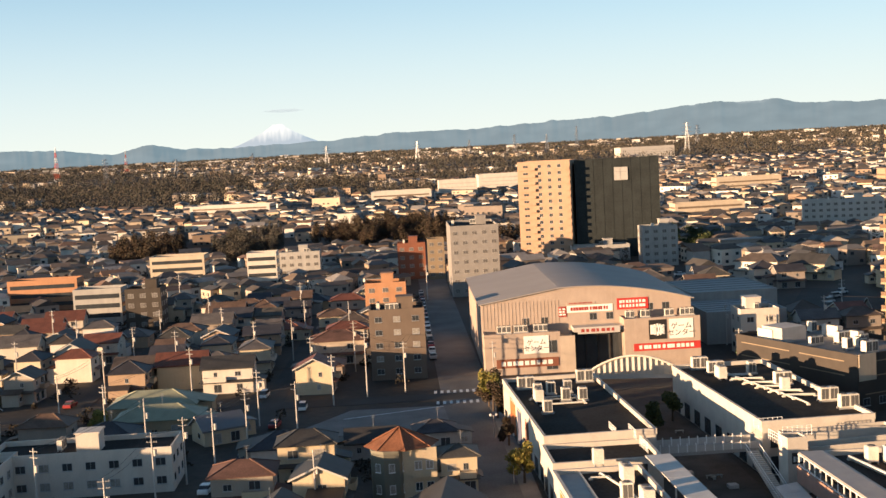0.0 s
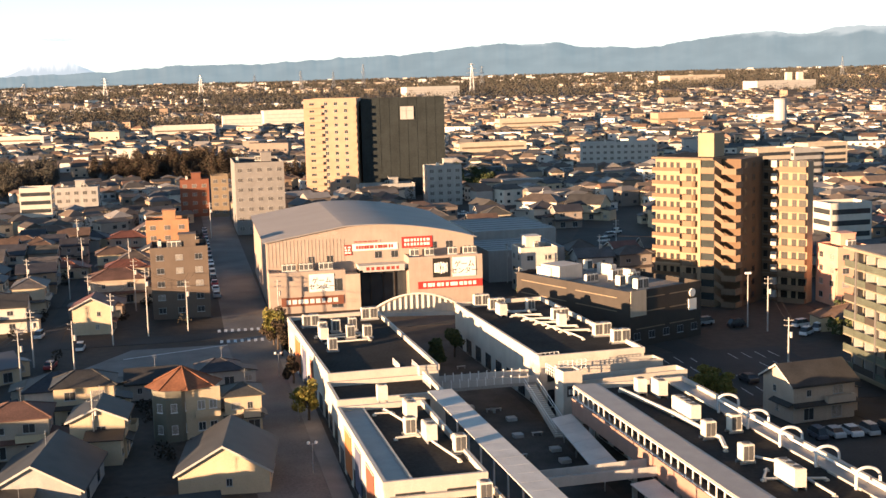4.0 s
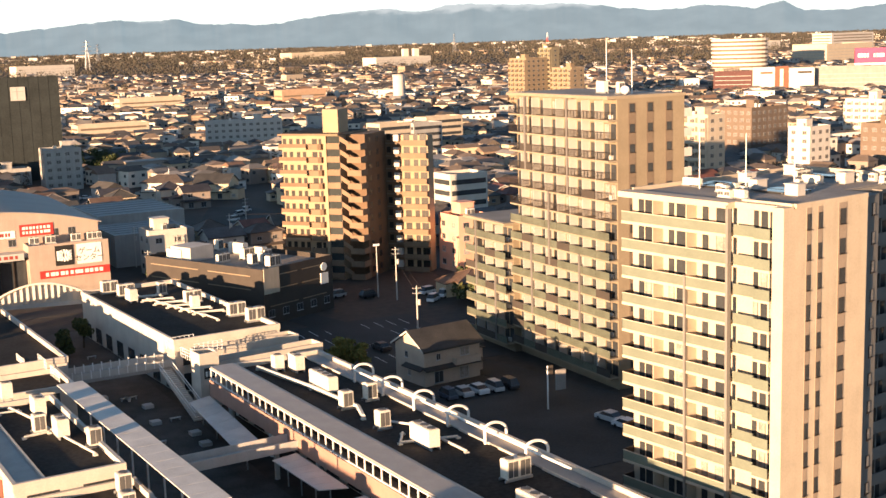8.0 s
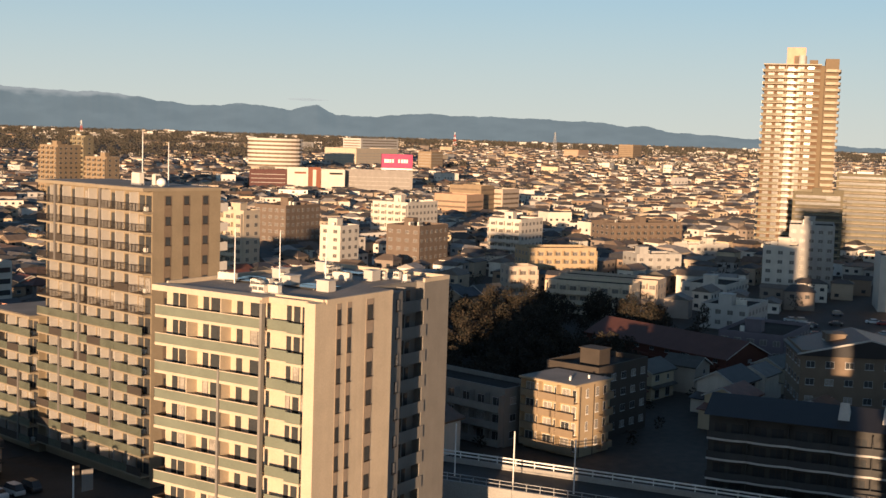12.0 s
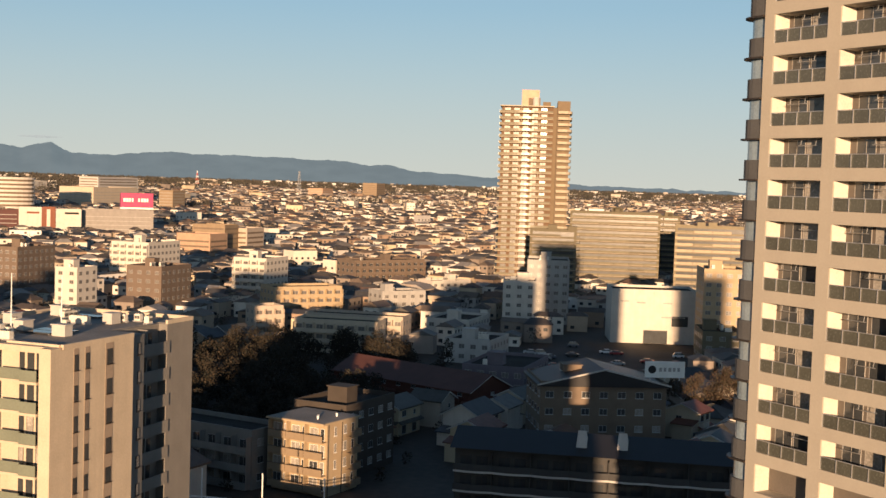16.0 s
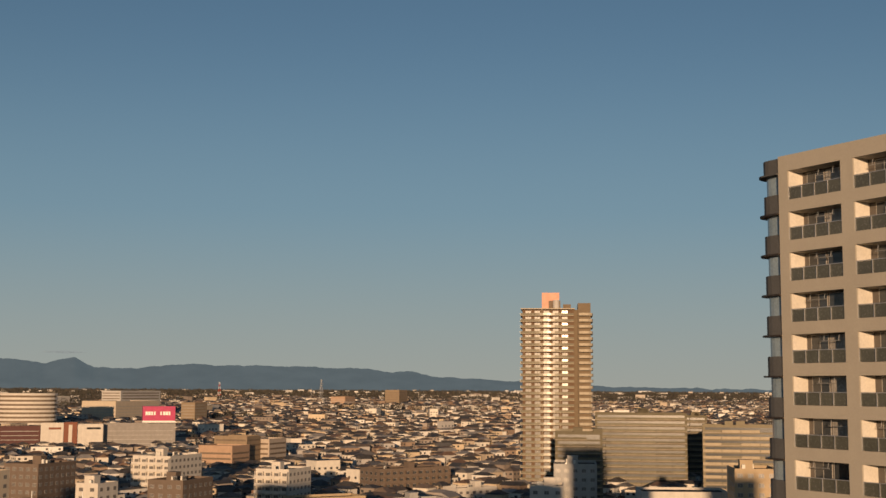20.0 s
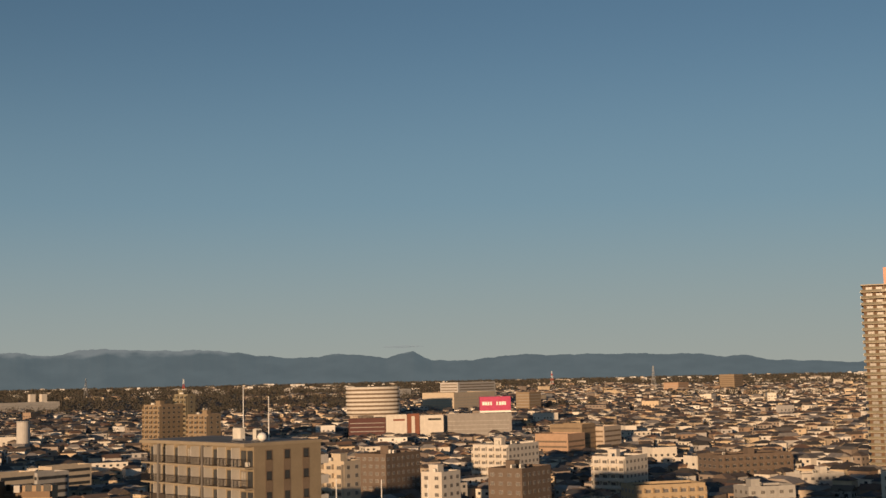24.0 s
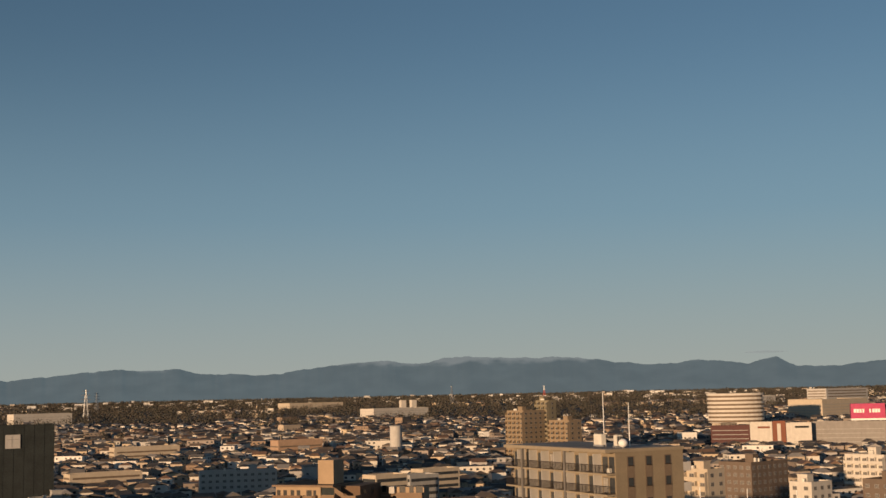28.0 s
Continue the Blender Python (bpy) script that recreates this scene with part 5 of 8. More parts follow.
sheet("road_main", strip(10.5, 60, -16, 790, 10.5), 0.06, WORN, "straight asphalt street beside the mall", "road")
sheet("road_cross", strip(-190, 250, 62, 257, 7.0), 0.064, ASPHALT, "asphalt cross street with a pedestrian crossing", "road")
sheet("road_side", strip(-36, 120, -40, 520, 4.5), 0.056, ASPHALT, "narrow asphalt lane between houses", "road")
sheet("road_lane", strip(-78, 140, -84, 520, 4.5), 0.057, ASPHALT, "narrow asphalt lane between houses", "road")
sheet("road_east", strip(68, 282, 105, 120, 7.0), 0.06, ASPHALT, "asphalt road behind the mall", "road")
sheet("road_rail", strip(112, 60, 128, 260, 7.0), 0.062, ASPHALT, "asphalt road beside the wall", "road")
sheet("pavement_mall", strip(14.2, 95, 8.8, 248, 2.6), 0.14, PAVE, "paved footway along the mall", "pavement")
sheet("lot_ground", [(-32, 224), (0.2, 224), (-1.5, 246), (-20, 246)], 0.07, PAVE, "empty concrete lot with a pale line", "lot")
sheet("car_park", [(64, 176), (100, 176), (100, 214), (66, 214)], 0.05, ASPHALT, "dark asphalt car park with bay lines", "car park")
sheet("car_park_south", [(66, 122), (98, 122), (98, 164), (67, 164)], 0.052, ASPHALT, "dark asphalt yard by the flats", "car park")
sheet("car_park_wall", [(112, 84), (136, 84), (134, 122), (114, 122)], 0.053, ASPHALT, "car park under the retaining wall", "car park")
sheet("car_park_hall", [(312, 118), (385, 118), (378, 172), (316, 172)], 0.054, ASPHALT, "large car park before the white hall", "car park")
sheet("courtyard", [(28, 95), (47, 95), (43, 236), (27, 236)], 0.08, COURT, "paved mall courtyard in shade", "courtyard")
for k in range(7):
    bm = bmesh.new()
    box(bm, -2.9 + k * 1.35, 247.6, 0.066, -2.3 + k * 1.35, 250.4, 0.074)
    solid("crossing_stripe", bm, LINE, "white stripe of the pedestrian crossing", "road marking", "crossing stripes", "structure")
    bm = bmesh.new()
    box(bm, -3.4 + k * 1.35, 258.6, 0.066, -2.8 + k * 1.35, 261.4, 0.074)
    solid("crossing_stripe", bm, LINE, "white stripe of the pedestrian crossing", "road marking", "crossing stripes", "structure")
bm = bmesh.new()
prism(bm, strip(-21, 238, -1.5, 245.5, 0.4), 0.074, 0.08)
solid("lot_line", bm, LINE, "pale line across the empty lot", "road marking", kind="structure")
for row, y in ((0, 182), (1, 190), (2, 198), (3, 206)):
    for k in range(12):
        bm = bmesh.new()
        box(bm, 68 + k * 2.6, y, 0.052, 68.12 + k * 2.6, y + 4.8, 0.058)
        solid("bay_line", bm, LINE, "white parking bay line", "road marking", "bay lines", "structure")
take(-33, 222, 2, 248), take(64, 120, 100, 216), take(110, 82, 137, 124), take(310, 116, 387, 174)


# ---- the mall: four low blocks round a courtyard ----
MW = mat("mall_white_render", (0.53, 0.49, 0.43), streak=0.5)
MGREY = mat("mall_grey_canopy", (0.33, 0.31, 0.29), rough=0.5, var=0.12)
MORANGE = mat("mall_orange_panel", (0.50, 0.17, 0.06))
MBLUE = mat("mall_blue_banner", (0.10, 0.11, 0.17))


def roof_unit(x, y, z, n, rz=0):
    aircon(pose(x, y, z, 0, 0, rz), n, "cream metal air unit on the dark flat roof")


def big_unit(x, y, z, n, rz=0):
    roof_bank("roof_machine", pose(x, y, z, 0, 0, rz), n, 1.5, 1.4, 0.3, 2.3, "large cream condenser bank on steel rails on the roof", "rooftop machines")


def mall_block(cx, cy, w, d, h, rz, label, west=True):
    m = pose(cx, cy, 0, 0, 0, rz)
    b = thing("mall_building", label, "building", m, "mall blocks")
    bm = bmesh.new()
    box(bm, -w / 2, -d / 2, 0, w / 2, d / 2, h - 0.8)
    part("wall", bm, MW, b)
    t = 0.35
    for x0, y0, x1, y1 in ((-w / 2 - 0.1, -d / 2 - 0.1, w / 2 + 0.1, -d / 2 + t), (-w / 2 - 0.1, d / 2 - t, w / 2 + 0.1, d / 2 + 0.1), (-w / 2 - 0.1, -d / 2 + t, -w / 2 + t, d / 2 - t), (w / 2 - t, -d / 2 + t, w / 2 + 0.1, d / 2 - t)):
        bm = bmesh.new()
        box(bm, x0, y0, h - 0.9, x1, y1, h)
        part("parapet", bm, MW, b)
    bm = bmesh.new()
    box(bm, -w / 2 + t, -d / 2 + t, h - 0.8, w / 2 - t, d / 2 - t, h - 0.72)
    part("roof", bm, FLATROOF, b)
    # shop fronts
    for side in ("left", "right", "front"):
        fp = face_pose(w, d, side)
        L = w if side == "front" else d
        n = int(L / 5.5)
        for k in range(n):
            for z, hh in ((0.3, 2.6), (4.3, 2.0)):
                if side == "left" and west and z > 3:
                    continue
                part("shop_window", window_mesh(3.4, hh, GLASS, 2, RAIL), None, b, m=fp @ pose((k + 0.5) * L / n, 0, z))
    return b, m


m1, mm1 = mall_block(20.2, 206, 17.0, 47, 8.2, 4.5, "low white mall block with a black flat roof and machines")
m1b, mm1b = mall_block(21.3, 176.5, 15.5, 11, 7.0, 3, "low white mall wing with a sunken roof terrace")
m2, mm2 = mall_block(20.2, 148, 11.8, 33, 7.8, 3.6, "low white mall block with grey roof walk and machines")
m2b, mm2b = mall_block(23.0, 114, 12.0, 34, 6.2, 3.6, "lower white mall wing with a dark roof terrace")
m3, mm3 = mall_block(53.0, 208.5, 17.5, 49, 8.4, 5, "low white mall block with a black roof and pipe racks")
m4, mm4 = mall_block(60.3, 125, 13.4, 86, 7.6, 4, "long low mall block with a covered roof gallery")
take(6, 70, 74, 240)
# coloured panels on the street side
for mm, w, items in ((mm1, 17.0, ((10, 6, MORANGE), (19, 4, MBLUE), (28, 3, BRICKRED))), (mm2, 11.8, ((6, 5, MORANGE), (14, 4, MBLUE), (22, 5, BRICKRED)))):
    for y, L, mt in items:
        s = thing("wall_banner", "coloured panel on the street wall of the mall", "banner", mm @ face_pose(w, 47 if w > 15 else 33, "left") @ pose(y, 0, 1.0), "mall banners")
        bm = bmesh.new()
        box(bm, 0, -0.12, 0, L, 0, 5.6)
        part("panel", bm, mt, s)
        bm = bmesh.new()
        box(bm, -0.1, -0.16, 5.6, L + 0.1, 0, 5.75)
        part("cap", bm, MW, s)
# machines on the roofs
for x, y, n, rz in ((-5, 8, 1, 0), (-2.5, 9, 1, 0), (0.5, 9.5, 1, 0), (-4.2, 2.5, 2, 90), (-1.0, 2.8, 1, 0), (1.8, 2.2, 1, 0), (-6.8, 15, 2, 0), (-5.6, -6, 1, 0), (4.5, 18, 2, 0)):
    p = mm1 @ pose(x, y, 7.48, 0, 0, rz)
    big_unit(p.translation.x, p.translation.y, 7.48, n, rz + 4.5)
for x, y, n, rz in ((20.6, 167.5, 1, 90), (23.2, 157.5, 2, 90), (24.0, 146.5, 2, 90), (25.2, 141, 1, 0), (20.5, 150, 1, 0)):
    big_unit(x, y, 7.08, n, rz + 3.6)
for x, y, n in ((25.5, 128, 1), (24.5, 122, 1), (21, 118, 2), (26, 108, 2), (20, 104, 1)):
    big_unit(x, y, 5.48, n, 3.6)
for x, y, n, rz in ((-4, 17, 2, 0), (-2.5, 11, 2, 90), (2.5, 14, 1, 0), (3.5, 3, 2, 0), (4.2, -2, 1, 90), (5.5, -12, 2, 0), (6.3, -18, 2, 0), (-5.5, 22, 2, 0)):
    p = mm3 @ pose(x, y, 7.68)
    big_unit(p.translation.x, p.translation.y, 7.68, n, rz + 5)
for x, y, n, rz in ((56.4, 162, 1, 90), (58.7, 160, 2, 90), (58.4, 147, 4, 90), (56.0, 139.5, 1, 0), (60.1, 141.3, 1, 0), (56.5, 129.5, 1, 0), (59.6, 120, 3, 90), (60.5, 106.4, 2, 0), (59, 95, 3, 90)):
    big_unit(x, y, 6.88, n, rz + 4)


def pipe_run(mm, pts, z, r=0.16):
    bm = bmesh.new()
    for a, b in zip(pts, pts[1:]):
        tube(bm, (a[0], a[1], r + 0.12), (b[0], b[1], r + 0.12), r, n=6)
    for p in pts:
        box(bm, p[0] - 0.25, p[1] - 0.25, 0, p[0] + 0.25, p[1] + 0.25, 0.2)
    solid("duct_run", bm, UNIT, "pale insulated pipe run lying on the flat roof", "pipe", "roof ducts", m=mm @ pose(0, 0, z))


for k in range(6):
    pipe_run(mm3, [(-3 + k * 0.9, 14 - k * 4), (2.5 + k * 0.8, 13 - k * 4)], 7.68, 0.22)
    pipe_run(mm3, [(-1 + k * 0.7, 16 - k * 4.6), (-0.5 + k * 0.7, 10 - k * 4.6)], 7.68, 0.15)
pipe_run(mm1, [(-5, 0.5), (2.5, 0.5), (2.5, 5)], 7.48), pipe_run(mm1, [(-6, 6), (2, 6.5)], 7.48), pipe_run(mm1, [(-4.5, 4.2), (3, 4.2)], 7.48)
pipe_run(mm2, [(0.2, 15), (1.6, 8), (2.4, 2), (4.4, -10)], 7.08), pipe_run(mm2, [(-1.5, 13), (1, 13)], 7.08), pipe_run(mm2, [(-1, 1), (2, 1.5)], 7.08)
pipe_run(mm4, [(-4.2, 40), (-2.4, 26), (-1.6, 14), (-3, 10)], 6.88, 0.3), pipe_run(mm4, [(-2, 8), (0.5, 4), (0.5, -8)], 6.88), pipe_run(mm4, [(-2, 2), (-4, -1), (2.5, -3)], 6.88)
# low grey walk and white kerb along the street edge of one roof
bm = bmesh.new()
box(bm, -5.4, -16, 7.1, -2.6, 16, 7.25)
solid("roof_walk", bm, MGREY, "grey roof walk strip along the parapet", "roof walk", m=mm2)
bm = bmesh.new()
box(bm, -2.6, -16, 7.08, -2.35, 16, 7.5)
solid("roof_kerb", bm, MW, "white kerb along the roof walk", "kerb", m=mm2)


def canopy_walk():
    """The covered walk beside the second block: grey panels on posts with a slatted fence."""
    b = thing("covered_walk", "pale grey panelled walkway roof beside the mall block", "canopy", pose(30.4, 137.2, 0, 0, 0, 4.2))
    for k in range(18):
        part("roof_panel", cached(("walk_panel",), lambda bm: box(bm, -1.75, 0, 7.9, 1.75, 2.96, 8.02), [PALEP]), None, b, m=pose(0, 28.5 - k * 3.0, 0.0))
        if k % 2 == 0:
            part("post", cached(("walk_post",), lambda bm: box(bm, -0.1, 0, 0, 0.1, 0.2, 7.9), [WHITEMETAL]), None, b, m=pose(1.7, 28.5 - k * 3.0, 0))


PALEP = mat("pale_walk_panel", (0.60, 0.58, 0.54), rough=0.6)
canopy_walk()


def gallery():
    """The roofed gallery with a white balustrade on the courtyard edge of the long block."""
    b = thing("covered_gallery", "long grey-roofed gallery with a white framed balustrade", "gallery", mm4 @ pose(-10.1, 43, 0))
    bm = bmesh.new()
    box(bm, 0, -86, 7.5, 3.3, 0, 7.72)
    part("roof", bm, MGREY, b)
    bm = bmesh.new()
    box(bm, -0.2, -86, 4.0, 3.3, 0, 4.3)
    part("deck", bm, CONC, b)
    bm = bmesh.new()
    box(bm, -0.3, -86, 3.5, -0.2, 0, 5.85)
    part("fascia", bm, PINKBRICK, b, "pinkish tiled parapet wall under the balustrade")
    for z in (5.86, 7.36):
        bm = bmesh.new()
        box(bm, -0.15, -86, z, 0.05, 0, z + 0.12)
        part("rail", bm, WHITEMETAL, b)
    bm = bmesh.new()
    box(bm, 3.2, -86, 4.3, 3.3, 0, 7.45)
    part("back_wall", bm, DKTAN, b, "dark brown-grey panel along the back of the gallery")
    for k in range(43):
        part("post", cached(("gallery_post",), lambda bm: box(bm, -0.1, -0.06, 5.9, 0.04, 0.06, 7.5), [WHITEMETAL]), None, b, m=pose(0, -k * 1.95 - 0.2, 0))
    for k in range(6):
        part("column", cached(("gallery_column",), lambda bm: tube(bm, (0.5, 0, 0), (0.5, 0, 4.0), 0.4, n=12), [WHITEMETAL]), None, b, m=pose(0, -k * 14 - 6, 0))


PINKBRICK = mat("pinkish_wall_tile", (0.34, 0.21, 0.165), streak=0.5)
gallery()


def footbridge():
    b = thing("footbridge", "grey-white footbridge across the mall courtyard", "bridge", pose(29, 183.5, 0, 0, 0, 3))
    bm = bmesh.new()
    box(bm, 0, -2.2, 4.2, 16.5, 2.2, 4.7)
    part("deck", bm, CONC, b)
    for y in (-2.2, 2.05):
        bm = bmesh.new()
        box(bm, 0, y, 4.7, 16.5, y + 0.12, 5.7)
        part("parapet", bm, PALE, b)
        for k in range(12):
            part("baluster", cached(("baluster",), lambda bm: box(bm, 0, -0.05, 4.7, 0.12, 0.17, 6.0), [WHITEMETAL]), None, b, m=pose(k * 1.35 + 0.2, y, 0))
    # stairs down into the court
    bm = bmesh.new()
    prof = [(-3.4, 4.3), (-3.4, 4.7)] + [c for k in range(26) for c in ((-3.4 - k * 0.52, 4.7 - (k + 1) * 0.17), (-3.4 - (k + 1) * 0.52, 4.7 - (k + 1) * 0.17))] + [(-3.4 - 26 * 0.52, 0.05)]
    lo, hi = [[bm.verts.new((x + 0.03 * (-3.4 - y), y, z)) for y, z in prof] for x in (14.2, 16.0)]
    bm.faces.new(lo), bm.faces.new(hi[::-1])
    for i in range(len(prof)):
        j = (i + 1) % len(prof)
        bm.faces.new((lo[i], hi[i], hi[j], lo[j]))
    part("stair", bm, MW, b)
    for x in (14.1, 16.1):
        bm = bmesh.new()
        tube(bm, (x, -3.4, 5.7), (x + 0.8, -16.9, 1.3), 0.07, n=6)
        tube(bm, (x, -3.4, 5.1), (x + 0.8, -16.9, 0.7), 0.05, n=6)
        part("handrail", bm, WHITEMETAL, b)


footbridge()


def sloped_canopies():
    """Pale sheet roofs over the courtyard path, and the low second bridge."""
    for (ax, ay), (bx, by), (cx, cy), (dx, dy) in (((43.4, 165.6), (46.9, 167.3), (46.3, 143), (42.6, 141)), ((45.2, 136), (48.6, 137), (49.4, 122.5), (46.2, 123.6)), ((47.0, 119), (50.0, 119.5), (50.8, 104), (47.6, 104))):
        b = thing("courtyard_canopy", "pale metal canopy roof over the courtyard path", "canopy", None, "courtyard canopies")
        for q in range(6):
            u, v = q / 6, (q + 0.985) / 6
            lf = lambda t, s: (ax + (dx - ax) * t, ay + (dy - ay) * t) if s else (bx + (cx - bx) * t, by + (cy - by) * t)
            bm = bmesh.new()
            prism(bm, [lf(v, 1), lf(v, 0), lf(u, 0), lf(u, 1)], 3.4, 3.5)
            part("roof_sheet", bm, PALEP, b)
        for k in range(4):
            t = 0.06 + k * 0.29
            part("post", cached(("canopy_post",), lambda bm: tube(bm, (0, 0, 0), (0, 0, 3.4), 0.09, n=8), [STEEL]), None, b, m=pose((ax + bx) / 2 + ((dx + cx) - (ax + bx)) / 2 * t, (ay + by) / 2 + ((dy + cy) - (ay + by)) / 2 * t, 0))
    br = thing("court_bridge", "second pale footbridge low across the courtyard", "bridge", pose(33, 137.6, 0, 0, 0, 5))
    for nm, y0, z0, y1, z1, mt in (("deck", -1.6, 3.7, 1.6, 4.0, PALE), ("parapet", -1.62, 4.0, -1.5, 4.9, PALE), ("parapet", 1.5, 4.0, 1.62, 4.9, PALE)):
        bm = bmesh.new()
        box(bm, 0, y0, z0, 17, y1, z1)
        part(nm, bm, mt, br)
    for x in (3.0, 13.5):
        bm = bmesh.new()
        box(bm, x, -0.25, 0, x + 0.5, 0.25, 3.7)
        part("pier", bm, PALE, br)
    # planters and seats of the shaded court
    r = random.Random(12)
    for k in range(16):
        x, y = r.uniform(35, 43), r.uniform(122, 215)
        bm = bmesh.new()
        if k % 2:
            box(bm, -0.7, -0.7, 0, 0.7, 0.7, 0.5)
            solid("planter_box", bm, PALE, "square pale planter box in the courtyard", "planter", "courtyard planters", m=pose(x, y, 0.08, 0, 0, 5))
        else:
            box(bm, -0.8, -0.25, 0.4, 0.8, 0.25, 0.47)
            box(bm, -0.7, -0.2, 0, -0.6, 0.2, 0.4), box(bm, 0.6, -0.2, 0, 0.7, 0.2, 0.4)
            solid("bench", bm, PALE, "pale backless bench in the courtyard", "bench", "courtyard benches", m=pose(x, y, 0.08, 0, 0, r.choice((5, 95))))


sloped_canopies()


def arch_screen():
    """The fan-shaped screen that spans the far end of the courtyard."""
    b = thing("arch_screen", "pale curved screen wall of upright panels spanning the courtyard", "arch", pose(26.8, 236, 0, 0, 0, -10))
    n, L = 16, 17.5
    for k in range(n):
        x = k * L / n
        hgt = 7.2 + 2.9 * math.sin(math.pi * (k + 0.5) / n) ** 0.8
        bm = bmesh.new()
        z0 = 6.6
        box(bm, x, -0.15, z0, x + L / n - 0.08, 0.15, hgt)
        part("panel", bm, MW, b)
        bm = bmesh.new()
        box(bm, x + L / n - 0.1, -0.6, z0, x + L / n, 0.2, hgt + 0.15)
        part("fin", bm, PALE, b)
    bm = bmesh.new()
    bent_tube(bm, [(k / 20 * L, -0.4, 7.2 + 3.1 * math.sin(math.pi * k / 20) ** 0.8) for k in range(21)], 0.22)
    part("top_tube", bm, MW, b)
    bm = bmesh.new()
    box(bm, 0, -0.5, 5.9, L, 0.5, 6.6)
    part("beam", bm, PALE, b)
    for x in (0.2, L - 0.6):
        bm = bmesh.new()
        box(bm, x, -0.3, 0, x + 0.5, 0.3, 5.9)
        part("column", bm, MW, b)


arch_screen()


def hoop_row():
    """White hoops that lean from a long edge tube down to the outer ledge of the long block."""
    for k in range(6):
        b = thing("roof_hoop", "white tubular hoop frame on the roof edge of the mall", "frame", mm4 @ pose(3.9, 25.8 - k * 8.1, 6.9), "roof hoops")
        bm = bmesh.new()
        tube(bm, (0, 0, 0), (0, 0, 1.75), 0.18, n=10)
        part("post", bm, WHITEMETAL, b)
        bm = bmesh.new()
        bent_tube(bm, [(1.45 * (1 - math.cos(math.pi * q / 12)), 0.0, 1.7 + 0.75 * math.sin(math.pi * q / 12) - 0.55 * (q / 12) ** 2) for q in range(13)] + [(2.9, 0, 0.16)], 0.17)
        part("hoop", bm, WHITEMETAL, b)
        bm = bmesh.new()
        tube(bm, (0, -0.1, 1.7), (0, -8.0, 1.7), 0.15, n=8)
        part("edge_tube", bm, WHITEMETAL, b)
    bm = bmesh.new()
    box(bm, 4.3, -42.5, 6.88, 6.3, 42.5, 7.05)
    solid("roof_ledge", bm, MGREY, "grey ledge along the outer roof edge of the mall", "ledge", m=mm4)
    for k in range(10):
        bm = bmesh.new()
        box(bm, 4.1, 41.5 - k * 8.4, 6.88, 4.28, 41.5 - k * 8.4 - 6.6, 7.15)
        solid("ledge_kerb", bm, MW, "white kerb piece along the roof ledge", "kerb", "ledge kerbs", m=mm4)


hoop_row()


def roof_stairs():
    """Ramps and railings between the roofs near the footbridge."""
    for cx, cy, w, d, z in ((57, 181.5, 17, 3.2, 7.2), (58.5, 176.3, 18, 3.4, 6.6), (48.2, 173.2, 3.0, 3.0, 8.6)):
        b = thing("mall_link_block", "white linking block beside the footbridge with a dark top", "building", pose(cx, cy, 0, 0, 0, 8), "mall link blocks")
        hull(b, w, d, z, MW, GREYROOF, 0.8)
        if w < 5:
            bm = bmesh.new()
            box(bm, -0.9, -d / 2 - 0.06, 4.8, 0.9, -d / 2, 6.4)
            part("sign_panel", bm, DKBROWN, b, "dark square sign panel")
            bm = bmesh.new()
            bars(bm, -0.7, 4.9, 0.7, 6.1, 3, 1, 3, -d / 2 - 0.09)
            part("lettering", bm, SIGNWHITE, b)
    for x, y, rz in ((45.5, 184.5, 8), (48.2, 178.6, 8), (46.6, 173.5, 98), (27.2, 181.5, 95), (24.5, 183.5, 95), (27.6, 173.5, 95)):
        b = thing("roof_railing", "white tube railing on the mall roof", "railing", pose(x, y, 7.0, 0, 0, rz), "roof railings")
        for k in range(7):
            part("post", cached(("railing_post",), lambda bm: tube(bm, (0, 0, 0), (0, 0, 1.5), 0.05, n=6), [WHITEMETAL]), None, b, m=pose(k * 0.75, 0, 0))
        for z in (0.6, 1.05, 1.5):
            part("rail", cached(("railing_rail",), lambda bm: tube(bm, (0, 0, 0), (4.5, 0, 0), 0.05, n=6), [WHITEMETAL]), None, b, m=pose(0, 0, z))


roof_stairs()

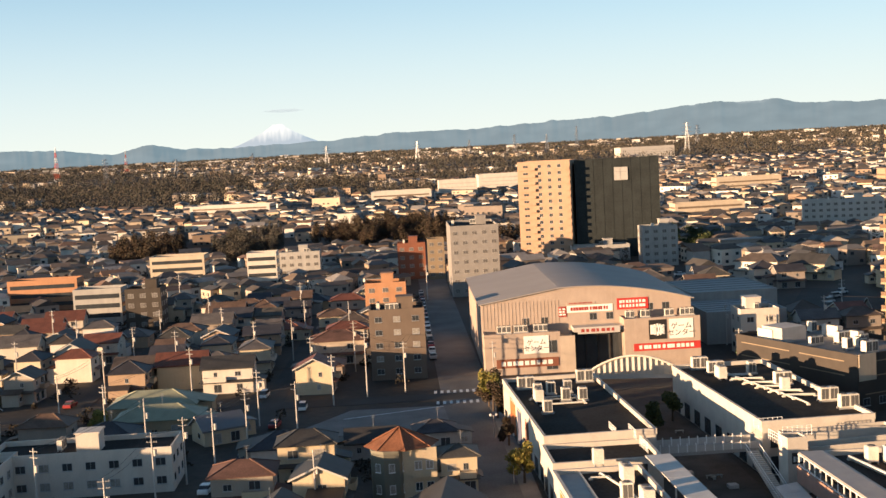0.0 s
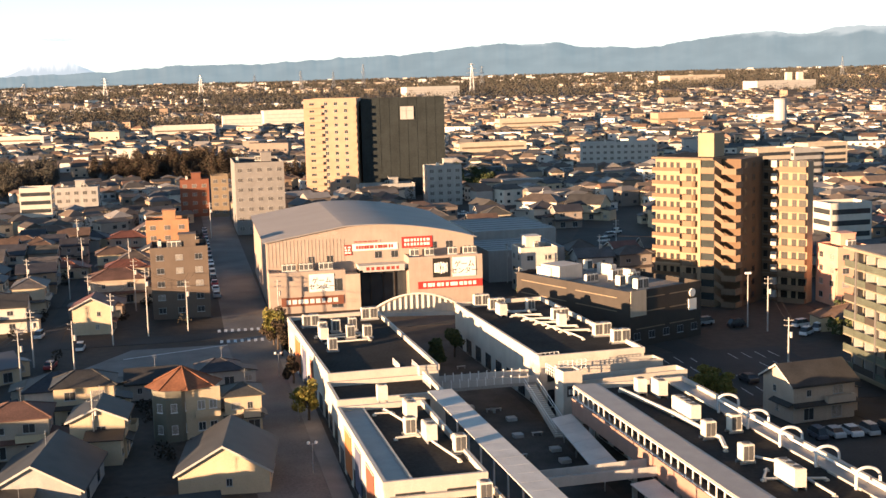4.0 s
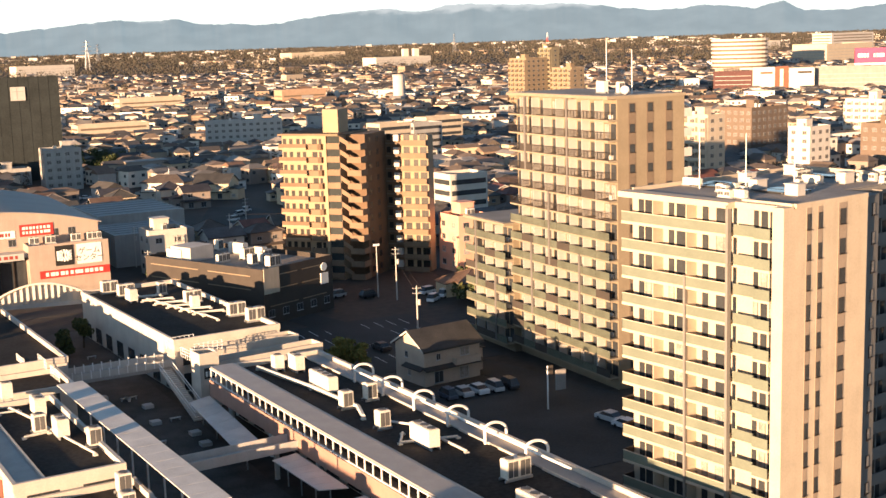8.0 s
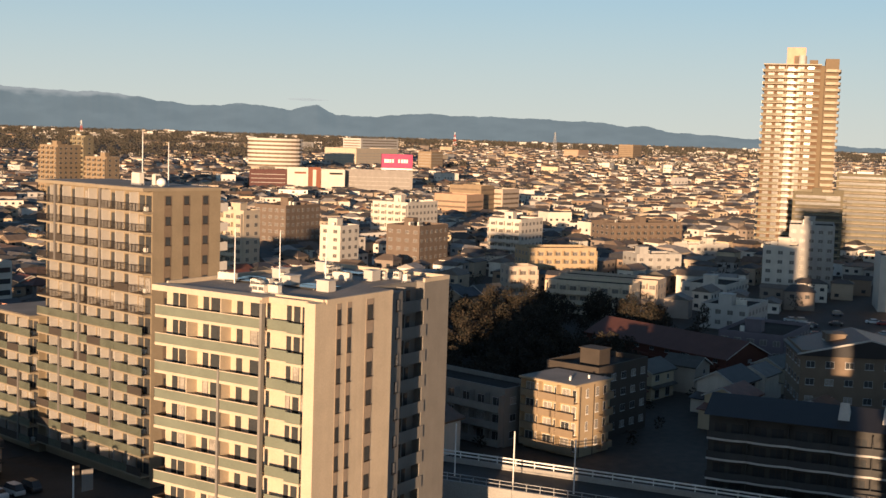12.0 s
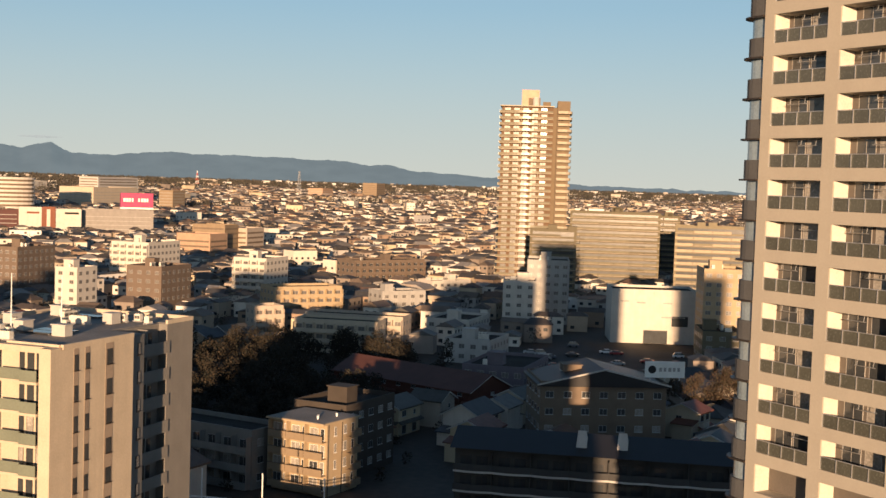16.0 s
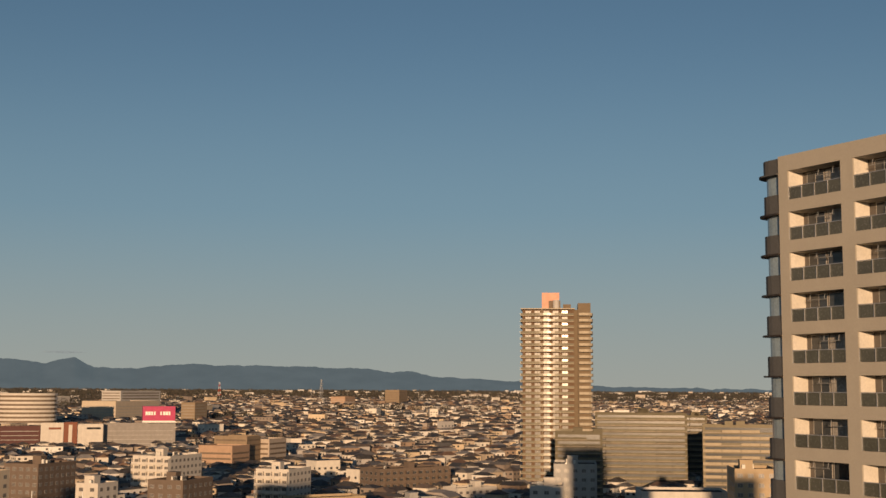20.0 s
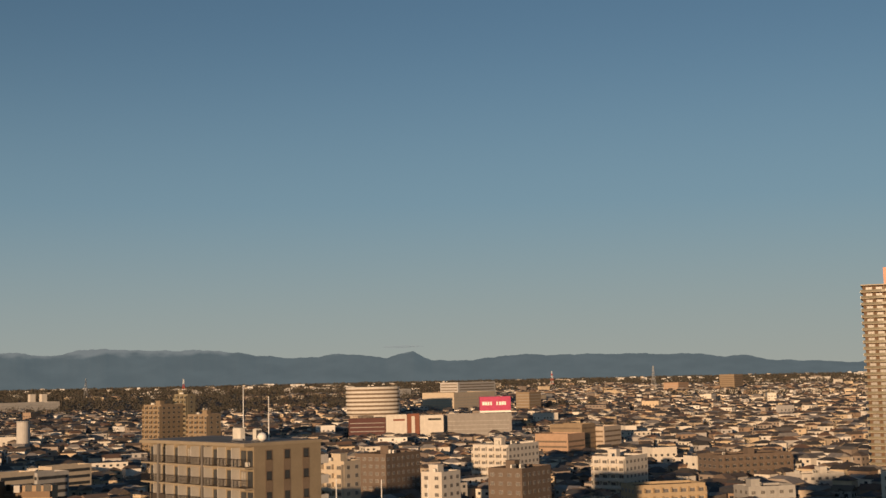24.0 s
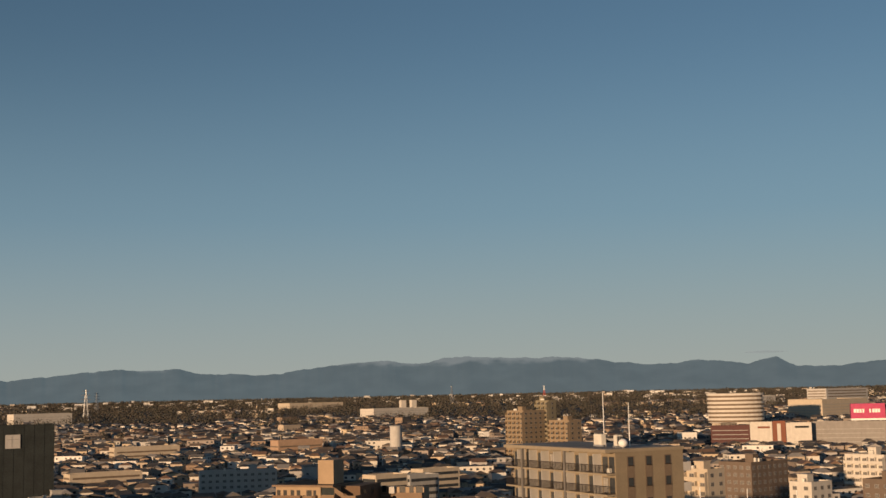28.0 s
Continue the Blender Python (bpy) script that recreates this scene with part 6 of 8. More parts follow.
# ---- larger buildings of the neighbourhood ----
BROWNT2 = mat("dun_tile_wall", (0.135, 0.118, 0.078), streak=0.4)
BROWNT3 = mat("sand_tile_wall", (0.215, 0.185, 0.125), streak=0.4)
MAUVE = mat("mauve_grey_wall", (0.16, 0.14, 0.16), streak=0.4)
TANB = mat("tan_plaster_wall", (0.40, 0.31, 0.20), streak=0.4)
OFFGREY = mat("dull_grey_office_tile", (0.25, 0.235, 0.22), streak=0.4)
LITE = [  # x, y, width, depth, floors, turn, wall, style, label
    (10.5, 440, 16.5, 32, 7, 2, OFFGREY, "windows", "pale grey office slab on the street corner"),
    (-11.3, 283, 12.5, 12, 5, 1.5, BROWN, "windows", "brown tiled block of flats with white-framed windows"),
    (-17.5, 366, 12, 10, 4, 1.5, ORANGE, "windows", "bright orange rendered block of flats"),
    (-67.6, 465, 11, 9, 5, 1.5, WHITE, "balcony", "white block of flats with balconies"),
    (-57, 496, 16, 10, 4, 1.5, GREYW, "windows", "grey block with a rounded roof edge"),
    (-108, 508, 22, 12, 4, 1.5, CREAM, "balcony", "cream block of flats with long balconies"),
    (-139, 432, 24, 9, 4, 1.5, ORANGE, "balcony", "long orange-tan block of flats"),
    (-109, 392, 15, 10, 4, 1.5, GREYW, "balcony", "grey concrete block of flats with balconies"),
    (-93, 385, 11, 10, 4, 1.5, DKBROWN, "windows", "dark brown block of flats"),
    (-12.5, 493, 11, 8, 4, 1.5, BRICKRED, "windows", "red brick office with a roof sign"),
    (-2.8, 488, 6.5, 9, 5, 1.5, TAN, "windows", "narrow tan building on the street"),
    (161, 306, 12, 9, 5, 3, WHITE, "balcony", "white and brown block of flats"),
    (132, 250, 8, 9, 4, 3, PINKW, "windows", "salmon pink and white block"),
    (121, 296, 9, 8, 3, 3, CREAM, "windows", "cream three-storey house block"),
    (197, 609, 38, 12, 5, -14, PALE, "windows", "long pale blue-grey block of flats"),
    (86, 495, 14, 10, 5, 1.5, GREYW, "windows", "dim grey concrete building with a stair head"),
    (66, 522, 24, 10, 2, 1.5, GREYW, "windows", "grey low clinic building below the towers"),
    (185, 127, 17, 11, 4, 3, DKBROWN, "windows", "dark brown flats behind the tan block"),
    (165.8, 146.2, 34, 9, 3, -90, DKGREYW, "balconyF", "long three-storey grey flats with open corridors"),
    (327, 258, 10, 9, 3, -32, BEIGE, "balconyF", "small beige block of flats with deep balconies"),
    (370, 275, 27, 13, 4, -30, TANB, "balconyF", "tan block of flats with long pale balconies"),
    (311.2, 216.3, 26, 11, 3, -70.6, CREAM, "balconyF", "long cream low-rise flats with open balconies"),
    (328, 221, 32, 11, 3, -72, BEIGE, "balconyF", "long beige low-rise flats with open balconies"),
    (370, 208, 24, 15, 2, 12, WHITE, "windows", "white two-storey clinic building"),
    (325, 176, 20, 14, 2, 12, PALE, "windows", "pale low workshop with a flat roof"),
    (286, 146, 26, 16, 2, 12, MAUVE, "windows", "mauve-grey low hall beside the car park"),
    # tan office wall takes a darker brown-grey to stand in for shade
    (230.7, 97.7, 25, 16, 4, -54, DKTAN, "windows", "tan office with a sloping roof and a roof board"),
    (412, 206, 15, 12, 5, 26, WHITE, "windows", "white rounded office building half in shade"),
    (438, 207, 24, 16, 7, 26, GREYW, "windows", "pale grey office block in shade"),
    (393, 124, 18, 13, 9, 26, TANB, "windows", "tan-brown business hotel with small windows"),
    (374, 118, 19, 12, 3, 26, BROWNT2, "windows", "low orange-brown building beside the hotel"),
    (420, 400, 27, 19, 7, 12, WHITE, "balconyW", "white block of flats with zigzag stairs"),
    (357, 333, 22, 15, 5, 12, BROWN, "windows", "brown office with ribbon windows"),
    (414, 329, 21, 15, 6, 12, WHITE, "balconyW", "white stepped block of flats"),
    (347, 399, 24, 16, 7, 12, BROWN, "windows", "brown tiled block of flats"),
    (273, 338, 9, 9, 8, 12, CREAM, "balconyW", "slim cream block of flats"),
    (313, 331, 12, 9, 6, 12, WHITE, "windows", "small white house block"),
    (505, 292, 22, 12, 2, -25, WHITE, "windows", "white low shop with a flat roof"),
    (411, 259, 19, 12, 3, -30, GREYW, "windows", "grey low workshop with a flat roof"),
    (219, 480, 16, 10, 6, 10, CREAM, "balcony", "cream building with ribbon balconies"),
    (250, 512, 16, 10, 5, 10, GREYW, "balcony", "grey block of flats with long balconies"),
    (276, 546, 22, 10, 5, 10, CREAM, "balcony", "cream low block of flats"),
]


def bands_building(cx, cy, w, d, h, rz, wall, label, z0=0.0, fh=3.0, band=None, name="apartment_building", gap=0.45, roof=GREYROOF):
    """A distant block whose storeys show as dark ribbons between pale fronts."""
    b = thing(name, label, "building", pose(cx, cy, z0, 0, 0, rz))
    hull(b, w, d, h, wall, roof)
    n = max(1, int((h - 0.8) / fh))
    for f in range(n):
        for side in visible_sides(cx, cy, rz):
            L = w if side in ("front", "back") else d
            part("window_band", cached(("band", round(L, 1), gap, (band or GLASS).name), lambda bm: box(bm, L * 0.04, -0.05, 0, L * 0.96, 0, fh * gap), [band or GLASS]), None, b, m=face_pose(w, d, side) @ pose(0, 0, f * fh + 0.9))
    return b


for x, y, w, d, fl, rz, wl, st, lb in LITE:
    if st == "balcony":  # distant ribbons
        bands_building(x, y, w, d, fl * 2.95 + 1.2, rz, wl, lb)
    else:
        midrise(x, y, w, d, fl, rz, wl, lb, "balcony" if st.startswith("balcony") else st, balcony_side="left" if st.endswith("W") else "front", fh=3.3 if "office" in lb else 2.95, penthouse=wl is not TAN and not st.endswith("F"))
    take_box(x, y, w, d, rz)


# sheet colour darkened to stand in for shade on these roofs
SLATE = mat("slate_sheet_roof", (0.022, 0.022, 0.025), rough=0.5)


def tan_flats():
    """The small lit block by the raised road: four floors of brown-fronted balconies under a flat pale roof."""
    b = thing("apartment_building", "small tan block of flats with brown-fronted balconies", "building", pose(165.2, 116.8, 0, 0, 0, 0))
    W, D, FH = 9.0, 11.2, 2.78
    top = 0.9 + 4 * FH
    bm = bmesh.new()
    box(bm, 0, 0, 0, W, D, top)
    part("wall", bm, TANB, b)
    bm = bmesh.new()
    box(bm, -1.5, -0.35, top, W + 0.3, D + 0.3, top + 0.3)
    part("eaves_slab", bm, TANB, b)
    bm = bmesh.new()
    box(bm, -1.3, -0.15, top + 0.3, W + 0.1, D + 0.1, top + 0.36)
    part("roof", bm, GREYROOF, b)
    for x, y in ((1.5, 3.0), (2.2, 3.4), (5.5, 2.0)):
        bm = bmesh.new()
        tube(bm, (x, y, top + 0.36), (x, y, top + 0.95), 0.16, 0.2, 8)
        part("vent", bm, WHITEMETAL, b)
    r = random.Random(4)
    west = pose(0, D, 0, 0, 0, -90)
    for f in range(4):
        z = 0.9 + f * FH
        for k in range(3):
            w = D / 3
            bal = part("balcony", cached(("balcony", "tan_flats"), lambda bm: (box(bm, 0.05, -1.35, -0.18, w - 0.05, 0, 0), box(bm, 0.05, -1.35, 0, w - 0.05, -1.25, 1.0)), [TAN]), None, b, m=west @ pose(k * w, 0, z))
            part("handrail", cached(("handrail", "tan_flats"), lambda bm: box(bm, 0.05, -1.36, 1.0, w - 0.05, -1.24, 1.07), [RAIL]), None, bal)
            part("screen_wall", cached(("screen", "tan_flats"), lambda bm: box(bm, -0.05, -1.2, 0, 0.05, 0, FH - 0.2), [TANB]), None, bal)
            part("window", window_mesh(1.7, 1.95, r.choice((GLASS, CURTAIN)), 1, WHITEMETAL), None, b, m=west @ pose((k + 0.3) * w, 0, z + 0.05))
            part("window", window_mesh(0.8, 1.95, r.choice((GLASS, CURTAIN)), 0, WHITEMETAL), None, b, m=west @ pose((k + 0.76) * w, 0, z + 0.05))
            if r.random() < 0.7:
                part("wall_unit", MESH[("wall_unit",)], None, bal, m=pose(r.uniform(0.4, w - 1.2), -0.5, 0.02))
        for x, ww, g in ((2.4, 0.7, CURTAIN), (5.2, 0.9, CURTAIN), (7.4, 0.7, GLASS)):
            part("window", window_mesh(ww, 1.5, g, 0, WHITEMETAL), None, b, m=pose(x, 0, z + 0.6))
        part("stair_landing", cached(("landing", "tan_flats"), lambda bm: (box(bm, 0, -1.1, -0.15, 3.0, 0, 0), box(bm, 0, -1.1, 0, 3.0, -1.02, 1.0), box(bm, 2.92, -1.02, 0, 3.0, 0, 1.0)), [TAN]), None, b, m=pose(5.6, 0, z))
    for x in (0.3, 4.2):
        bm = bmesh.new()
        tube(bm, (x, -0.12, 0), (x, -0.12, top), 0.08, n=6)
        part("downpipe", bm, DKBROWN, b)


tan_flats()
take_box(170, 122, 12, 14, 0)


def gabled_office_roof():
    b = thing("office_roof", "low dark gabled sheet roof over the tan office", "roof", pose(230.7, 97.7, 13.5, 0, 0, -54))
    bm = bmesh.new()
    prof = [(-13.2, 0.0), (13.2, 0.0), (13.2, 0.35), (0, 3.4), (-13.2, 0.35)]
    a = [bm.verts.new((x, -8.6, z)) for x, z in prof]
    c = [bm.verts.new((x, 8.6, z)) for x, z in prof]
    bm.faces.new(a), bm.faces.new(c[::-1])
    for i in range(5):
        bm.faces.new((a[i], c[i], c[(i + 1) % 5], a[(i + 1) % 5]))
    part("sheet", bm, SLATE, b)
    for s in (-1, 1):
        bm = bmesh.new()
        v = [bm.verts.new(q) for q in ((s * 13.3, -8.75, 0.15), (0, -8.75, 3.25), (0, -8.75, 3.55), (s * 13.3, -8.75, 0.45), (s * 13.3, -8.62, 0.15), (0, -8.62, 3.25), (0, -8.62, 3.55), (s * 13.3, -8.62, 0.45))]
        for q in ((0, 1, 2, 3), (4, 7, 6, 5), (0, 3, 7, 4), (3, 2, 6, 7), (0, 4, 5, 1)):
            bm.faces.new([v[i] for i in q])
        part("barge_board", bm, PALE, b)


gabled_office_roof()


def roof_board():
    b = thing("roof_board", "white board with a dark emblem standing on the office roof", "sign", pose(233.2, 84.0, 14.6, 0, 0, -54))
    bm = bmesh.new()
    box(bm, -4, -0.15, 0.6, 4, 0.15, 3.8)
    part("panel", bm, SIGNWHITE, b)
    bm = bmesh.new()
    tube(bm, (-2.6, -0.2, 2.2), (-2.6, -0.152, 2.2), 0.8, n=14)
    part("emblem", bm, INK, b)
    bm = bmesh.new()
    bars(bm, -1.2, 1.6, 3.4, 2.8, 5, 1, 4, -0.2)
    part("lettering", bm, GREYW, b)
    for x in (-3, 0, 3):
        bm = bmesh.new()
        box(bm, x - 0.1, -0.1, 0, x + 0.1, 0.1, 0.6)
        part("leg", bm, STEEL, b)


roof_board()
sheet("car_park_north", [(100, 322), (112, 318), (130, 358), (128, 392), (116, 400), (103, 366)], 0.055, ASPHALT, "dark open car park between the halls and the flats", "car park")
sheet("lot_north", [(76, 446), (112, 446), (110, 474), (78, 474)], 0.055, ASPHALT, "dark empty lot beside the netted tower", "lot")
take(99, 318, 131, 398), take(74, 442, 112, 476)


def dark_office():
    m = pose(74.5, 239, 0, 0, 0, 25)
    b = thing("office_building", "dark brown office with yellow stripes and machines on the roof", "building", m)
    hull(b, 19, 34, 10.8, DKBROWN, GREYROOF, 1.0)
    for side in ("front", "left"):
        L = 19 if side == "front" else 34
        for z in (3.4, 6.6, 9.2):
            bm = bmesh.new()
            box(bm, 1, -0.05, z, L * 0.45, 0, z + 0.18)
            part("stripe", bm, TAN, b, m=face_pose(19, 34, side) @ pose(0.6, 0, 0))
            bm = bmesh.new()
            box(bm, L * 0.55, -0.05, z, L * 0.9, 0, z + 0.18)
            part("stripe", bm, TAN, b, m=face_pose(19, 34, side))
        for k in range(5):
            part("window", window_mesh(1.6, 1.4, GLASS), None, b, m=face_pose(19, 34, side) @ pose(L * (k + 0.5) / 5, 0, 1.4))
    bm = bmesh.new()
    box(bm, 0.2, -0.15, 6.0, 4.2, 0, 10.9)
    part("sign_panel", bm, CREAM, b, "cream blank panel at the corner", m=face_pose(19, 34, "front"))
    bm = bmesh.new()
    box(bm, 15.5, -0.2, 5.4, 17.6, 0, 7.6)
    part("sign_panel", bm, SIGNWHITE, b, "small white sign panel", m=face_pose(19, 34, "front"))
    bm = bmesh.new()
    tube(bm, (16.5, -0.2, 8.8), (16.5, 0, 8.8), 0.8, n=16)
    part("emblem", bm, SIGNWHITE, b, m=face_pose(19, 34, "front"))
    bm = bmesh.new()
    box(bm, -7, 6, 9.85, -1, 12, 12.8)
    part("stair_head", bm, PALE, b)
    r = random.Random(2)
    for k in range(16):
        p = m @ pose(r.uniform(-7, 6), r.uniform(-14, 13), 9.86)
        if k < 8:
            big_unit(p.translation.x, p.translation.y, 9.86, r.randint(1, 3), 25 + 90 * r.randint(0, 1))
        else:
            roof_unit(p.translation.x, p.translation.y, 9.86, r.randint(1, 3), 25 + 90 * r.randint(0, 1))


dark_office()
take_box(74.5, 239, 22, 38, 25)


def netted_towers():
    b = thing("apartment_tower", "cream tower of flats with small balconies", "building", pose(46.5, 537, 0, 0, 0, -14))
    hull(b, 22.5, 17, 43.2, PEACH, GREYROOF)
    for f in range(14):
        z = 0.8 + f * 2.98
        for k in range(3):
            part("window", window_mesh(1.5, 1.4, GLASS), None, b, m=face_pose(22.5, 17, "front") @ pose(9.5 + k * 4.2, 0, z + 0.8))
        part("balcony", cached(("balcony", "far_left"), lambda bm: (box(bm, 0, -1.1, -0.15, 7.5, 0, 0), box(bm, 0, -1.1, 0, 7.5, -1, 1.05)), [PEACH]), None, b, m=face_pose(22.5, 17, "front") @ pose(0.2, 0, z))
        part("balcony", cached(("balcony", "far_right"), lambda bm: (box(bm, 0, -1.1, -0.15, 2.4, 0, 0), box(bm, 0, -1.1, 0, 2.4, -1, 1.05)), [PEACH]), None, b, m=face_pose(22.5, 17, "front") @ pose(20, 0, z))
        part("window", window_mesh(2.2, 1.9, GLASS), None, b, m=face_pose(22.5, 17, "front") @ pose(3.5, 0, z + 0.1))
    b = thing("apartment_tower", "tower wrapped in black scaffold netting with a white square", "building", pose(75.5, 541, 0, 0, 0, 1))
    bm = bmesh.new()
    box(bm, -17, -10, 0, 17, 12, 42.0)
    part("wall", bm, DKBROWN, b)
    for k in range(9):
        for f in range(6):
            bm = bmesh.new()
            w, hh = 36 / 9, 43 / 6
            box(bm, -18 + k * w, -11 - 0.012 * ((k + f) % 2), f * hh, -18 + (k + 1) * w + 0.02, -10.8, (f + 1) * hh)
            part("net_sheet", bm, NET, b)
    for f in range(6):
        bm = bmesh.new()
        box(bm, 17.9, -10.8, f * 43 / 6, 18.1, 12.5, (f + 1) * 43 / 6)
        part("net_sheet", bm, NET, b)
    for k in range(10):
        bm = bmesh.new()
        tube(bm, (-18 + k * 4, -11.06, 0), (-18 + k * 4, -11.06, 44), 0.05, n=5)
        part("scaffold_pole", bm, NET, b)
    bm = bmesh.new()
    box(bm, -1.2, -11.4, 33.5, 4.6, -11.25, 39)
    part("banner", bm, PALE, b, "white square banner on the netting")
    bm = bmesh.new()
    box(bm, 1.2, -11.44, 34.0, 1.5, -11.4, 38.5)
    box(bm, -0.6, -11.44, 37.0, 4.0, -11.4, 37.25)
    part("banner_mark", bm, MGREY, b)


PEACH = mat("peach_tile_wall", (0.40, 0.275, 0.19), streak=0.3)
netted_towers()
take_box(62, 540, 66, 36, 0)


def white_hall():
    b = thing("hall_building", "plain white windowless hall with a dark entrance", "building", pose(409, 153.5, 0, 0, 0, -62))
    hull(b, 29, 20, 18.4, WHITE)
    fp = face_pose(29, 20, "front")
    bm = bmesh.new()
    box(bm, 11, -1.5, 0.2, 19, 0, 4.6)
    part("entrance", bm, GLASS, b, m=fp)
    for x, z, w in ((3, 14, 3), (8.5, 13.6, 3), (17.5, 13.6, 3), (17, 8.8, 8)):
        bm = bmesh.new()
        box(bm, x, -0.06, z, x + w, 0, z + 0.5)
        part("louvre", bm, GREYW, b, m=fp)
    bm = bmesh.new()
    box(bm, 20.5, -0.06, 6, 26, 0, 9.5)
    part("window", bm, GLASS, b, m=fp)


white_hall()
take_box(409, 153.5, 33, 24, -62)


# grey render taken down near black to stand in for the shade
DARKW = mat("shade_dark_render", (0.055, 0.055, 0.055), streak=0.5)


def dark_flats():
    """The long low block of flats in the shade with railed balconies."""
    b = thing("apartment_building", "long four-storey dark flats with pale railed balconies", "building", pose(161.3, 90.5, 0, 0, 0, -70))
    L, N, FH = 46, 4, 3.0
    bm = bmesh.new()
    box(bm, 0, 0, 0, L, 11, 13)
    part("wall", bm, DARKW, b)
    bm = bmesh.new()
    v = [bm.verts.new(c) for c in ((-0.5, -1.9, 12.9), (L + 0.5, -1.9, 12.9), (L + 0.5, 11.8, 12.9), (-0.5, 11.8, 12.9), (-0.5, 5, 15.0), (L + 0.5, 5, 15.0))]
    for f in ((0, 1, 5, 4), (2, 3, 4, 5), (0, 4, 3), (1, 2, 5), (0, 3, 2, 1)):
        bm.faces.new([v[i] for i in f])
    part("roof", bm, SLATE, b)
    r = random.Random(1)
    for f in range(N):
        for k in range(8):
            w = L / 8

            def mk(bm):
                edge = [(w * q / 8, -1.5 - 0.35 * math.sin(math.pi * q / 8)) for q in range(9)]
                prism(bm, edge + [(w, 0), (0, 0)], -0.2, -0.02)
            bal = part("balcony", cached(("balcony", "dark_flats"), mk, [DARKW]), None, b, m=pose(k * w, 0, 0.5 + f * FH))

            def mk2(bm):
                edge = [(w * q / 8, -1.52 - 0.35 * math.sin(math.pi * q / 8)) for q in range(9)]
                prism(bm, edge + [(x, y + 0.08) for x, y in edge[::-1]], -0.24, 0.06)
            part("slab_edge", cached(("slab_edge", "dark_flats"), mk2, [PALE]), None, bal)

            def mk3(bm):
                edge = [(w * q / 8, -1.48 - 0.35 * math.sin(math.pi * q / 8)) for q in range(9)]
                prism(bm, edge + [(x, y + 0.05) for x, y in edge[::-1]], 0.06, 1.05)
            part("railing", cached(("railing", "dark_flats"), mk3, [DARKW]), None, bal)
            if k:
                part("screen_wall", cached(("screen", "dark_flats"), lambda bm: box(bm, -0.05, -1.4, 0, 0.05, 0, 2.75), [DARKW]), None, bal)
            for q in (0.3, 0.72):
                part("window", window_mesh(1.8, 1.95, GLASS, 1, RAIL), None, b, m=pose((k + q) * w, 0, 0.6 + f * FH))
    for x in (18, 24, 41):
        bm = bmesh.new()
        v = [bm.verts.new(c) for c in ((x, 0.5, 13.5), (x + 1.6, 0.5, 13.5), (x, 3.6, 14.4), (x + 1.6, 3.6, 14.4), (x + 0.2, 1.8, 16.0), (x + 1.4, 1.8, 16.0))]
        for f in ((0, 1, 5, 4), (2, 4, 5, 3), (0, 4, 2), (1, 3, 5), (0, 2, 3, 1)):
            bm.faces.new([v[i] for i in f])
        part("roof_gablet", bm, WHITE, b)


dark_flats()
take(156, 40, 186, 94)


def retaining_wall():
    b = thing("embankment", "lit concrete retaining wall with railings above a car park", "wall", pose(127.7, 122, 0, 0, 0, -72), kind="structure")
    for k in range(12):
        part("wall_panel", cached(("wall_panel",), lambda bm: box(bm, 0, 0, 0, 5.95, 0.5, 3.4), [CONC]), None, b, m=pose(k * 6, 0, 0))
    bm = bmesh.new()
    box(bm, 0, 0.5, 0, 72, 11, 3.3)
    part("fill", bm, ASPHALT, b)
    for k in range(37):
        part("rail_post", cached(("rail_post",), lambda bm: box(bm, 0, 0, 3.4, 0.08, 0.08, 4.5), [STEEL]), None, b, m=pose(k * 2, 0.2, 0))
    for z in (3.9, 4.4):
        bm = bmesh.new()
        box(bm, 0, 0.2, z, 72, 0.28, z + 0.08)
        part("rail", bm, STEEL, b)
    bm = bmesh.new()
    box(bm, 0, 9.7, 3.3, 72, 10.0, 4.1)
    part("parapet", bm, CONC, b, "grey parapet along the raised road")
    for z in (4.45, 4.95):
        bm = bmesh.new()
        box(bm, 0, 9.8, z, 72, 9.9, z + 0.2)
        part("guard_rail", bm, WHITEMETAL, b)
    for k in range(25):
        part("guard_post", cached(("guard_post",), lambda bm: box(bm, 0, 9.82, 4.1, 0.12, 9.94, 5.15), [WHITEMETAL]), None, b, m=pose(k * 2.95, 0, 0))
    for k in range(3):
        bm = bmesh.new()
        tube(bm, (8 + k * 9, 3, 3.3), (8 + k * 9, 3, 11), 0.1, n=6)
        part("mast", bm, WHITEMETAL, b)


retaining_wall()
take(118, 50, 158, 126), take(144, 92, 196, 114)

for x, y, w, d, h, lb in ((78, 352, 24, 30, 8.5, "low dark grey metal hall"), (73, 313, 20, 22, 8.0, "low grey metal hall with a flat sheet roof")):
    b = thing("hall_building", lb, "building", pose(x, y, 0, 0, 0, 3), "grey halls")
    hull(b, w, d, h, GREYW, METALROOF, 0.25)
    for k in range(6):
        bm = bmesh.new()
        box(bm, -w / 2 + 0.3, -d / 2 + 0.5 + k * d / 6, h - 0.2, w / 2 - 0.3, -d / 2 + 0.7 + k * d / 6, h - 0.08)
        part("roof_seam", bm, METALROOF, b)
    take_box(x, y, w, d, 3)
midrise(72, 288, 9, 8, 3, 3, WHITE, "white glazed three-storey showroom", fh=3.2)
take_box(72, 288, 10, 9, 3)

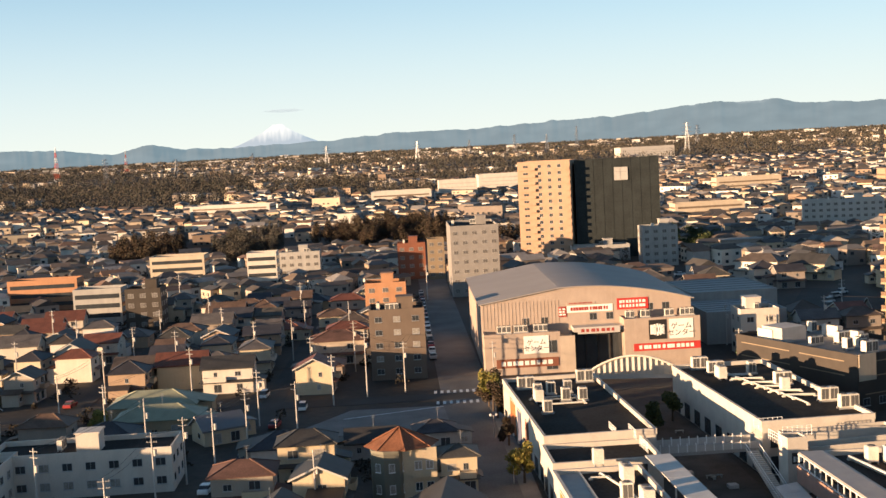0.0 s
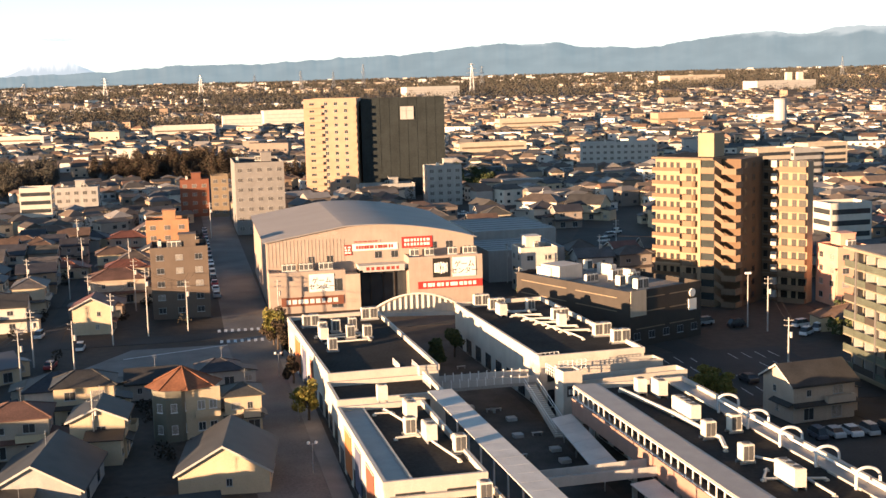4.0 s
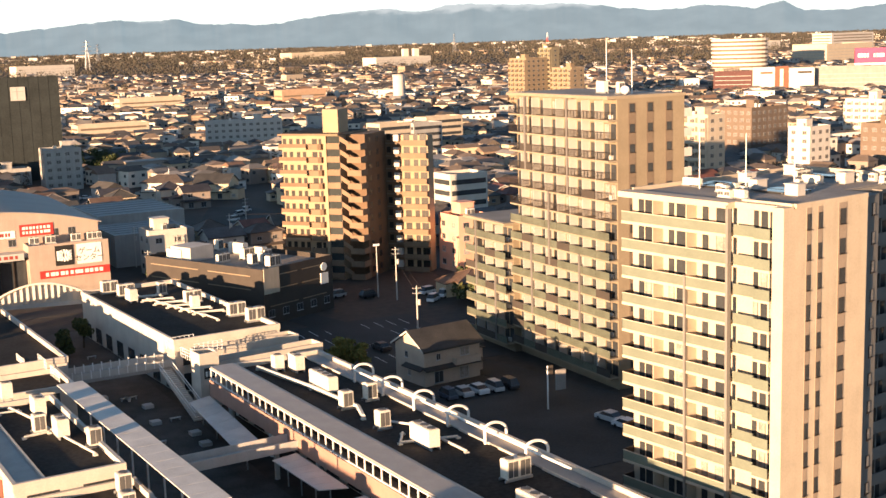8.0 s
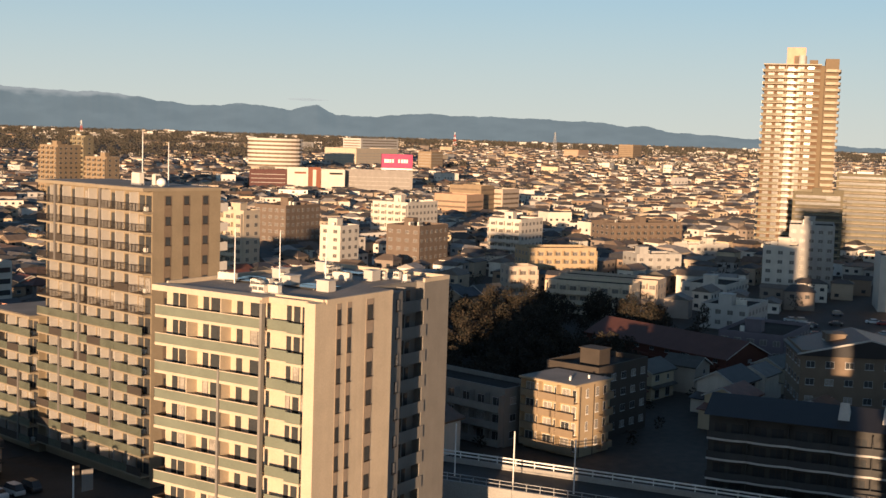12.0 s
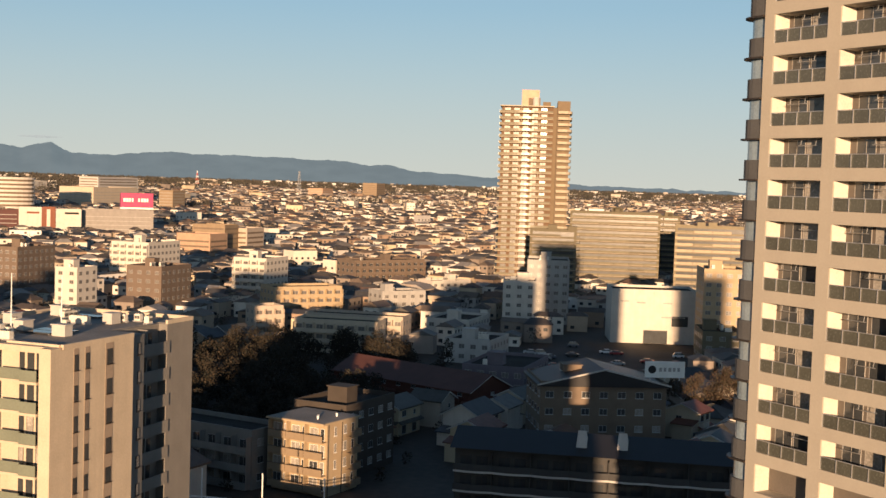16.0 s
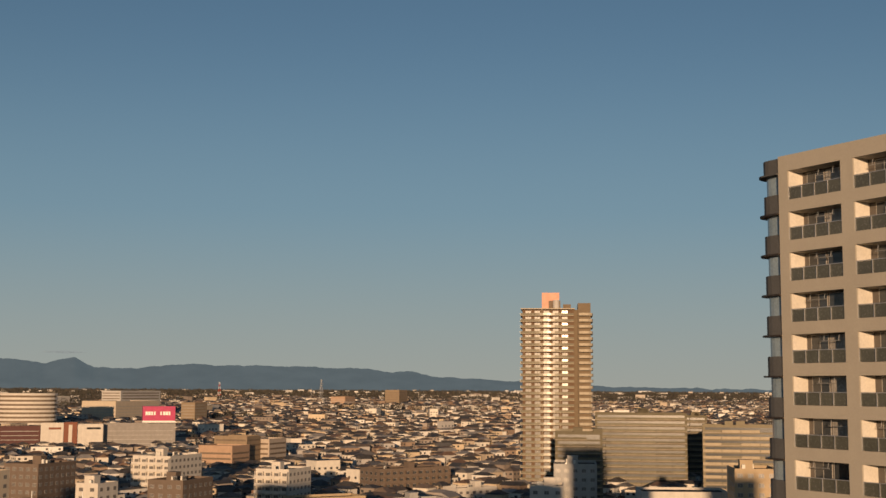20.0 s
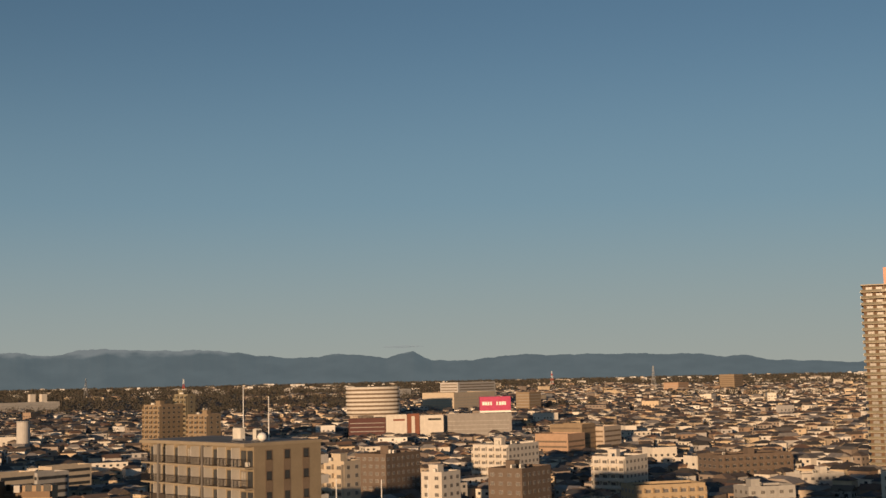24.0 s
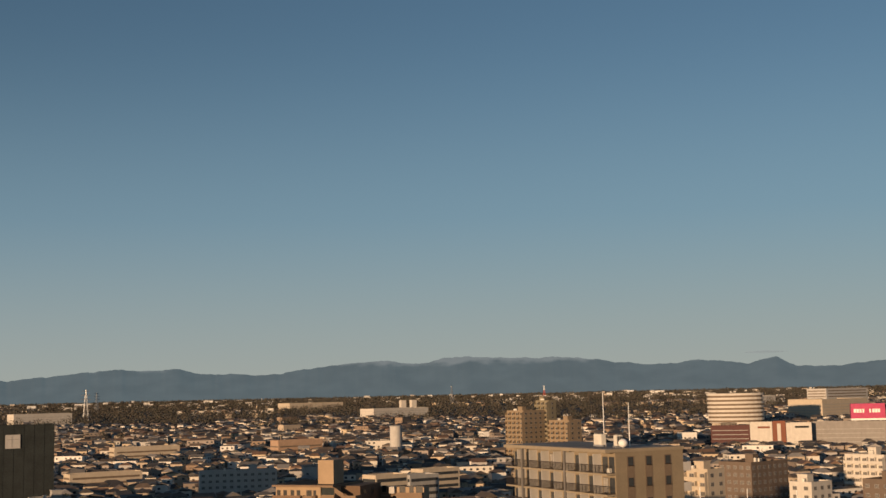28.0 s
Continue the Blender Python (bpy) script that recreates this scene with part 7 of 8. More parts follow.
# brick-red long roofed building among the trees
# brick red darkened to stand in for the shade on this building
RUST = mat("shade_dark_red_cladding", (0.085, 0.032, 0.022), streak=0.4)
RUSTROOF = mat("red_brown_sheet_roof", (0.10, 0.042, 0.03), rough=0.6, var=0.2)
b = thing("hall_building", "long red-brown building with a low gabled roof", "building", pose(259, 156, 0, 0, 0, -100))
for nm, me, mm in house_parts(44, 15, 2, "gable", 77, RUST, RUSTROOF):
    part(nm, me, None, b, m=Matrix.Diagonal((1, 1, 0.78, 1)) @ mm)
for k in range(9):
    part("window", window_mesh(1.3, 1.0, GLASS), None, b, m=face_pose(44, 15, "front") @ pose(2.6 + k * 4.8, 0, 3.3))
take_box(259, 156, 46, 20, -100)

# ---- far landmark buildings ----
SHOPGREY = mat("grey_shop_cladding", (0.27, 0.25, 0.23), streak=0.3)
MAROONW = mat("maroon_cladding", (0.095, 0.045, 0.042), streak=0.3)
FAR = [  # x, y, width, depth, height, turn, ground, wall, label
    (423, 702.4, 21.3, 16, 36, 12, TAN, "tall tan wing of an apartment complex"), (436.8, 701, 7, 12, 41, 12, BROWNT3, "stair tower of the tan apartment complex"),
    (434, 674, 11, 18, 31, 12, TAN, "stepped lower wing of the tan apartment complex"),
    (958, 981, 82, 41, 21.6, 12, CREAM, "wide cream store hall"), (1012, 1021, 79, 24, 31, 12, PALE, "pale upper parking deck of the store"),
    (657.6, 654.8, 49.7, 14, 18.4, -42, SHOPGREY, "long grey shopping centre box building"), (597.8, 709.8, 27.2, 14, 16.4, -42, MAROONW, "maroon box shop with small signs"),
    (963, 883, 24, 16, 22, 12, TAN, "wide beige store hall building"), (562, 491, 21, 22, 15, 12, PEACH, "pinkish low block of flats"), (584, 500, 17, 22, 19, 12, TAN, "tan block of flats with a flat roof"), (606, 498, 23, 20, 16.5, 12, BEIGE, "beige block of offices with ribbon windows"),
    (519, 337, 42, 16, 16, -22.5, BROWN, "brown tiled block of flats beside shops"), (842, 2170, 112, 45, 13, 8, CREAM, "wide cream factory building"),
    (1630, 1178, 40, 25, 15, 12, PEACH, "pinkish distant hall building"), (1677, 1107, 36, 24, 26, 12, TAN, "beige distant tower block"),
    (62, 1050, 60, 30, 16, 3, WHITE, "white flat factory hall"), (-30, 960, 46, 24, 11, 3, WHITE, "white flat school building"), (14, 985, 30, 18, 16, 3, WHITE, "white tall factory block"),
    (150, 700, 40, 12, 10, 5, CREAM, "cream low block of flats"), (222, 900, 48, 12, 11, 5, CREAM, "long cream school building"), (330, 880, 36, 14, 12, 5, PEACH, "pinkish block of flats"),
    (20, 640, 34, 14, 9, 3, WHITE, "white low shop with a roof sign"), (-150, 900, 60, 16, 10, -10, PALE, "pale distant block of flats"), (700, 1500, 90, 30, 14, 12, WHITE, "white distant factory hall building"),
    (290, 1750, 80, 24, 15, 12, WHITE, "white distant warehouse hall"), (1300, 1500, 100, 30, 14, 12, WHITE, "white distant warehouse hall"),
]
for x, y, w, d, h, rz, wl, lb in FAR:
    plain = any(k in lb for k in ("hall", "box", "factory", "shop"))
    if "beside shops" in lb or "apartment complex" in lb:
        midrise(x, y, w, d, int((h - 1.3) / 3), rz, wl, lb, "balcony", fh=3.0, z0=rise(math.hypot(x, y)), bay=3.8, balcony_side="left" if rz > 0 else "front", glass=GLASS)
        take_box(x, y, w, d, rz)
        continue
    bands_building(x, y, w, d, h, rz, wl, lb, z0=rise(math.hypot(x, y)), gap=0.14 if plain else 0.36, name="building", band=GREYW if plain else DKTAN)
    take_box(x, y, w, d, rz)


def gallery_slab(cx, cy, w, d, floors, rz, wall, front, bays, seed, label, steps=0):
    """A slab of flats with a long balcony on every floor, stair landings at one end and small roof boxes."""
    b = thing("apartment_building", label, "building", pose(cx, cy, rise(math.hypot(cx, cy)), 0, 0, rz), "slabs of flats by the tall tower")
    fh = 2.95
    r = random.Random(seed)
    hull(b, w, d, floors * fh + 0.8, wall)
    M = face_pose(w, d, "front")
    bw = w / bays
    for f in range(floors):
        z = f * fh + 0.4
        for k in range(bays):
            if f >= floors - steps and k >= bays - (f - floors + steps + 1):
                continue
            bal = part("balcony", cached(("gallery_slab", round(bw, 2)), lambda bm: box(bm, 0.1, -1.3, -0.22, bw - 0.1, 0, 0), [BEIGE]), None, b, m=M @ pose(k * bw, 0, z))
            fr = front if r.random() < 0.8 else wall
            part("balustrade", cached(("gallery_front", round(bw, 2), fr.name), lambda bm: box(bm, 0.1, -1.3, 0, bw - 0.1, -1.2, 1.0), [fr]), None, bal)
        part("window_band", cached(("gallery_windows", round(w, 2)), lambda bm: box(bm, 1.2, -0.05, 0, w - 1.2, 0, 2.1), [GLASS]), None, b, m=M @ pose(0, 0, z + 0.05))
        part("stair_landing", cached(("gallery_landing",), lambda bm: (box(bm, 0, 0, -0.2, 1.6, 3.2, 0), box(bm, 1.5, 0, 0, 1.6, 3.2, 1.1)), [wall]), None, b, m=pose(w / 2, -d / 2 + 0.5 + (f % 2), z))
    for q in range(max(2, bays // 2)):
        bm = bmesh.new()
        u = r.uniform(-0.42, 0.36) * w
        box(bm, u, -2, floors * fh, u + r.uniform(2.5, 4.5), 2.5, floors * fh + r.uniform(2.0, 3.4))
        part("roof_house", bm, wall, b)
    take_box(cx, cy, w, d, rz)


DUN = mat("dun_balcony_front", (0.18, 0.160, 0.108), streak=0.3)
PALEDUN = mat("light_sand_balcony_front", (0.40, 0.335, 0.235), streak=0.3)
gallery_slab(601, 247, 46, 14, 13, -66, BROWNT2, DUN, 6, 1, "wide brown-tan slab of flats with long balconies")
gallery_slab(649, 236, 13, 12, 12, -66, BROWNT2, BROWNT2, 2, 2, "dark brown block of flats set back between two slabs")
gallery_slab(514, 241, 21, 12, 11, -64, BROWNT2, BROWNT2, 3, 3, "dun block of flats at the foot of the tower", 1)
gallery_slab(572, 181, 43, 14, 12, -70, BROWNT3, PALEDUN, 5, 4, "sand-coloured slab of flats with pale balconies and a stepped top", 2)


def drum():
    b = thing("round_building", "white oval building with horizontal bands", "building", pose(764.3, 899, rise(1180), 0, 0, -42))
    pts = [(24.5 * math.cos(k * math.tau / 28), 16 * math.sin(k * math.tau / 28)) for k in range(28)]
    bm = bmesh.new()
    prism(bm, pts, 0, 33)
    part("wall", bm, DKTAN, b)
    for f in range(9):
        bm = bmesh.new()
        prism(bm, [(x * 1.04, y * 1.04) for x, y in pts], 3.7 * f + 1.7, 3.7 * f + 3.6)
        part("band", bm, WHITE, b)


drum()
take_box(764.3, 899, 54, 40, 0)


def shop_signs():
    for x, y, w, h, mt in ((606.1, 686.8, 15.1, 19.2, BRICKRED), (625.1, 669.6, 17.1, 18.4, INK)):
        b = thing("store_building", "white windowless store block", "building", pose(x, y, rise(916), 0, 0, -42), "store fronts")
        hull(b, w, 10, h, WHITE)
        bm = bmesh.new()
        box(bm, w * 0.35, -0.1, 14.8, w * 0.9, 0, 16.2)
        part("sign_panel", bm, mt, b, m=face_pose(w, 10, "front"))
    b = thing("store_tower", "brick-red fin between white store fronts", "building", pose(615.2, 678.6, rise(916), 0, 0, -42))
    hull(b, 9, 9, 19.6, BRICKRED)
    bm = bmesh.new()
    box(bm, 3.2, -0.15, 0, 5.6, 0, 18)
    part("stripe", bm, WHITE, b, "white upright stripe on the fin", m=face_pose(9, 9, "front"))
    b = thing("roof_sign", "large magenta box sign with pale bars on the store roof", "sign", pose(668.3, 646.8, rise(930) + 17.6, 0, 0, -42))
    bm = bmesh.new()
    box(bm, -11.4, -5, 2.5, 11.4, 5, 12.8)
    part("panel_box", bm, PINK, b)
    bm = bmesh.new()
    box(bm, -11.5, -5.1, 1.2, 11.5, 5.1, 2.5)
    part("skirt", bm, SIGNWHITE, b)
    for k in (0, 1):
        bm = bmesh.new()
        bars(bm, -9.6 + k * 10.4, 5.8, -1.8 + k * 10.4, 9.8, 4, 1, k, -5.2)
        part("lettering", bm, SIGNWHITE, b)
    for x in (-9, 0, 8):
        bm = bmesh.new()
        box(bm, x, -1, 0, x + 1, 1, 2)
        part("leg", bm, STEEL, b)


shop_signs()
b = thing("water_tower", "pale cylindrical concrete water tower", "tower", pose(382, 817, rise(902)))
bm = bmesh.new()
tube(bm, (0, 0, 0), (0, 0, 21.5), 4.4, n=20)
part("shaft", bm, PALE, b)
bm = bmesh.new()
tube(bm, (0, 0, 21.5), (0, 0, 22.3), 4.8, n=20)
part("rim", bm, GREYW, b)
for x, y in ((815, 1717), (830, 1712)):
    b = thing("silo", "white twin silo tower", "tower", pose(x, y, rise(1900)), "silos")
    hull(b, 8, 8, 20, WHITE)


def pylon(x, y, top, red=False):
    z0 = rise(math.hypot(x, y))
    h = top - z0
    b = thing("lattice_mast", "tall red and white lattice mast" if red else "grey lattice power pylon", "mast", pose(x, y, z0, 0, 0, (x * 7) % 90), "lattice masts")
    n = 7
    for k in range(n):
        za, zb = h * k / n, h * (k + 1) / n
        ra, rb = max(3.6 * (1 - k / n) ** 0.8, 0.5), max(3.6 * (1 - (k + 1) / n) ** 0.8, 0.45)
        bm = bmesh.new()
        ca = [(ra, ra), (-ra, ra), (-ra, -ra), (ra, -ra)]
        cb = [(rb, rb), (-rb, rb), (-rb, -rb), (rb, -rb)]
        t = 0.17
        for i in range(4):
            j = (i + 1) % 4
            tube(bm, (*ca[i], za), (*cb[i], zb), t, n=4)
            tube(bm, (*ca[i], za), (*cb[j], zb), t * 0.6, n=4)
            tube(bm, (*ca[j], za), (*cb[i], zb), t * 0.6, n=4)
            tube(bm, (*cb[i], zb), (*cb[j], zb), t * 0.6, n=4)
        part("mast_section", bm, (REDWHITE if k % 2 else WHITEMETAL) if red else STEEL, b)["kind"] = "stuff"
    if not red:
        for f, L in ((0.68, 8), (0.82, 7), (0.95, 5)):
            bm = bmesh.new()
            tube(bm, (-L, 0, h * f), (L, 0, h * f), 0.3, n=4)
            tube(bm, (-L, 0, h * f), (0, 0, h * f + 2), 0.18, n=4)
            tube(bm, (L, 0, h * f), (0, 0, h * f + 2), 0.18, n=4)
            part("cross_arm", bm, STEEL, b)


for x, y, top, red in ((-585, 1912, 80, True), (792, 1274, 58, True), (1949, 1720, 63, True), (-36, 2200, 62, False), (373, 1863, 68, False), (1680, 1259, 66, False), (-338, 2275, 56, False), (-204, 2290, 62, False),
                       (278, 2484, 77, False), (-582, 2328, 73, True), (150, 2420, 66, False), (215, 2450, 64, False), (480, 2300, 66, False), (-420, 2000, 52, False), (60, 2350, 60, False), (1100, 2100, 66, False), (-480, 1800, 58, False)):
    pylon(x, y, top, red)

# ---- houses of the near quarter ----
SPECS = [house_parts(9.0, 7.4, 2, "gable", 1), house_parts(8.0, 8.0, 2, "hip", 2), house_parts(10.5, 7.2, 2, "hip", 3), house_parts(7.4, 6.6, 2, "gable", 4),
         house_parts(11.0, 8.2, 2, "gable", 5), house_parts(8.6, 6.4, 2, "hip", 6), house_parts(9.6, 8.6, 1, "hip", 7), house_parts(6.6, 7.6, 2, "gable", 8)]
HOUSE_LABELS = ["two-storey plastered house with a gabled tile roof", "square two-storey house with a hipped tile roof", "wide two-storey house with a hipped roof", "small two-storey house with a gabled roof",
                "large two-storey house with a gabled roof", "two-storey house under a low hipped roof", "single-storey house with a hipped roof", "narrow two-storey house with a gabled roof"]

CREAMH = mat("cream_house_wall", (0.52, 0.43, 0.30), streak=0.4)
REDROOF = mat("red_brown_roof_tiles", (0.125, 0.07, 0.055), var=0.3, fine=4)
GREYTILE = mat("grey_roof_tiles", (0.048, 0.047, 0.046), var=0.3, fine=4, rough=0.55)
OLIVEROOF = mat("olive_metal_roof", (0.27, 0.28, 0.20), rough=0.5, var=0.2)


def octagon_house():
    b = thing("house", "cream house with an orange pyramid roof and a round tower bay", "house", pose(-7.4, 184.5, 0, 0, 0, 8))
    bm = bmesh.new()
    box(bm, -1.2, -3.8, 0, 4.4, 4.2, 7.6)
    part("wall", bm, CREAMH, b)
    bm = bmesh.new()
    ring = [(-2.4 + 3.0 * math.cos(k * math.tau / 8 + 0.39), -1.6 + 3.0 * math.sin(k * math.tau / 8 + 0.39)) for k in range(8)]
    prism(bm, ring, 0, 7.6)
    part("tower_bay", bm, GREYOCH, b, "grey-ochre faceted tower bay")
    bm = bmesh.new()
    eave = [bm.verts.new((x, y, 7.6)) for x, y in ((-5.9, -4.6), (4.9, -4.6), (4.9, 4.7), (-5.9, 4.7), (-6.6, 0))]
    ev = [bm.verts.new((0.2 + 5.6 * math.cos(k * math.tau / 8) * 1.02 - 0.6, 5.0 * math.sin(k * math.tau / 8), 7.6)) for k in range(8)]
    top = bm.verts.new((-0.6, 0, 10.2))
    for k in range(8):
        bm.faces.new((ev[k], ev[(k + 1) % 8], top))
    bm.faces.new(ev[::-1])
    for v in eave:
        bm.verts.remove(v)
    part("roof", bm, ORANGEROOF, b)
    for k in range(8):
        bm = bmesh.new()
        tube(bm, (0.2 + 5.6 * math.cos(k * math.tau / 8) * 1.02 - 0.6, 5.0 * math.sin(k * math.tau / 8), 7.62), (-0.6, 0, 10.25), 0.11, n=5)
        part("roof_ridge", bm, ORANGEROOF, b)
    for f in range(2):
        for k in (4, 5, 6):
            a = (k + 0.5) * math.tau / 8 + 0.39
            part("window", window_mesh(0.9, 1.3, CURTAIN, 0, WHITEMETAL), None, b, m=pose(-2.4 + 2.78 * math.cos(a), -1.6 + 2.78 * math.sin(a), 1.2 + 3.2 * f, 0, 0, math.degrees(a) + 90))
        for x in (1.6, 3.3):
            part("window", window_mesh(1.1, 1.3, (GLASS, CURTAIN)[f], 1, WHITEMETAL), None, b, m=pose(x, -3.8, 1.2 + 3.2 * f))
    bm = bmesh.new()
    box(bm, 0.6, -4.9, 3.4, 4.2, -3.8, 3.55)
    box(bm, 0.6, -4.9, 3.55, 4.2, -4.8, 4.5)
    part("balcony", bm, CREAMH, b)


GREYOCH = mat("grey_ochre_wall", (0.17, 0.16, 0.125), streak=0.3)
octagon_house()
take(-13, 178, -1, 191)
for x, y, rz, w, d, fl, rf, wm, rm, lb in (
        (-23.5, 197, 3, 9, 6.5, 2, "hip", CREAMH, GREYTILE, "cream house with a dark hipped roof"),
        (-19.3, 177.5, 88, 7.5, 7.5, 2, "gable", CREAMH, GREYTILE, "cream gabled house with two stacked windows"),
        (-31.0, 180, 3, 9, 7.0, 2, "hip", HOUSEWALL, REDROOF, "pale house with a red-brown hipped roof"),
        (-24.5, 160, 85, 15, 11.5, 1, "gable", GREYW, GREYTILE, "house with a large grey tile roof"),
        (-1.6, 161.5, 85, 14, 11.5, 1, "gable", CREAMH, GREYTILE, "house with a broad grey tile roof and cream gable"),
        (0.6, 184.5, 3, 5.4, 6, 2, "hip", CREAMH, TILEROOF, "narrow cream house with a small hipped roof"),
        (-49, 275, 2, 11, 8, 2, "gable", WHITE, GREYTILE, "white modern house with a long roof terrace"),
        (-29, 268, 88, 7, 8, 2, "gable", CREAMH, TILEROOF, "cream two-storey house with a stepped gable"),
        (-27, 305, 3, 13, 9, 2, "hip", BEIGE, REDROOF, "beige house with a brown hipped roof"),
        (-60, 250, 3, 17, 10, 1, "hip", TANB, OLIVEROOF, "low shed with a faded olive metal roof"),
        (-56, 236, 3, 16, 9, 1, "hip", TANB, OLIVEROOF, "low shed with an olive metal roof"),
        (-43, 226, 30, 8, 7, 1, "gable", CREAMH, METALROOF, "low workshop with a grey metal roof and cream gable"),
        (84.5, 170, 8, 10.5, 8, 2, "gable", BEIGE, GREYTILE, "beige house with a brown tiled roof beside the car park"),
        (-53, 157, 10, 6, 6, 1, "hip", WHITE, RED, "small house with a bright red roof"),
        (-9.5, 140.5, 5, 13, 8, 1, "gable", GREYW, GREYTILE, "low house under a long grey tile roof"),
        (-25.5, 141.5, 5, 13, 9, 1, "hip", CREAMH, TILEROOF, "low house with a wide hipped roof"),
        (112, 436, -40, 16, 9, 2, "hip", WHITE, TILEROOF, "long white house with a dark hipped roof"),
        (126, 424, -40, 13, 9, 2, "gable", CREAMH, GREYTILE, "large cream house with a gabled roof"),
        (-3, 213, 5, 7, 6, 1, "hip", GREYW, TILEROOF, "low grey house by the empty lot"),
        (-14, 209, 3, 8, 6, 1, "gable", GREYW, GREYTILE, "low dark house beside the orange-roofed house")):
    h = house(x, y, rz, house_parts(w, d, fl, rf, int(abs(x * 31 + y)), wm, rm), lb)
    take_box(x, y, w, d, rz, 1.5)

take(-72, 128, -33, 180)
sheet("yard_west", [(-66, 132), (-34, 132), (-33, 182), (-50, 182), (-66, 176)], 0.05, ASPHALT, "dark asphalt yard with parked cars among houses", "car park")

# school-like white block with an L wing
b = midrise(-59, 197, 29, 11, 2, 3, WHITE, "white two-storey institute building with roof tanks", bay=3.6)
take_box(-59, 197, 29, 11, 3)
b = midrise(-74, 183, 11, 22, 2, 3, WHITE, "white wing of the institute building", bay=3.6)
take_box(-74, 183, 11, 22, 3)

LITE_SPECS = [join_windows(sp) for sp in SPECS]
rng = random.Random(21)
placed = 0
spots = []
for (x0, x1, y0, y1) in ((-150, -12, 120, 425), (64, 205, 250, 440), (118, 300, 60, 330)):
    y = y0
    row = 0
    while y < y1:
        x = x0 + rng.uniform(0, 4)
        while x < x1:
            spots.append((x + rng.uniform(-1.2, 1.2), y + rng.uniform(-1.5, 1.5)))
            x += rng.uniform(9.8, 12.6)
        row += 1
        y += 10.5 if row % 2 else 15.0
WOOD_ZONES = [(252, 195, 58, 44), (208, 168, 42, 26)]
for x, y in spots:
    r = math.hypot(x, y)
    az = math.degrees(math.atan2(x, y))
    if r < 120 or r > 430 or az < -21.5 or not free(x, y, 4.6) or abs(x - street_x(y)) < 11 or abs(y - 254) < 8 and x < 62:
        continue
    if abs(x + 38) < 5.5 and x < 0 or abs(x + 81) < 5.5 or any(abs(x - a) < c and abs(y - b) < d for a, b, c, d in WOOD_ZONES):
        continue
    if placed > 300:
        break
    i = rng.randrange(8)
    house(x, y, rng.choice((0, 90, 180, 0)) + rng.uniform(-4, 6), (SPECS if r < 235 else LITE_SPECS)[i], HOUSE_LABELS[i])
    take(x - 4.5, y - 4.5, x + 4.5, y + 4.5)
    placed += 1


# ---- trees ----
def leaf_mesh(name, centres, radii, per, size, material, seed):
    rs = np.random.RandomState(seed)
    C = np.repeat(np.array(centres, float), per, 0)
    Rr = np.repeat(np.array(radii, float), per, 0)
    m = len(C)
    d = rs.normal(size=(m, 3))
    d /= np.linalg.norm(d, axis=1)[:, None]
    P = C + d * Rr * (rs.rand(m) ** 0.35)[:, None]
    u = rs.normal(size=(m, 3))
    u /= np.linalg.norm(u, axis=1)[:, None]
    v = np.cross(u, rs.normal(size=(m, 3)))
    v /= np.linalg.norm(v, axis=1)[:, None]
    s = size * rs.uniform(0.6, 1.3, (m, 1))
    Q = np.stack([P - u * s, P + v * s * 0.55, P + u * s, P - v * s * 0.55], 1)
    me = bpy.data.meshes.new(name)
    me.from_pydata(Q.reshape(-1, 3).tolist(), [], np.arange(m * 4).reshape(-1, 4).tolist())
    me.materials.append(material)
    return me


def tree(x, y, h, spread, material, label, seed, per=260, size=0.26):
    r = random.Random(seed)
    t = thing("tree", label, "tree", pose(x, y, 0), "street trees")
    bm = bmesh.new()
    tube(bm, (0, 0, 0), (0.1, 0.05, h * 0.45), 0.22, 0.14)
    tips = []
    for k in range(7):
        a, e = r.uniform(0, math.tau), r.uniform(0.25, 0.95)
        q = Vector((math.cos(a) * spread * r.uniform(0.3, 0.75), math.sin(a) * spread * r.uniform(0.3, 0.75), h * e))
        tube(bm, (0.1, 0.05, h * r.uniform(0.28, 0.45)), q, 0.09, 0.03, 6)
        tips.append(q)
    part("trunk", bm, BARK, t)
    part("crown", leaf_mesh("crown", [tuple(q) for q in tips] + [(0, 0, h * 0.75)], [(spread * r.uniform(0.35, 0.6), spread * r.uniform(0.35, 0.6), h * r.uniform(0.13, 0.22)) for _ in range(8)], per, size, material, seed), None, t)


for i, (x, y, h, s, mt, lb) in enumerate(((7.6, 243, 7, 2.6, BAREWOOD, "reddish-brown street tree losing its leaves"), (8.2, 238, 7.5, 2.8, YELLOWLEAF, "green and brown street tree beside the mall"),
                                          (8.7, 232, 7, 2.4, BAREWOOD, "reddish-brown street tree losing its leaves"), (10.6, 186, 5.6, 2.4, YELLOWLEAF, "yellow-green street tree by the footway"),
                                          (73, 183, 4.5, 2.8, YELLOWLEAF, "yellow-green tree at the car park"), (76, 181, 3.8, 2.4, YELLOWLEAF, "yellow-green bush at the car park"),
                                          (64, 268, 4.5, 2.2, LEAF, "dark green tree beside the road"), (9.6, 210, 4.5, 1.6, BAREWOOD, "small leafless street tree"), (-67, 233, 6, 2.2, YELLOWLEAF, "small yellowing garden tree"),
                                          (40, 222, 5, 2.2, LEAF, "dark courtyard tree in shade"), (36, 216, 4.5, 2.0, LEAF, "dark courtyard tree in shade"))):
    tree(x, y, h, s, mt, lb, i + 50)


for k, (x, y, h) in enumerate(((272, 91, 11), (277, 87, 12.5), (281, 84, 11), (268, 95, 9.5))):
    tree(x, y, h, 3.2, BAREWOOD, "tall leafless tree beside the office", 90 + k, 420, 0.2)


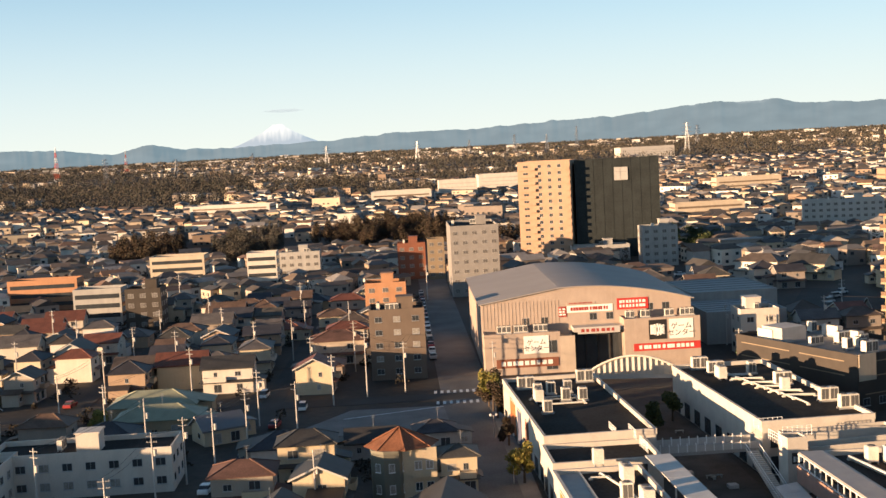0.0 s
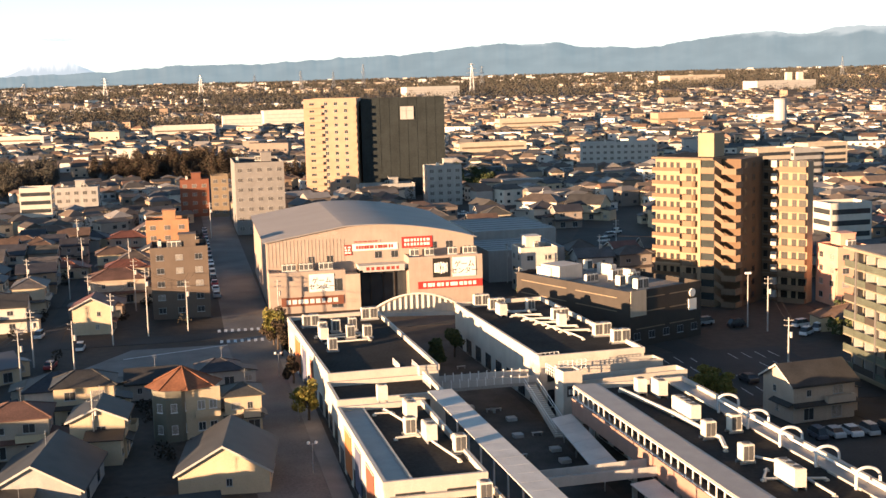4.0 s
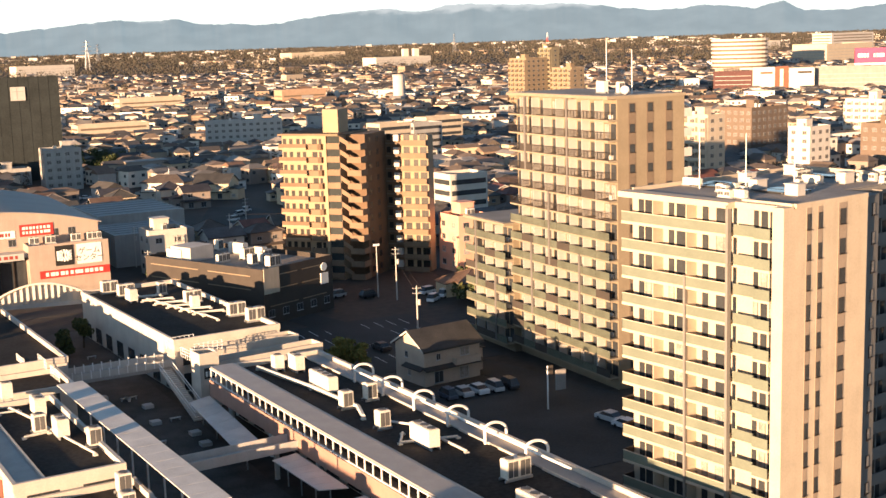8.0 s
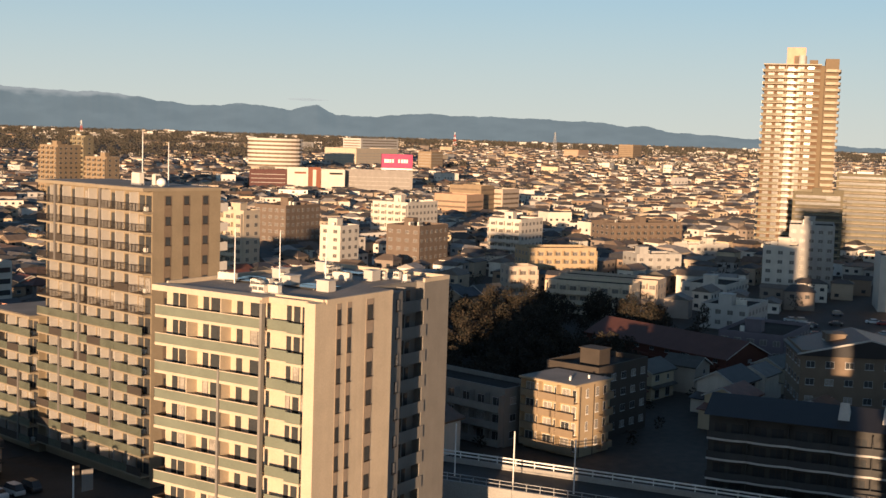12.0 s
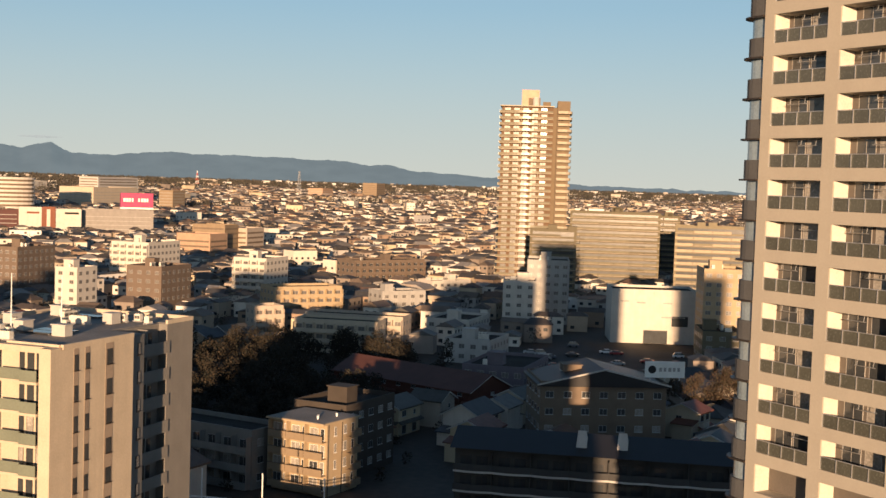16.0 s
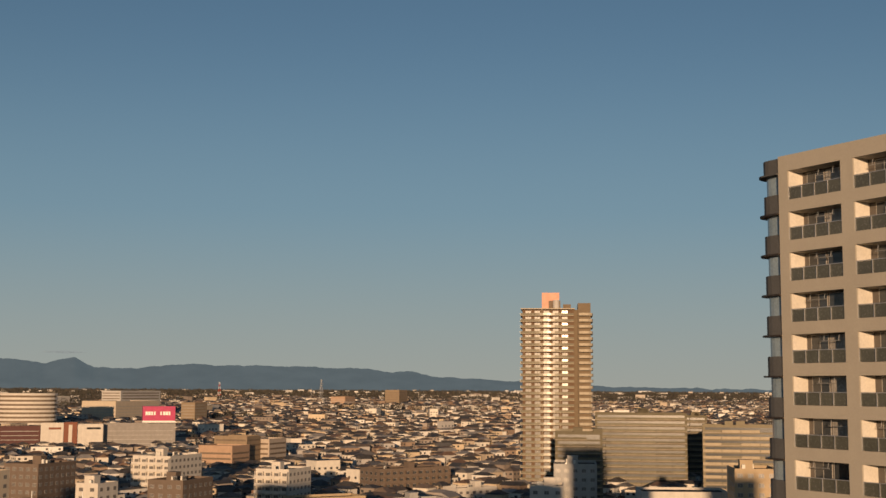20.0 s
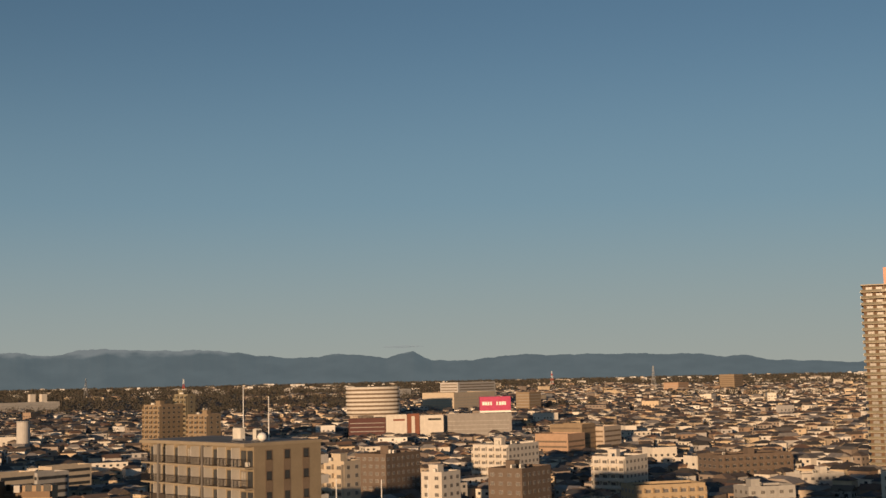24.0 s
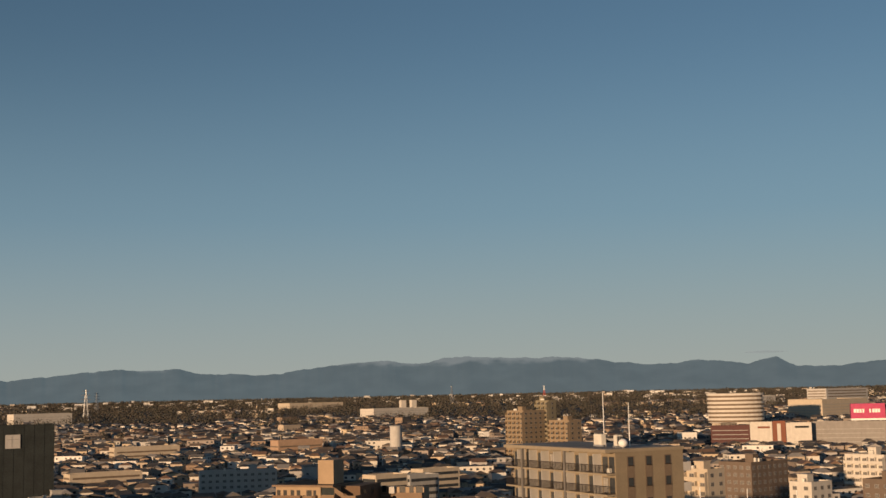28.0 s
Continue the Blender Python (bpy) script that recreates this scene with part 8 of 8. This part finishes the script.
def grove(name, cx, cy, rx, ry, n, hmax, material, label, seed, per=150, size=0.45):
    rs = np.random.RandomState(seed)
    c, rad = [], []
    for _ in range(n):
        a, q = rs.uniform(0, math.tau), math.sqrt(rs.rand())
        h = rs.uniform(0.55, 1.0) * hmax
        x, y = cx + rx * q * math.cos(a), cy + ry * q * math.sin(a)
        if not free(x, y, 1.0):
            continue
        for k in range(2):
            c.append((x + rs.normal() * 1.2, y + rs.normal() * 1.2, rise(math.hypot(x, y)) + h * (0.45 + 0.3 * k)))
            rad.append((2.6 - k * 0.6, 2.6 - k * 0.6, h * 0.26))
    if not c:
        return
    me = leaf_mesh(name, c, rad, per, size, material, seed)
    tagged(new(name, me), label, "trees", kind="stuff")


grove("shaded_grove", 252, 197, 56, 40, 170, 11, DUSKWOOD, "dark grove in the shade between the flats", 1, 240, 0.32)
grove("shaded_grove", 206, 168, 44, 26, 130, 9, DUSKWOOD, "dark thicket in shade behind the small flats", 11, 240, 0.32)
grove("winter_grove", -28, 665, 40, 42, 150, 15, BAREWOOD, "brown leafless grove behind the street", 2, 300, 0.36)
take(-70, 625, 14, 705)
grove("winter_grove", 20, 610, 26, 26, 80, 13, BAREWOOD, "brown leafless grove beside the tower", 3, 240, 0.36)
grove("mixed_grove", -100, 640, 17, 50, 80, 14, FARWOOD, "dark evergreen grove among the houses", 4, 280, 0.36)
take(-118, 590, -82, 690)
grove("winter_grove", -150, 640, 17, 46, 70, 13, BAREWOOD, "brown leafless grove among the houses", 5, 280, 0.36)
take(-168, 596, -132, 686)
grove("mixed_grove", 105, 560, 20, 40, 70, 10, LEAF, "dark grove beside the netted tower", 6)
grove("hedge_grove", 120, 215, 6, 20, 26, 5, LEAF, "dark hedge by the car park", 7, 60, 0.5)
grove("hedge_grove", 90, 133, 9, 5, 16, 3, BAREWOOD, "brown shrubs in the yard by the flats", 8, 60, 0.35)


def garden_shrubs():
    """Low shrubs and hedges in the gardens between the houses."""
    rs = np.random.RandomState(33)
    c, rad = [], []
    while len(c) < 420:
        x, y = rs.uniform(-150, -6), rs.uniform(125, 430)
        if rs.rand() < 0.3:
            x, y = rs.uniform(118, 300), rs.uniform(60, 330)
        if not free(x, y, 0.2) or abs(x - street_x(y)) < 6 or abs(y - 254) < 5 and x < 0 or abs(x + 38) < 3 or abs(x + 81) < 3:
            continue
        h = rs.uniform(0.7, 2.2)
        c.append((x, y, h * 0.6))
        rad.append((rs.uniform(0.7, 1.8), rs.uniform(0.7, 1.8), h * 0.7))
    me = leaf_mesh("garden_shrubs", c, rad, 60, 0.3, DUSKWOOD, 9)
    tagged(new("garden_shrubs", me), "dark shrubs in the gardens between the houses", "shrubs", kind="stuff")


garden_shrubs()


# ---- poles and cables ----
def pole(x, y, h, rz=0, lamp=False):
    t = thing("utility_pole", "grey concrete utility pole with cross-arms", "pole", pose(x, y, 0, 0, 0, rz), "utility poles")
    bm = bmesh.new()
    tube(bm, (0, 0, 0), (0, 0, h), 0.16, 0.1, 8)
    part("shaft", bm, PALE, t)
    for z in (h - 0.5, h - 1.4):
        part("cross_arm", cached(("arm",), lambda bm: (box(bm, -0.8, -0.04, -0.04, 0.8, 0.04, 0.04), tube(bm, (-0.7, 0, 0.03), (-0.7, 0, 0.18), 0.04, n=6), tube(bm, (0.7, 0, 0.03), (0.7, 0, 0.18), 0.04, n=6), tube(bm, (0.35, 0, 0.03), (0.35, 0, 0.18), 0.04, n=6)), [GREYW]), None, t, m=pose(0, 0, z))
    part("transformer", cached(("transformer",), lambda bm: tube(bm, (0.42, 0, -0.5), (0.42, 0, 0.5), 0.26, n=10), [PALE]), None, t, m=pose(0, 0, h - 3.0))


POLES = [(-24, 252, 10.6), (-17.5, 259.4, 14), (-31.9, 286, 9.5), (-37.5, 192, 13), (-44.5, 181, 12), (-76.6, 273, 10.7), (-19.9, 173.5, 10), (-76.6, 240, 11), (92.7, 194, 9.7), (104, 227, 11), (74, 283, 9.5), (-43, 196, 11),
         (-9.5, 262, 11), (-7.5, 300, 11), (-9, 338, 11), (-36, 215, 11), (-37, 236, 11), (-39, 310, 11), (-39.5, 345, 11), (-79, 310, 10.5), (-80, 345, 10.5), (62, 262, 10), (68, 300, 10), (128, 268, 10), (-46, 160, 11), (9.5, 262, 10), (-60, 175, 12), (-52, 208, 12), (-63, 223, 12), (-28, 222, 11), (-55, 262, 12), (-64, 290, 12), (-22, 290, 12), (-47, 300, 12), (-100, 285, 12), (-96, 320, 12), (-110, 345, 12), (-60, 330, 12), (-26, 330, 12), (-70, 365, 12), (-45, 385, 12), (-90, 420, 13), (-20, 400, 12), (-6, 420, 12), (-115, 260, 12), (92, 300, 11), (150, 280, 11), (106, 330, 11), (140, 340, 11), (175, 330, 11)]
for x, y, h in POLES:
    pole(x, y, h, (x * 37) % 60 - 30)


def cable(p, q, sag):
    bm = bmesh.new()
    pts = [Vector(p).lerp(Vector(q), k / 8) - Vector((0, 0, sag * 4 * (k / 8) * (1 - k / 8))) for k in range(9)]
    bent_tube(bm, pts, 0.025, 4)
    solid("cable", bm, RAIL, "thin sagging overhead cable between poles", "cable", "overhead cables")


for i, j in ((0, 1), (1, 12), (12, 13), (13, 14), (3, 4), (3, 15), (15, 16), (16, 0), (0, 2), (2, 17), (17, 18), (5, 7), (5, 19), (19, 20), (8, 9), (10, 22), (4, 24), (26, 27), (27, 28), (28, 30), (30, 31), (29, 3), (32, 2), (33, 17), (34, 35), (35, 36), (37, 33), (45, 46)):
    (xa, ya, ha), (xb, yb, hb) = POLES[i], POLES[j]
    for o in (-0.6, 0.6):
        cable((xa + o, ya, ha - 0.2), (xb + o, yb, hb - 0.2), 0.7)

for x, y in ((7.4, 216), (9.4, 160), (9.0, 186), (6.8, 246)):
    t = thing("street_lamp", "slim grey street lamp with twin globes", "lamp", pose(x, y, 0), "street lamps")
    bm = bmesh.new()
    tube(bm, (0, 0, 0), (0, 0, 4.2), 0.07, 0.05, 8)
    tube(bm, (-0.5, 0, 4.1), (0.5, 0, 4.1), 0.04, n=6)
    part("post", bm, STEEL, t)
    for s in (-0.5, 0.5):
        bm = bmesh.new()
        bmesh.ops.create_uvsphere(bm, u_segments=10, v_segments=6, radius=0.24)
        part("globe", bm, WHITEMETAL, t, m=pose(s, 0, 4.3), smooth=True)
t = thing("flood_pole", "tall pale flood light pole at the car park", "lamp", pose(102, 232, 0))
bm = bmesh.new()
tube(bm, (0, 0, 0), (0, 0, 10.8), 0.16, 0.1)
part("shaft", bm, PALE, t)
bm = bmesh.new()
box(bm, -0.6, -0.25, 10.8, 0.6, 0.25, 11.2)
part("head", bm, WHITEMETAL, t)
t = thing("banner_pole", "black and white pole sign with a hanging banner", "sign", pose(89.5, 145.4, 0))
bm = bmesh.new()
tube(bm, (0, 0, 0), (0, 0, 6.4), 0.12)
part("post", bm, WHITEMETAL, t)
bm = bmesh.new()
box(bm, 0.2, -0.05, 5.0, 0.9, 0.05, 6.4)
part("plate", bm, DKBROWN, t)
bm = bmesh.new()
box(bm, 1.3, -0.05, 2.6, 3.0, 0.05, 5.6)
part("banner", bm, MGREY, t)

# ---- cars ----
CARPAINT = mat("car_paint", (0.72, 0.72, 0.72), rough=0.3, var=0.05, bump=0, rnd=[(0.75, 0.75, 0.74), (0.04, 0.04, 0.045), (0.35, 0.36, 0.37), (0.08, 0.09, 0.12), (0.5, 0.5, 0.5), (0.25, 0.03, 0.03)], spec=0.6)
TYRE = mat("tyre_rubber", (0.02, 0.02, 0.02), rough=0.9)


def car_meshes(kind):
    L, W, H, roof = (4.3, 1.7, 1.45, (0.9, 3.3)) if kind == 0 else (3.5, 1.5, 1.75, (0.35, 3.2))

    def body(bm):
        prof = [(0, 0.3), (L, 0.3), (L, 0.75), (L - 0.15, 0.9), (roof[1] + 0.35, 0.95), (0.1, 0.95), (0, 0.7)]
        a = [bm.verts.new((x, -W / 2, z)) for x, z in prof]
        b = [bm.verts.new((x, W / 2, z)) for x, z in prof]
        bm.faces.new(a), bm.faces.new(b[::-1])
        for i in range(len(prof)):
            j = (i + 1) % len(prof)
            bm.faces.new((a[i], a[j], b[j], b[i]))
        box(bm, roof[0] + 0.35, -W / 2 + 0.15, H - 0.08, roof[1] - 0.5, W / 2 - 0.15, H)

    def cabin(bm):
        lo = [(roof[0] - 0.3, -W / 2 + 0.05), (roof[1] + 0.3, -W / 2 + 0.05), (roof[1] + 0.3, W / 2 - 0.05), (roof[0] - 0.3, W / 2 - 0.05)]
        hi = [(roof[0] + 0.3, -W / 2 + 0.18), (roof[1] - 0.45, -W / 2 + 0.18), (roof[1] - 0.45, W / 2 - 0.18), (roof[0] + 0.3, W / 2 - 0.18)]
        a, b = [bm.verts.new((x, y, 0.93)) for x, y in lo], [bm.verts.new((x, y, H - 0.06)) for x, y in hi]
        bm.faces.new(b), bm.faces.new(a[::-1])
        for i in range(4):
            bm.faces.new((a[i], a[(i + 1) % 4], b[(i + 1) % 4], b[i]))
    return (cached(("car_body", kind), body, [CARPAINT]), cached(("car_cabin", kind), cabin, [GLASS]),
            cached(("wheel",), lambda bm: tube(bm, (0, -0.1, 0), (0, 0.1, 0), 0.3, n=12), [TYRE]), L, W)


def car(x, y, rz, kind, z=0.06):
    body, cabin, wheel, L, W = car_meshes(kind)
    c = thing("car", "parked hatchback car on the asphalt" if kind == 0 else "parked tall compact car on the asphalt", "car", pose(x, y, z, 0, 0, rz), "parked cars")
    part("body", body, None, c)
    part("cabin", cabin, None, c)
    for wx in (0.75, L - 0.75):
        for wy in (-W / 2 + 0.1, W / 2 - 0.1):
            part("wheel", wheel, None, c, m=pose(wx, wy, 0.3))


rng = random.Random(8)
CARS = [(80 + 2.6 * k, 156, 92) for k in range(5)] + [(93, 236, 10), (98, 232, 10), (110, 228, 15), (84, 188, 95), (94, 130, 100), (94, 134, 100), (93, 126, 100), (-36, 206, 80), (-48, 178, 5), (-49, 174, 5), (-30, 247, 90), (-44, 150, 5), (-44, 146, 5), (-45, 162, 5), (-45, 158.6, 5), (-60, 168, 5), (-38, 168, 85), (-36, 176, 85), (-39, 188, 85), (-12, 196, 5), (-30, 190, 90), (-34, 232, 85), (-40, 262, 85), (-82, 262, 85)]
CARS += [(108, 352, 20), (111, 362, 20), (116, 372, 25), (121, 380, 30), (119, 350, 20), (84, 452, 10), (90, 455, 10), (97, 458, 10)]
CARS += [(118 + 2.9 * k, 108 + 0.6 * k, 70) for k in range(4)] + [(120 + 2.9 * k, 98 + 0.6 * k, 70) for k in range(4)]
CARS += [(320 + rng.uniform(0, 56), 122 + 9 * (k % 6), 120 + rng.choice((0, 180))) for k in range(20)]
CARS += [(street_x(y) - 5.2 + 1.0, y, 92) for y in range(300, 440, 9)] + [(165 + k * 3, 140, 100) for k in range(3)] + [(108 + 4 * k, 220 + 3 * k, 40) for k in range(4)]
for x, y, rz in CARS:
    car(x, y, rz, rng.randrange(2))

# ---- the wide city: joined far houses and woods ----
def far_city():
    rs = np.random.RandomState(4)
    cells = []
    r = 190.0
    while r < 4650:
        step = 11.5 if r < 700 else 13 + (r - 700) / 260
        a0, a1 = (-28, 96)
        n = int(radians(a1 - a0) * r / step)
        az = a0 + (a1 - a0) * (np.arange(n) + rs.rand(n) * 0.7) / n
        rr = r + rs.rand(n) * step * 0.5
        for a, q in zip(az, rr):
            x, y = q * math.sin(radians(a)), q * math.cos(radians(a))
            edge = float(np.interp(a, (-28, 4, 9, 16, 40, 46, 96), (800, 880, 1500, 1250, 1250, 2000, 2200)))  # where the woods begin
            wood = noise.noise((x / 260, y / 260, 3)) + 0.5 * noise.noise((x / 90, y / 90, 8)) - 0.1 + (0.56 if a < 7 else 0.85) * min(max(q - edge, 0) / (0.35 * edge), 1) - (1 if q < 520 or q < 950 and 8 < a < 30 else 0)
            if q < 430 and a < 28 or q < 330 and a > 28 and a < 60:
                continue
            cells.append((x, y, q, wood))
        r += step * (1.15 if r < 1500 else 1.5)
    houses = [(x, y, q) for x, y, q, w in cells if w < 0.30 and rs.rand() < 0.86 and free(x, y, 5) and not (abs(x - street_x(y)) < 10 and 90 < y < 700)]
    trees = [(x, y, q) for x, y, q, w in cells if w >= 0.30 and free(x, y, 4)]
    h = np.array(houses)
    n = len(h)
    w, d = rs.uniform(6.5, 11, n), rs.uniform(5.5, 8.5, n)
    ht, rz = rs.choice([3.2, 5.6, 6.0, 6.3], n, p=[.12, .33, .35, .2]), rs.choice([0.0, np.pi / 2], n) + rs.normal(0, 0.08, n) + 0.5 * np.sin(h[:, 0] / 300 + h[:, 1] / 210)
    ri = rs.uniform(1.0, 2.2, n)
    big = (rs.rand(n) < 0.045) & (h[:, 2] > 330)
    w[big], d[big], ht[big], ri[big] = rs.uniform(10, 24, big.sum()), rs.uniform(8, 11, big.sum()), rs.choice([6.2, 6.5, 9, 11.5], big.sum(), p=[.35, .35, .2, .1]), 0.3
    z0 = np.array([rise(q) for q in h[:, 2]])
    t = np.array([(-1, -1, 0), (1, -1, 0), (1, 1, 0), (-1, 1, 0), (-1, -1, 1), (1, -1, 1), (1, 1, 1), (-1, 1, 1)], float)
    V = np.zeros((n, 14, 3))
    V[:, :8, 0], V[:, :8, 1], V[:, :8, 2] = t[:, 0] * w[:, None] / 2, t[:, 1] * d[:, None] / 2, t[:, 2] * ht[:, None]
    e = np.array([(-1, -1), (1, -1), (1, 1), (-1, 1)], float)
    V[:, 8:12, 0], V[:, 8:12, 1], V[:, 8:12, 2] = e[:, 0] * (w[:, None] / 2 + 0.4), e[:, 1] * (d[:, None] / 2 + 0.4), ht[:, None] + 0.05
    k = np.where(rs.rand(n) < 0.5, 1.0, 0.45)
    V[:, 12, 0], V[:, 13, 0] = -(w / 2 + 0.4) * k, (w / 2 + 0.4) * k
    V[:, 12, 2] = V[:, 13, 2] = ht + ri
    c, s = np.cos(rz)[:, None], np.sin(rz)[:, None]
    X, Y = V[:, :, 0] * c - V[:, :, 1] * s + h[:, 0:1], V[:, :, 0] * s + V[:, :, 1] * c + h[:, 1:2]
    V[:, :, 0], V[:, :, 1], V[:, :, 2] = X, Y, V[:, :, 2] + z0[:, None]
    faces = [(0, 1, 5, 4), (1, 2, 6, 5), (2, 3, 7, 6), (3, 0, 4, 7), (8, 9, 13, 12), (10, 11, 12, 13), (9, 10, 13), (11, 8, 12)]
    joined("far_houses", V, faces, [0, 0, 0, 0, 1, 1, 1, 1], [FARWALL, FARROOF], "countless small houses with dark roofs on the plain", "houses")
    # dark window openings on the nearer of them
    near = h[:, 2] < 1500
    q, wn_, dn, hn, cn, sn, zz = h[near], w[near], d[near], ht[near], np.cos(rz[near]), np.sin(rz[near]), z0[near]
    rows = []
    for i in range(len(q)):
        fl = max(1, int(hn[i] / 2.9))
        m = max(2, int(wn_[i] / 3.2))
        for sx, L in ((0, wn_[i]), (1, dn[i])):
            mm = max(2, int(L / 3.2))
            for f in range(fl):
                for j in range(mm):
                    if rs.rand() < 0.2:
                        continue
                    u, zt = (j + 0.5) / mm * L - L / 2, f * 2.9 + 1.0
                    for sg in (-1, 1):
                        off = (dn[i] if sx == 0 else wn_[i]) / 2 * sg + 0.04 * sg
                        ax, ay = (u, off) if sx == 0 else (off, u)
                        nx, ny = (0, sg) if sx == 0 else (sg, 0)
                        wx, wy = ax * cn[i] - ay * sn[i] + q[i, 0], ax * sn[i] + ay * cn[i] + q[i, 1]
                        gx, gy = nx * cn[i] - ny * sn[i], nx * sn[i] + ny * cn[i]
                        if gx * wx + gy * wy < 0:
                            rows.append((wx, wy, zz[i] + zt, -gy * 0.7, gx * 0.7))
    R = np.array(rows)
    Q = np.zeros((len(R), 4, 3))
    for j, (a, b) in enumerate(((-1, 0), (1, 0), (1, 1.15), (-1, 1.15))):
        Q[:, j, 0], Q[:, j, 1], Q[:, j, 2] = R[:, 0] + a * R[:, 3], R[:, 1] + a * R[:, 4], R[:, 2] + b
    joined("far_house_windows", Q, [(0, 1, 2, 3)], [0], [GLASS], "dark windows of the many small houses", "windows")
    # long pale sheds and works at the foot of the hills
    m = 900
    fa, fq = np.radians(rs.uniform(-26, 92, m)), rs.uniform(2600, 4650, m)
    fw, fd, fh = rs.uniform(5, 15, m) * rs.choice([1.0, 1.6, 3.2], m, p=[.5, .35, .15]), rs.uniform(10, 24, m), rs.choice([6.0, 8.0, 10.0, 13.0], m, p=[.35, .35, .22, .08])
    B = np.zeros((m, 8, 3))
    lx, ly = t[None, :, 0] * fw[:, None] / 2, t[None, :, 1] * fd[:, None] / 2
    ca, sa = np.cos(-fa)[:, None], np.sin(-fa)[:, None]
    B[:, :, 0], B[:, :, 1] = lx * ca - ly * sa + (fq * np.sin(fa))[:, None], lx * sa + ly * ca + (fq * np.cos(fa))[:, None]
    B[:, :, 2] = t[None, :, 2] * fh[:, None] + np.array([rise(v) for v in fq])[:, None]
    joined("far_sheds", B, [(0, 1, 5, 4), (1, 2, 6, 5), (2, 3, 7, 6), (3, 0, 4, 7), (4, 5, 6, 7)], [0, 0, 0, 0, 0], [FARSHED], "long pale sheds and works at the foot of the hills", "sheds")
    # woods, and single trees in the gardens
    T = np.array(trees)
    T = T[rs.rand(len(T)) < np.where(T[:, 2] < 1500, 1.0, 0.8)]
    g = h[(rs.rand(n) < 0.30) & (h[:, 2] > 340) & (h[:, 2] < 2400)] + np.array([5.5, -5.5, 0.0])
    g = np.array([r for r in g if free(r[0], r[1], 2.0)])
    T, small = np.concatenate([T, g]), np.concatenate([np.zeros(len(T), bool), np.ones(len(g), bool)])
    per = np.where(T[:, 2] < 1000, 170, np.where(T[:, 2] < 1600, 90, 36))
    per = np.where(small, per * 5 // 10, per)
    m = int(per.sum())
    size = np.repeat(np.where(T[:, 2] < 900, 3.6, 3.6 + (T[:, 2] - 900) / 350) * np.where(small, 0.62, 1.0), per)
    hgt = np.repeat(np.where(small, rs.uniform(4, 8, len(T)), rs.uniform(7, 13, len(T))), per)
    ctr = np.repeat(T, per, 0)
    dirs = rs.normal(size=(m, 3))
    dirs /= np.linalg.norm(dirs, axis=1)[:, None]
    rad = rs.rand(m) ** 0.4
    P = np.stack([ctr[:, 0] + dirs[:, 0] * rad * size * 1.15, ctr[:, 1] + dirs[:, 1] * rad * size * 1.15,
                  np.repeat(np.array([rise(v) for v in T[:, 2]]), per) + hgt * 0.55 + dirs[:, 2] * rad * hgt * 0.5], 1)
    u = rs.normal(size=(m, 3))
    u /= np.linalg.norm(u, axis=1)[:, None]
    v = np.cross(u, rs.normal(size=(m, 3)))
    v /= np.linalg.norm(v, axis=1)[:, None]
    sc = (size * rs.uniform(0.06, 0.15, m))[:, None]
    Q = np.stack([P - u * sc - v * sc * 0.6, P + u * sc - v * sc * 0.8, P + u * sc * 0.8 + v * sc * 0.7, P - u * sc * 0.7 + v * sc], 1)
    joined("far_woods", Q, [(0, 1, 2, 3)], [0], [FARWOOD], "brown leafless winter woods between the houses", "trees")


def joined(name, V, faces, mats, materials, label, category):
    n, k = V.shape[0], V.shape[1]
    flat = np.concatenate([np.array(f) for f in faces])
    tot = np.array([len(f) for f in faces])
    idx = (flat[None, :] + np.arange(n)[:, None] * k).ravel()
    totals = np.tile(tot, n)
    starts = np.concatenate([[0], np.cumsum(totals)[:-1]])
    me = bpy.data.meshes.new(name)
    me.vertices.add(n * k)
    me.vertices.foreach_set("co", V.reshape(-1))
    me.loops.add(len(idx))
    me.loops.foreach_set("vertex_index", idx.astype(np.int32))
    me.polygons.add(n * len(faces))
    me.polygons.foreach_set("loop_start", starts.astype(np.int32))
    me.polygons.foreach_set("material_index", np.tile(np.array(mats), n).astype(np.int32))
    for m in materials:
        me.materials.append(m)
    me.polygons.foreach_set("use_smooth", np.zeros(n * len(faces), dtype=bool))
    me.update(calc_edges=True)
    me.validate()
    return tagged(new(name, me), label, category, kind="stuff")


for zx, zy, zw, zd in WOOD_ZONES:
    take(zx - zw, zy - zd, zx + zw, zy + zd)
take(296, 196, 316, 262)
far_city()
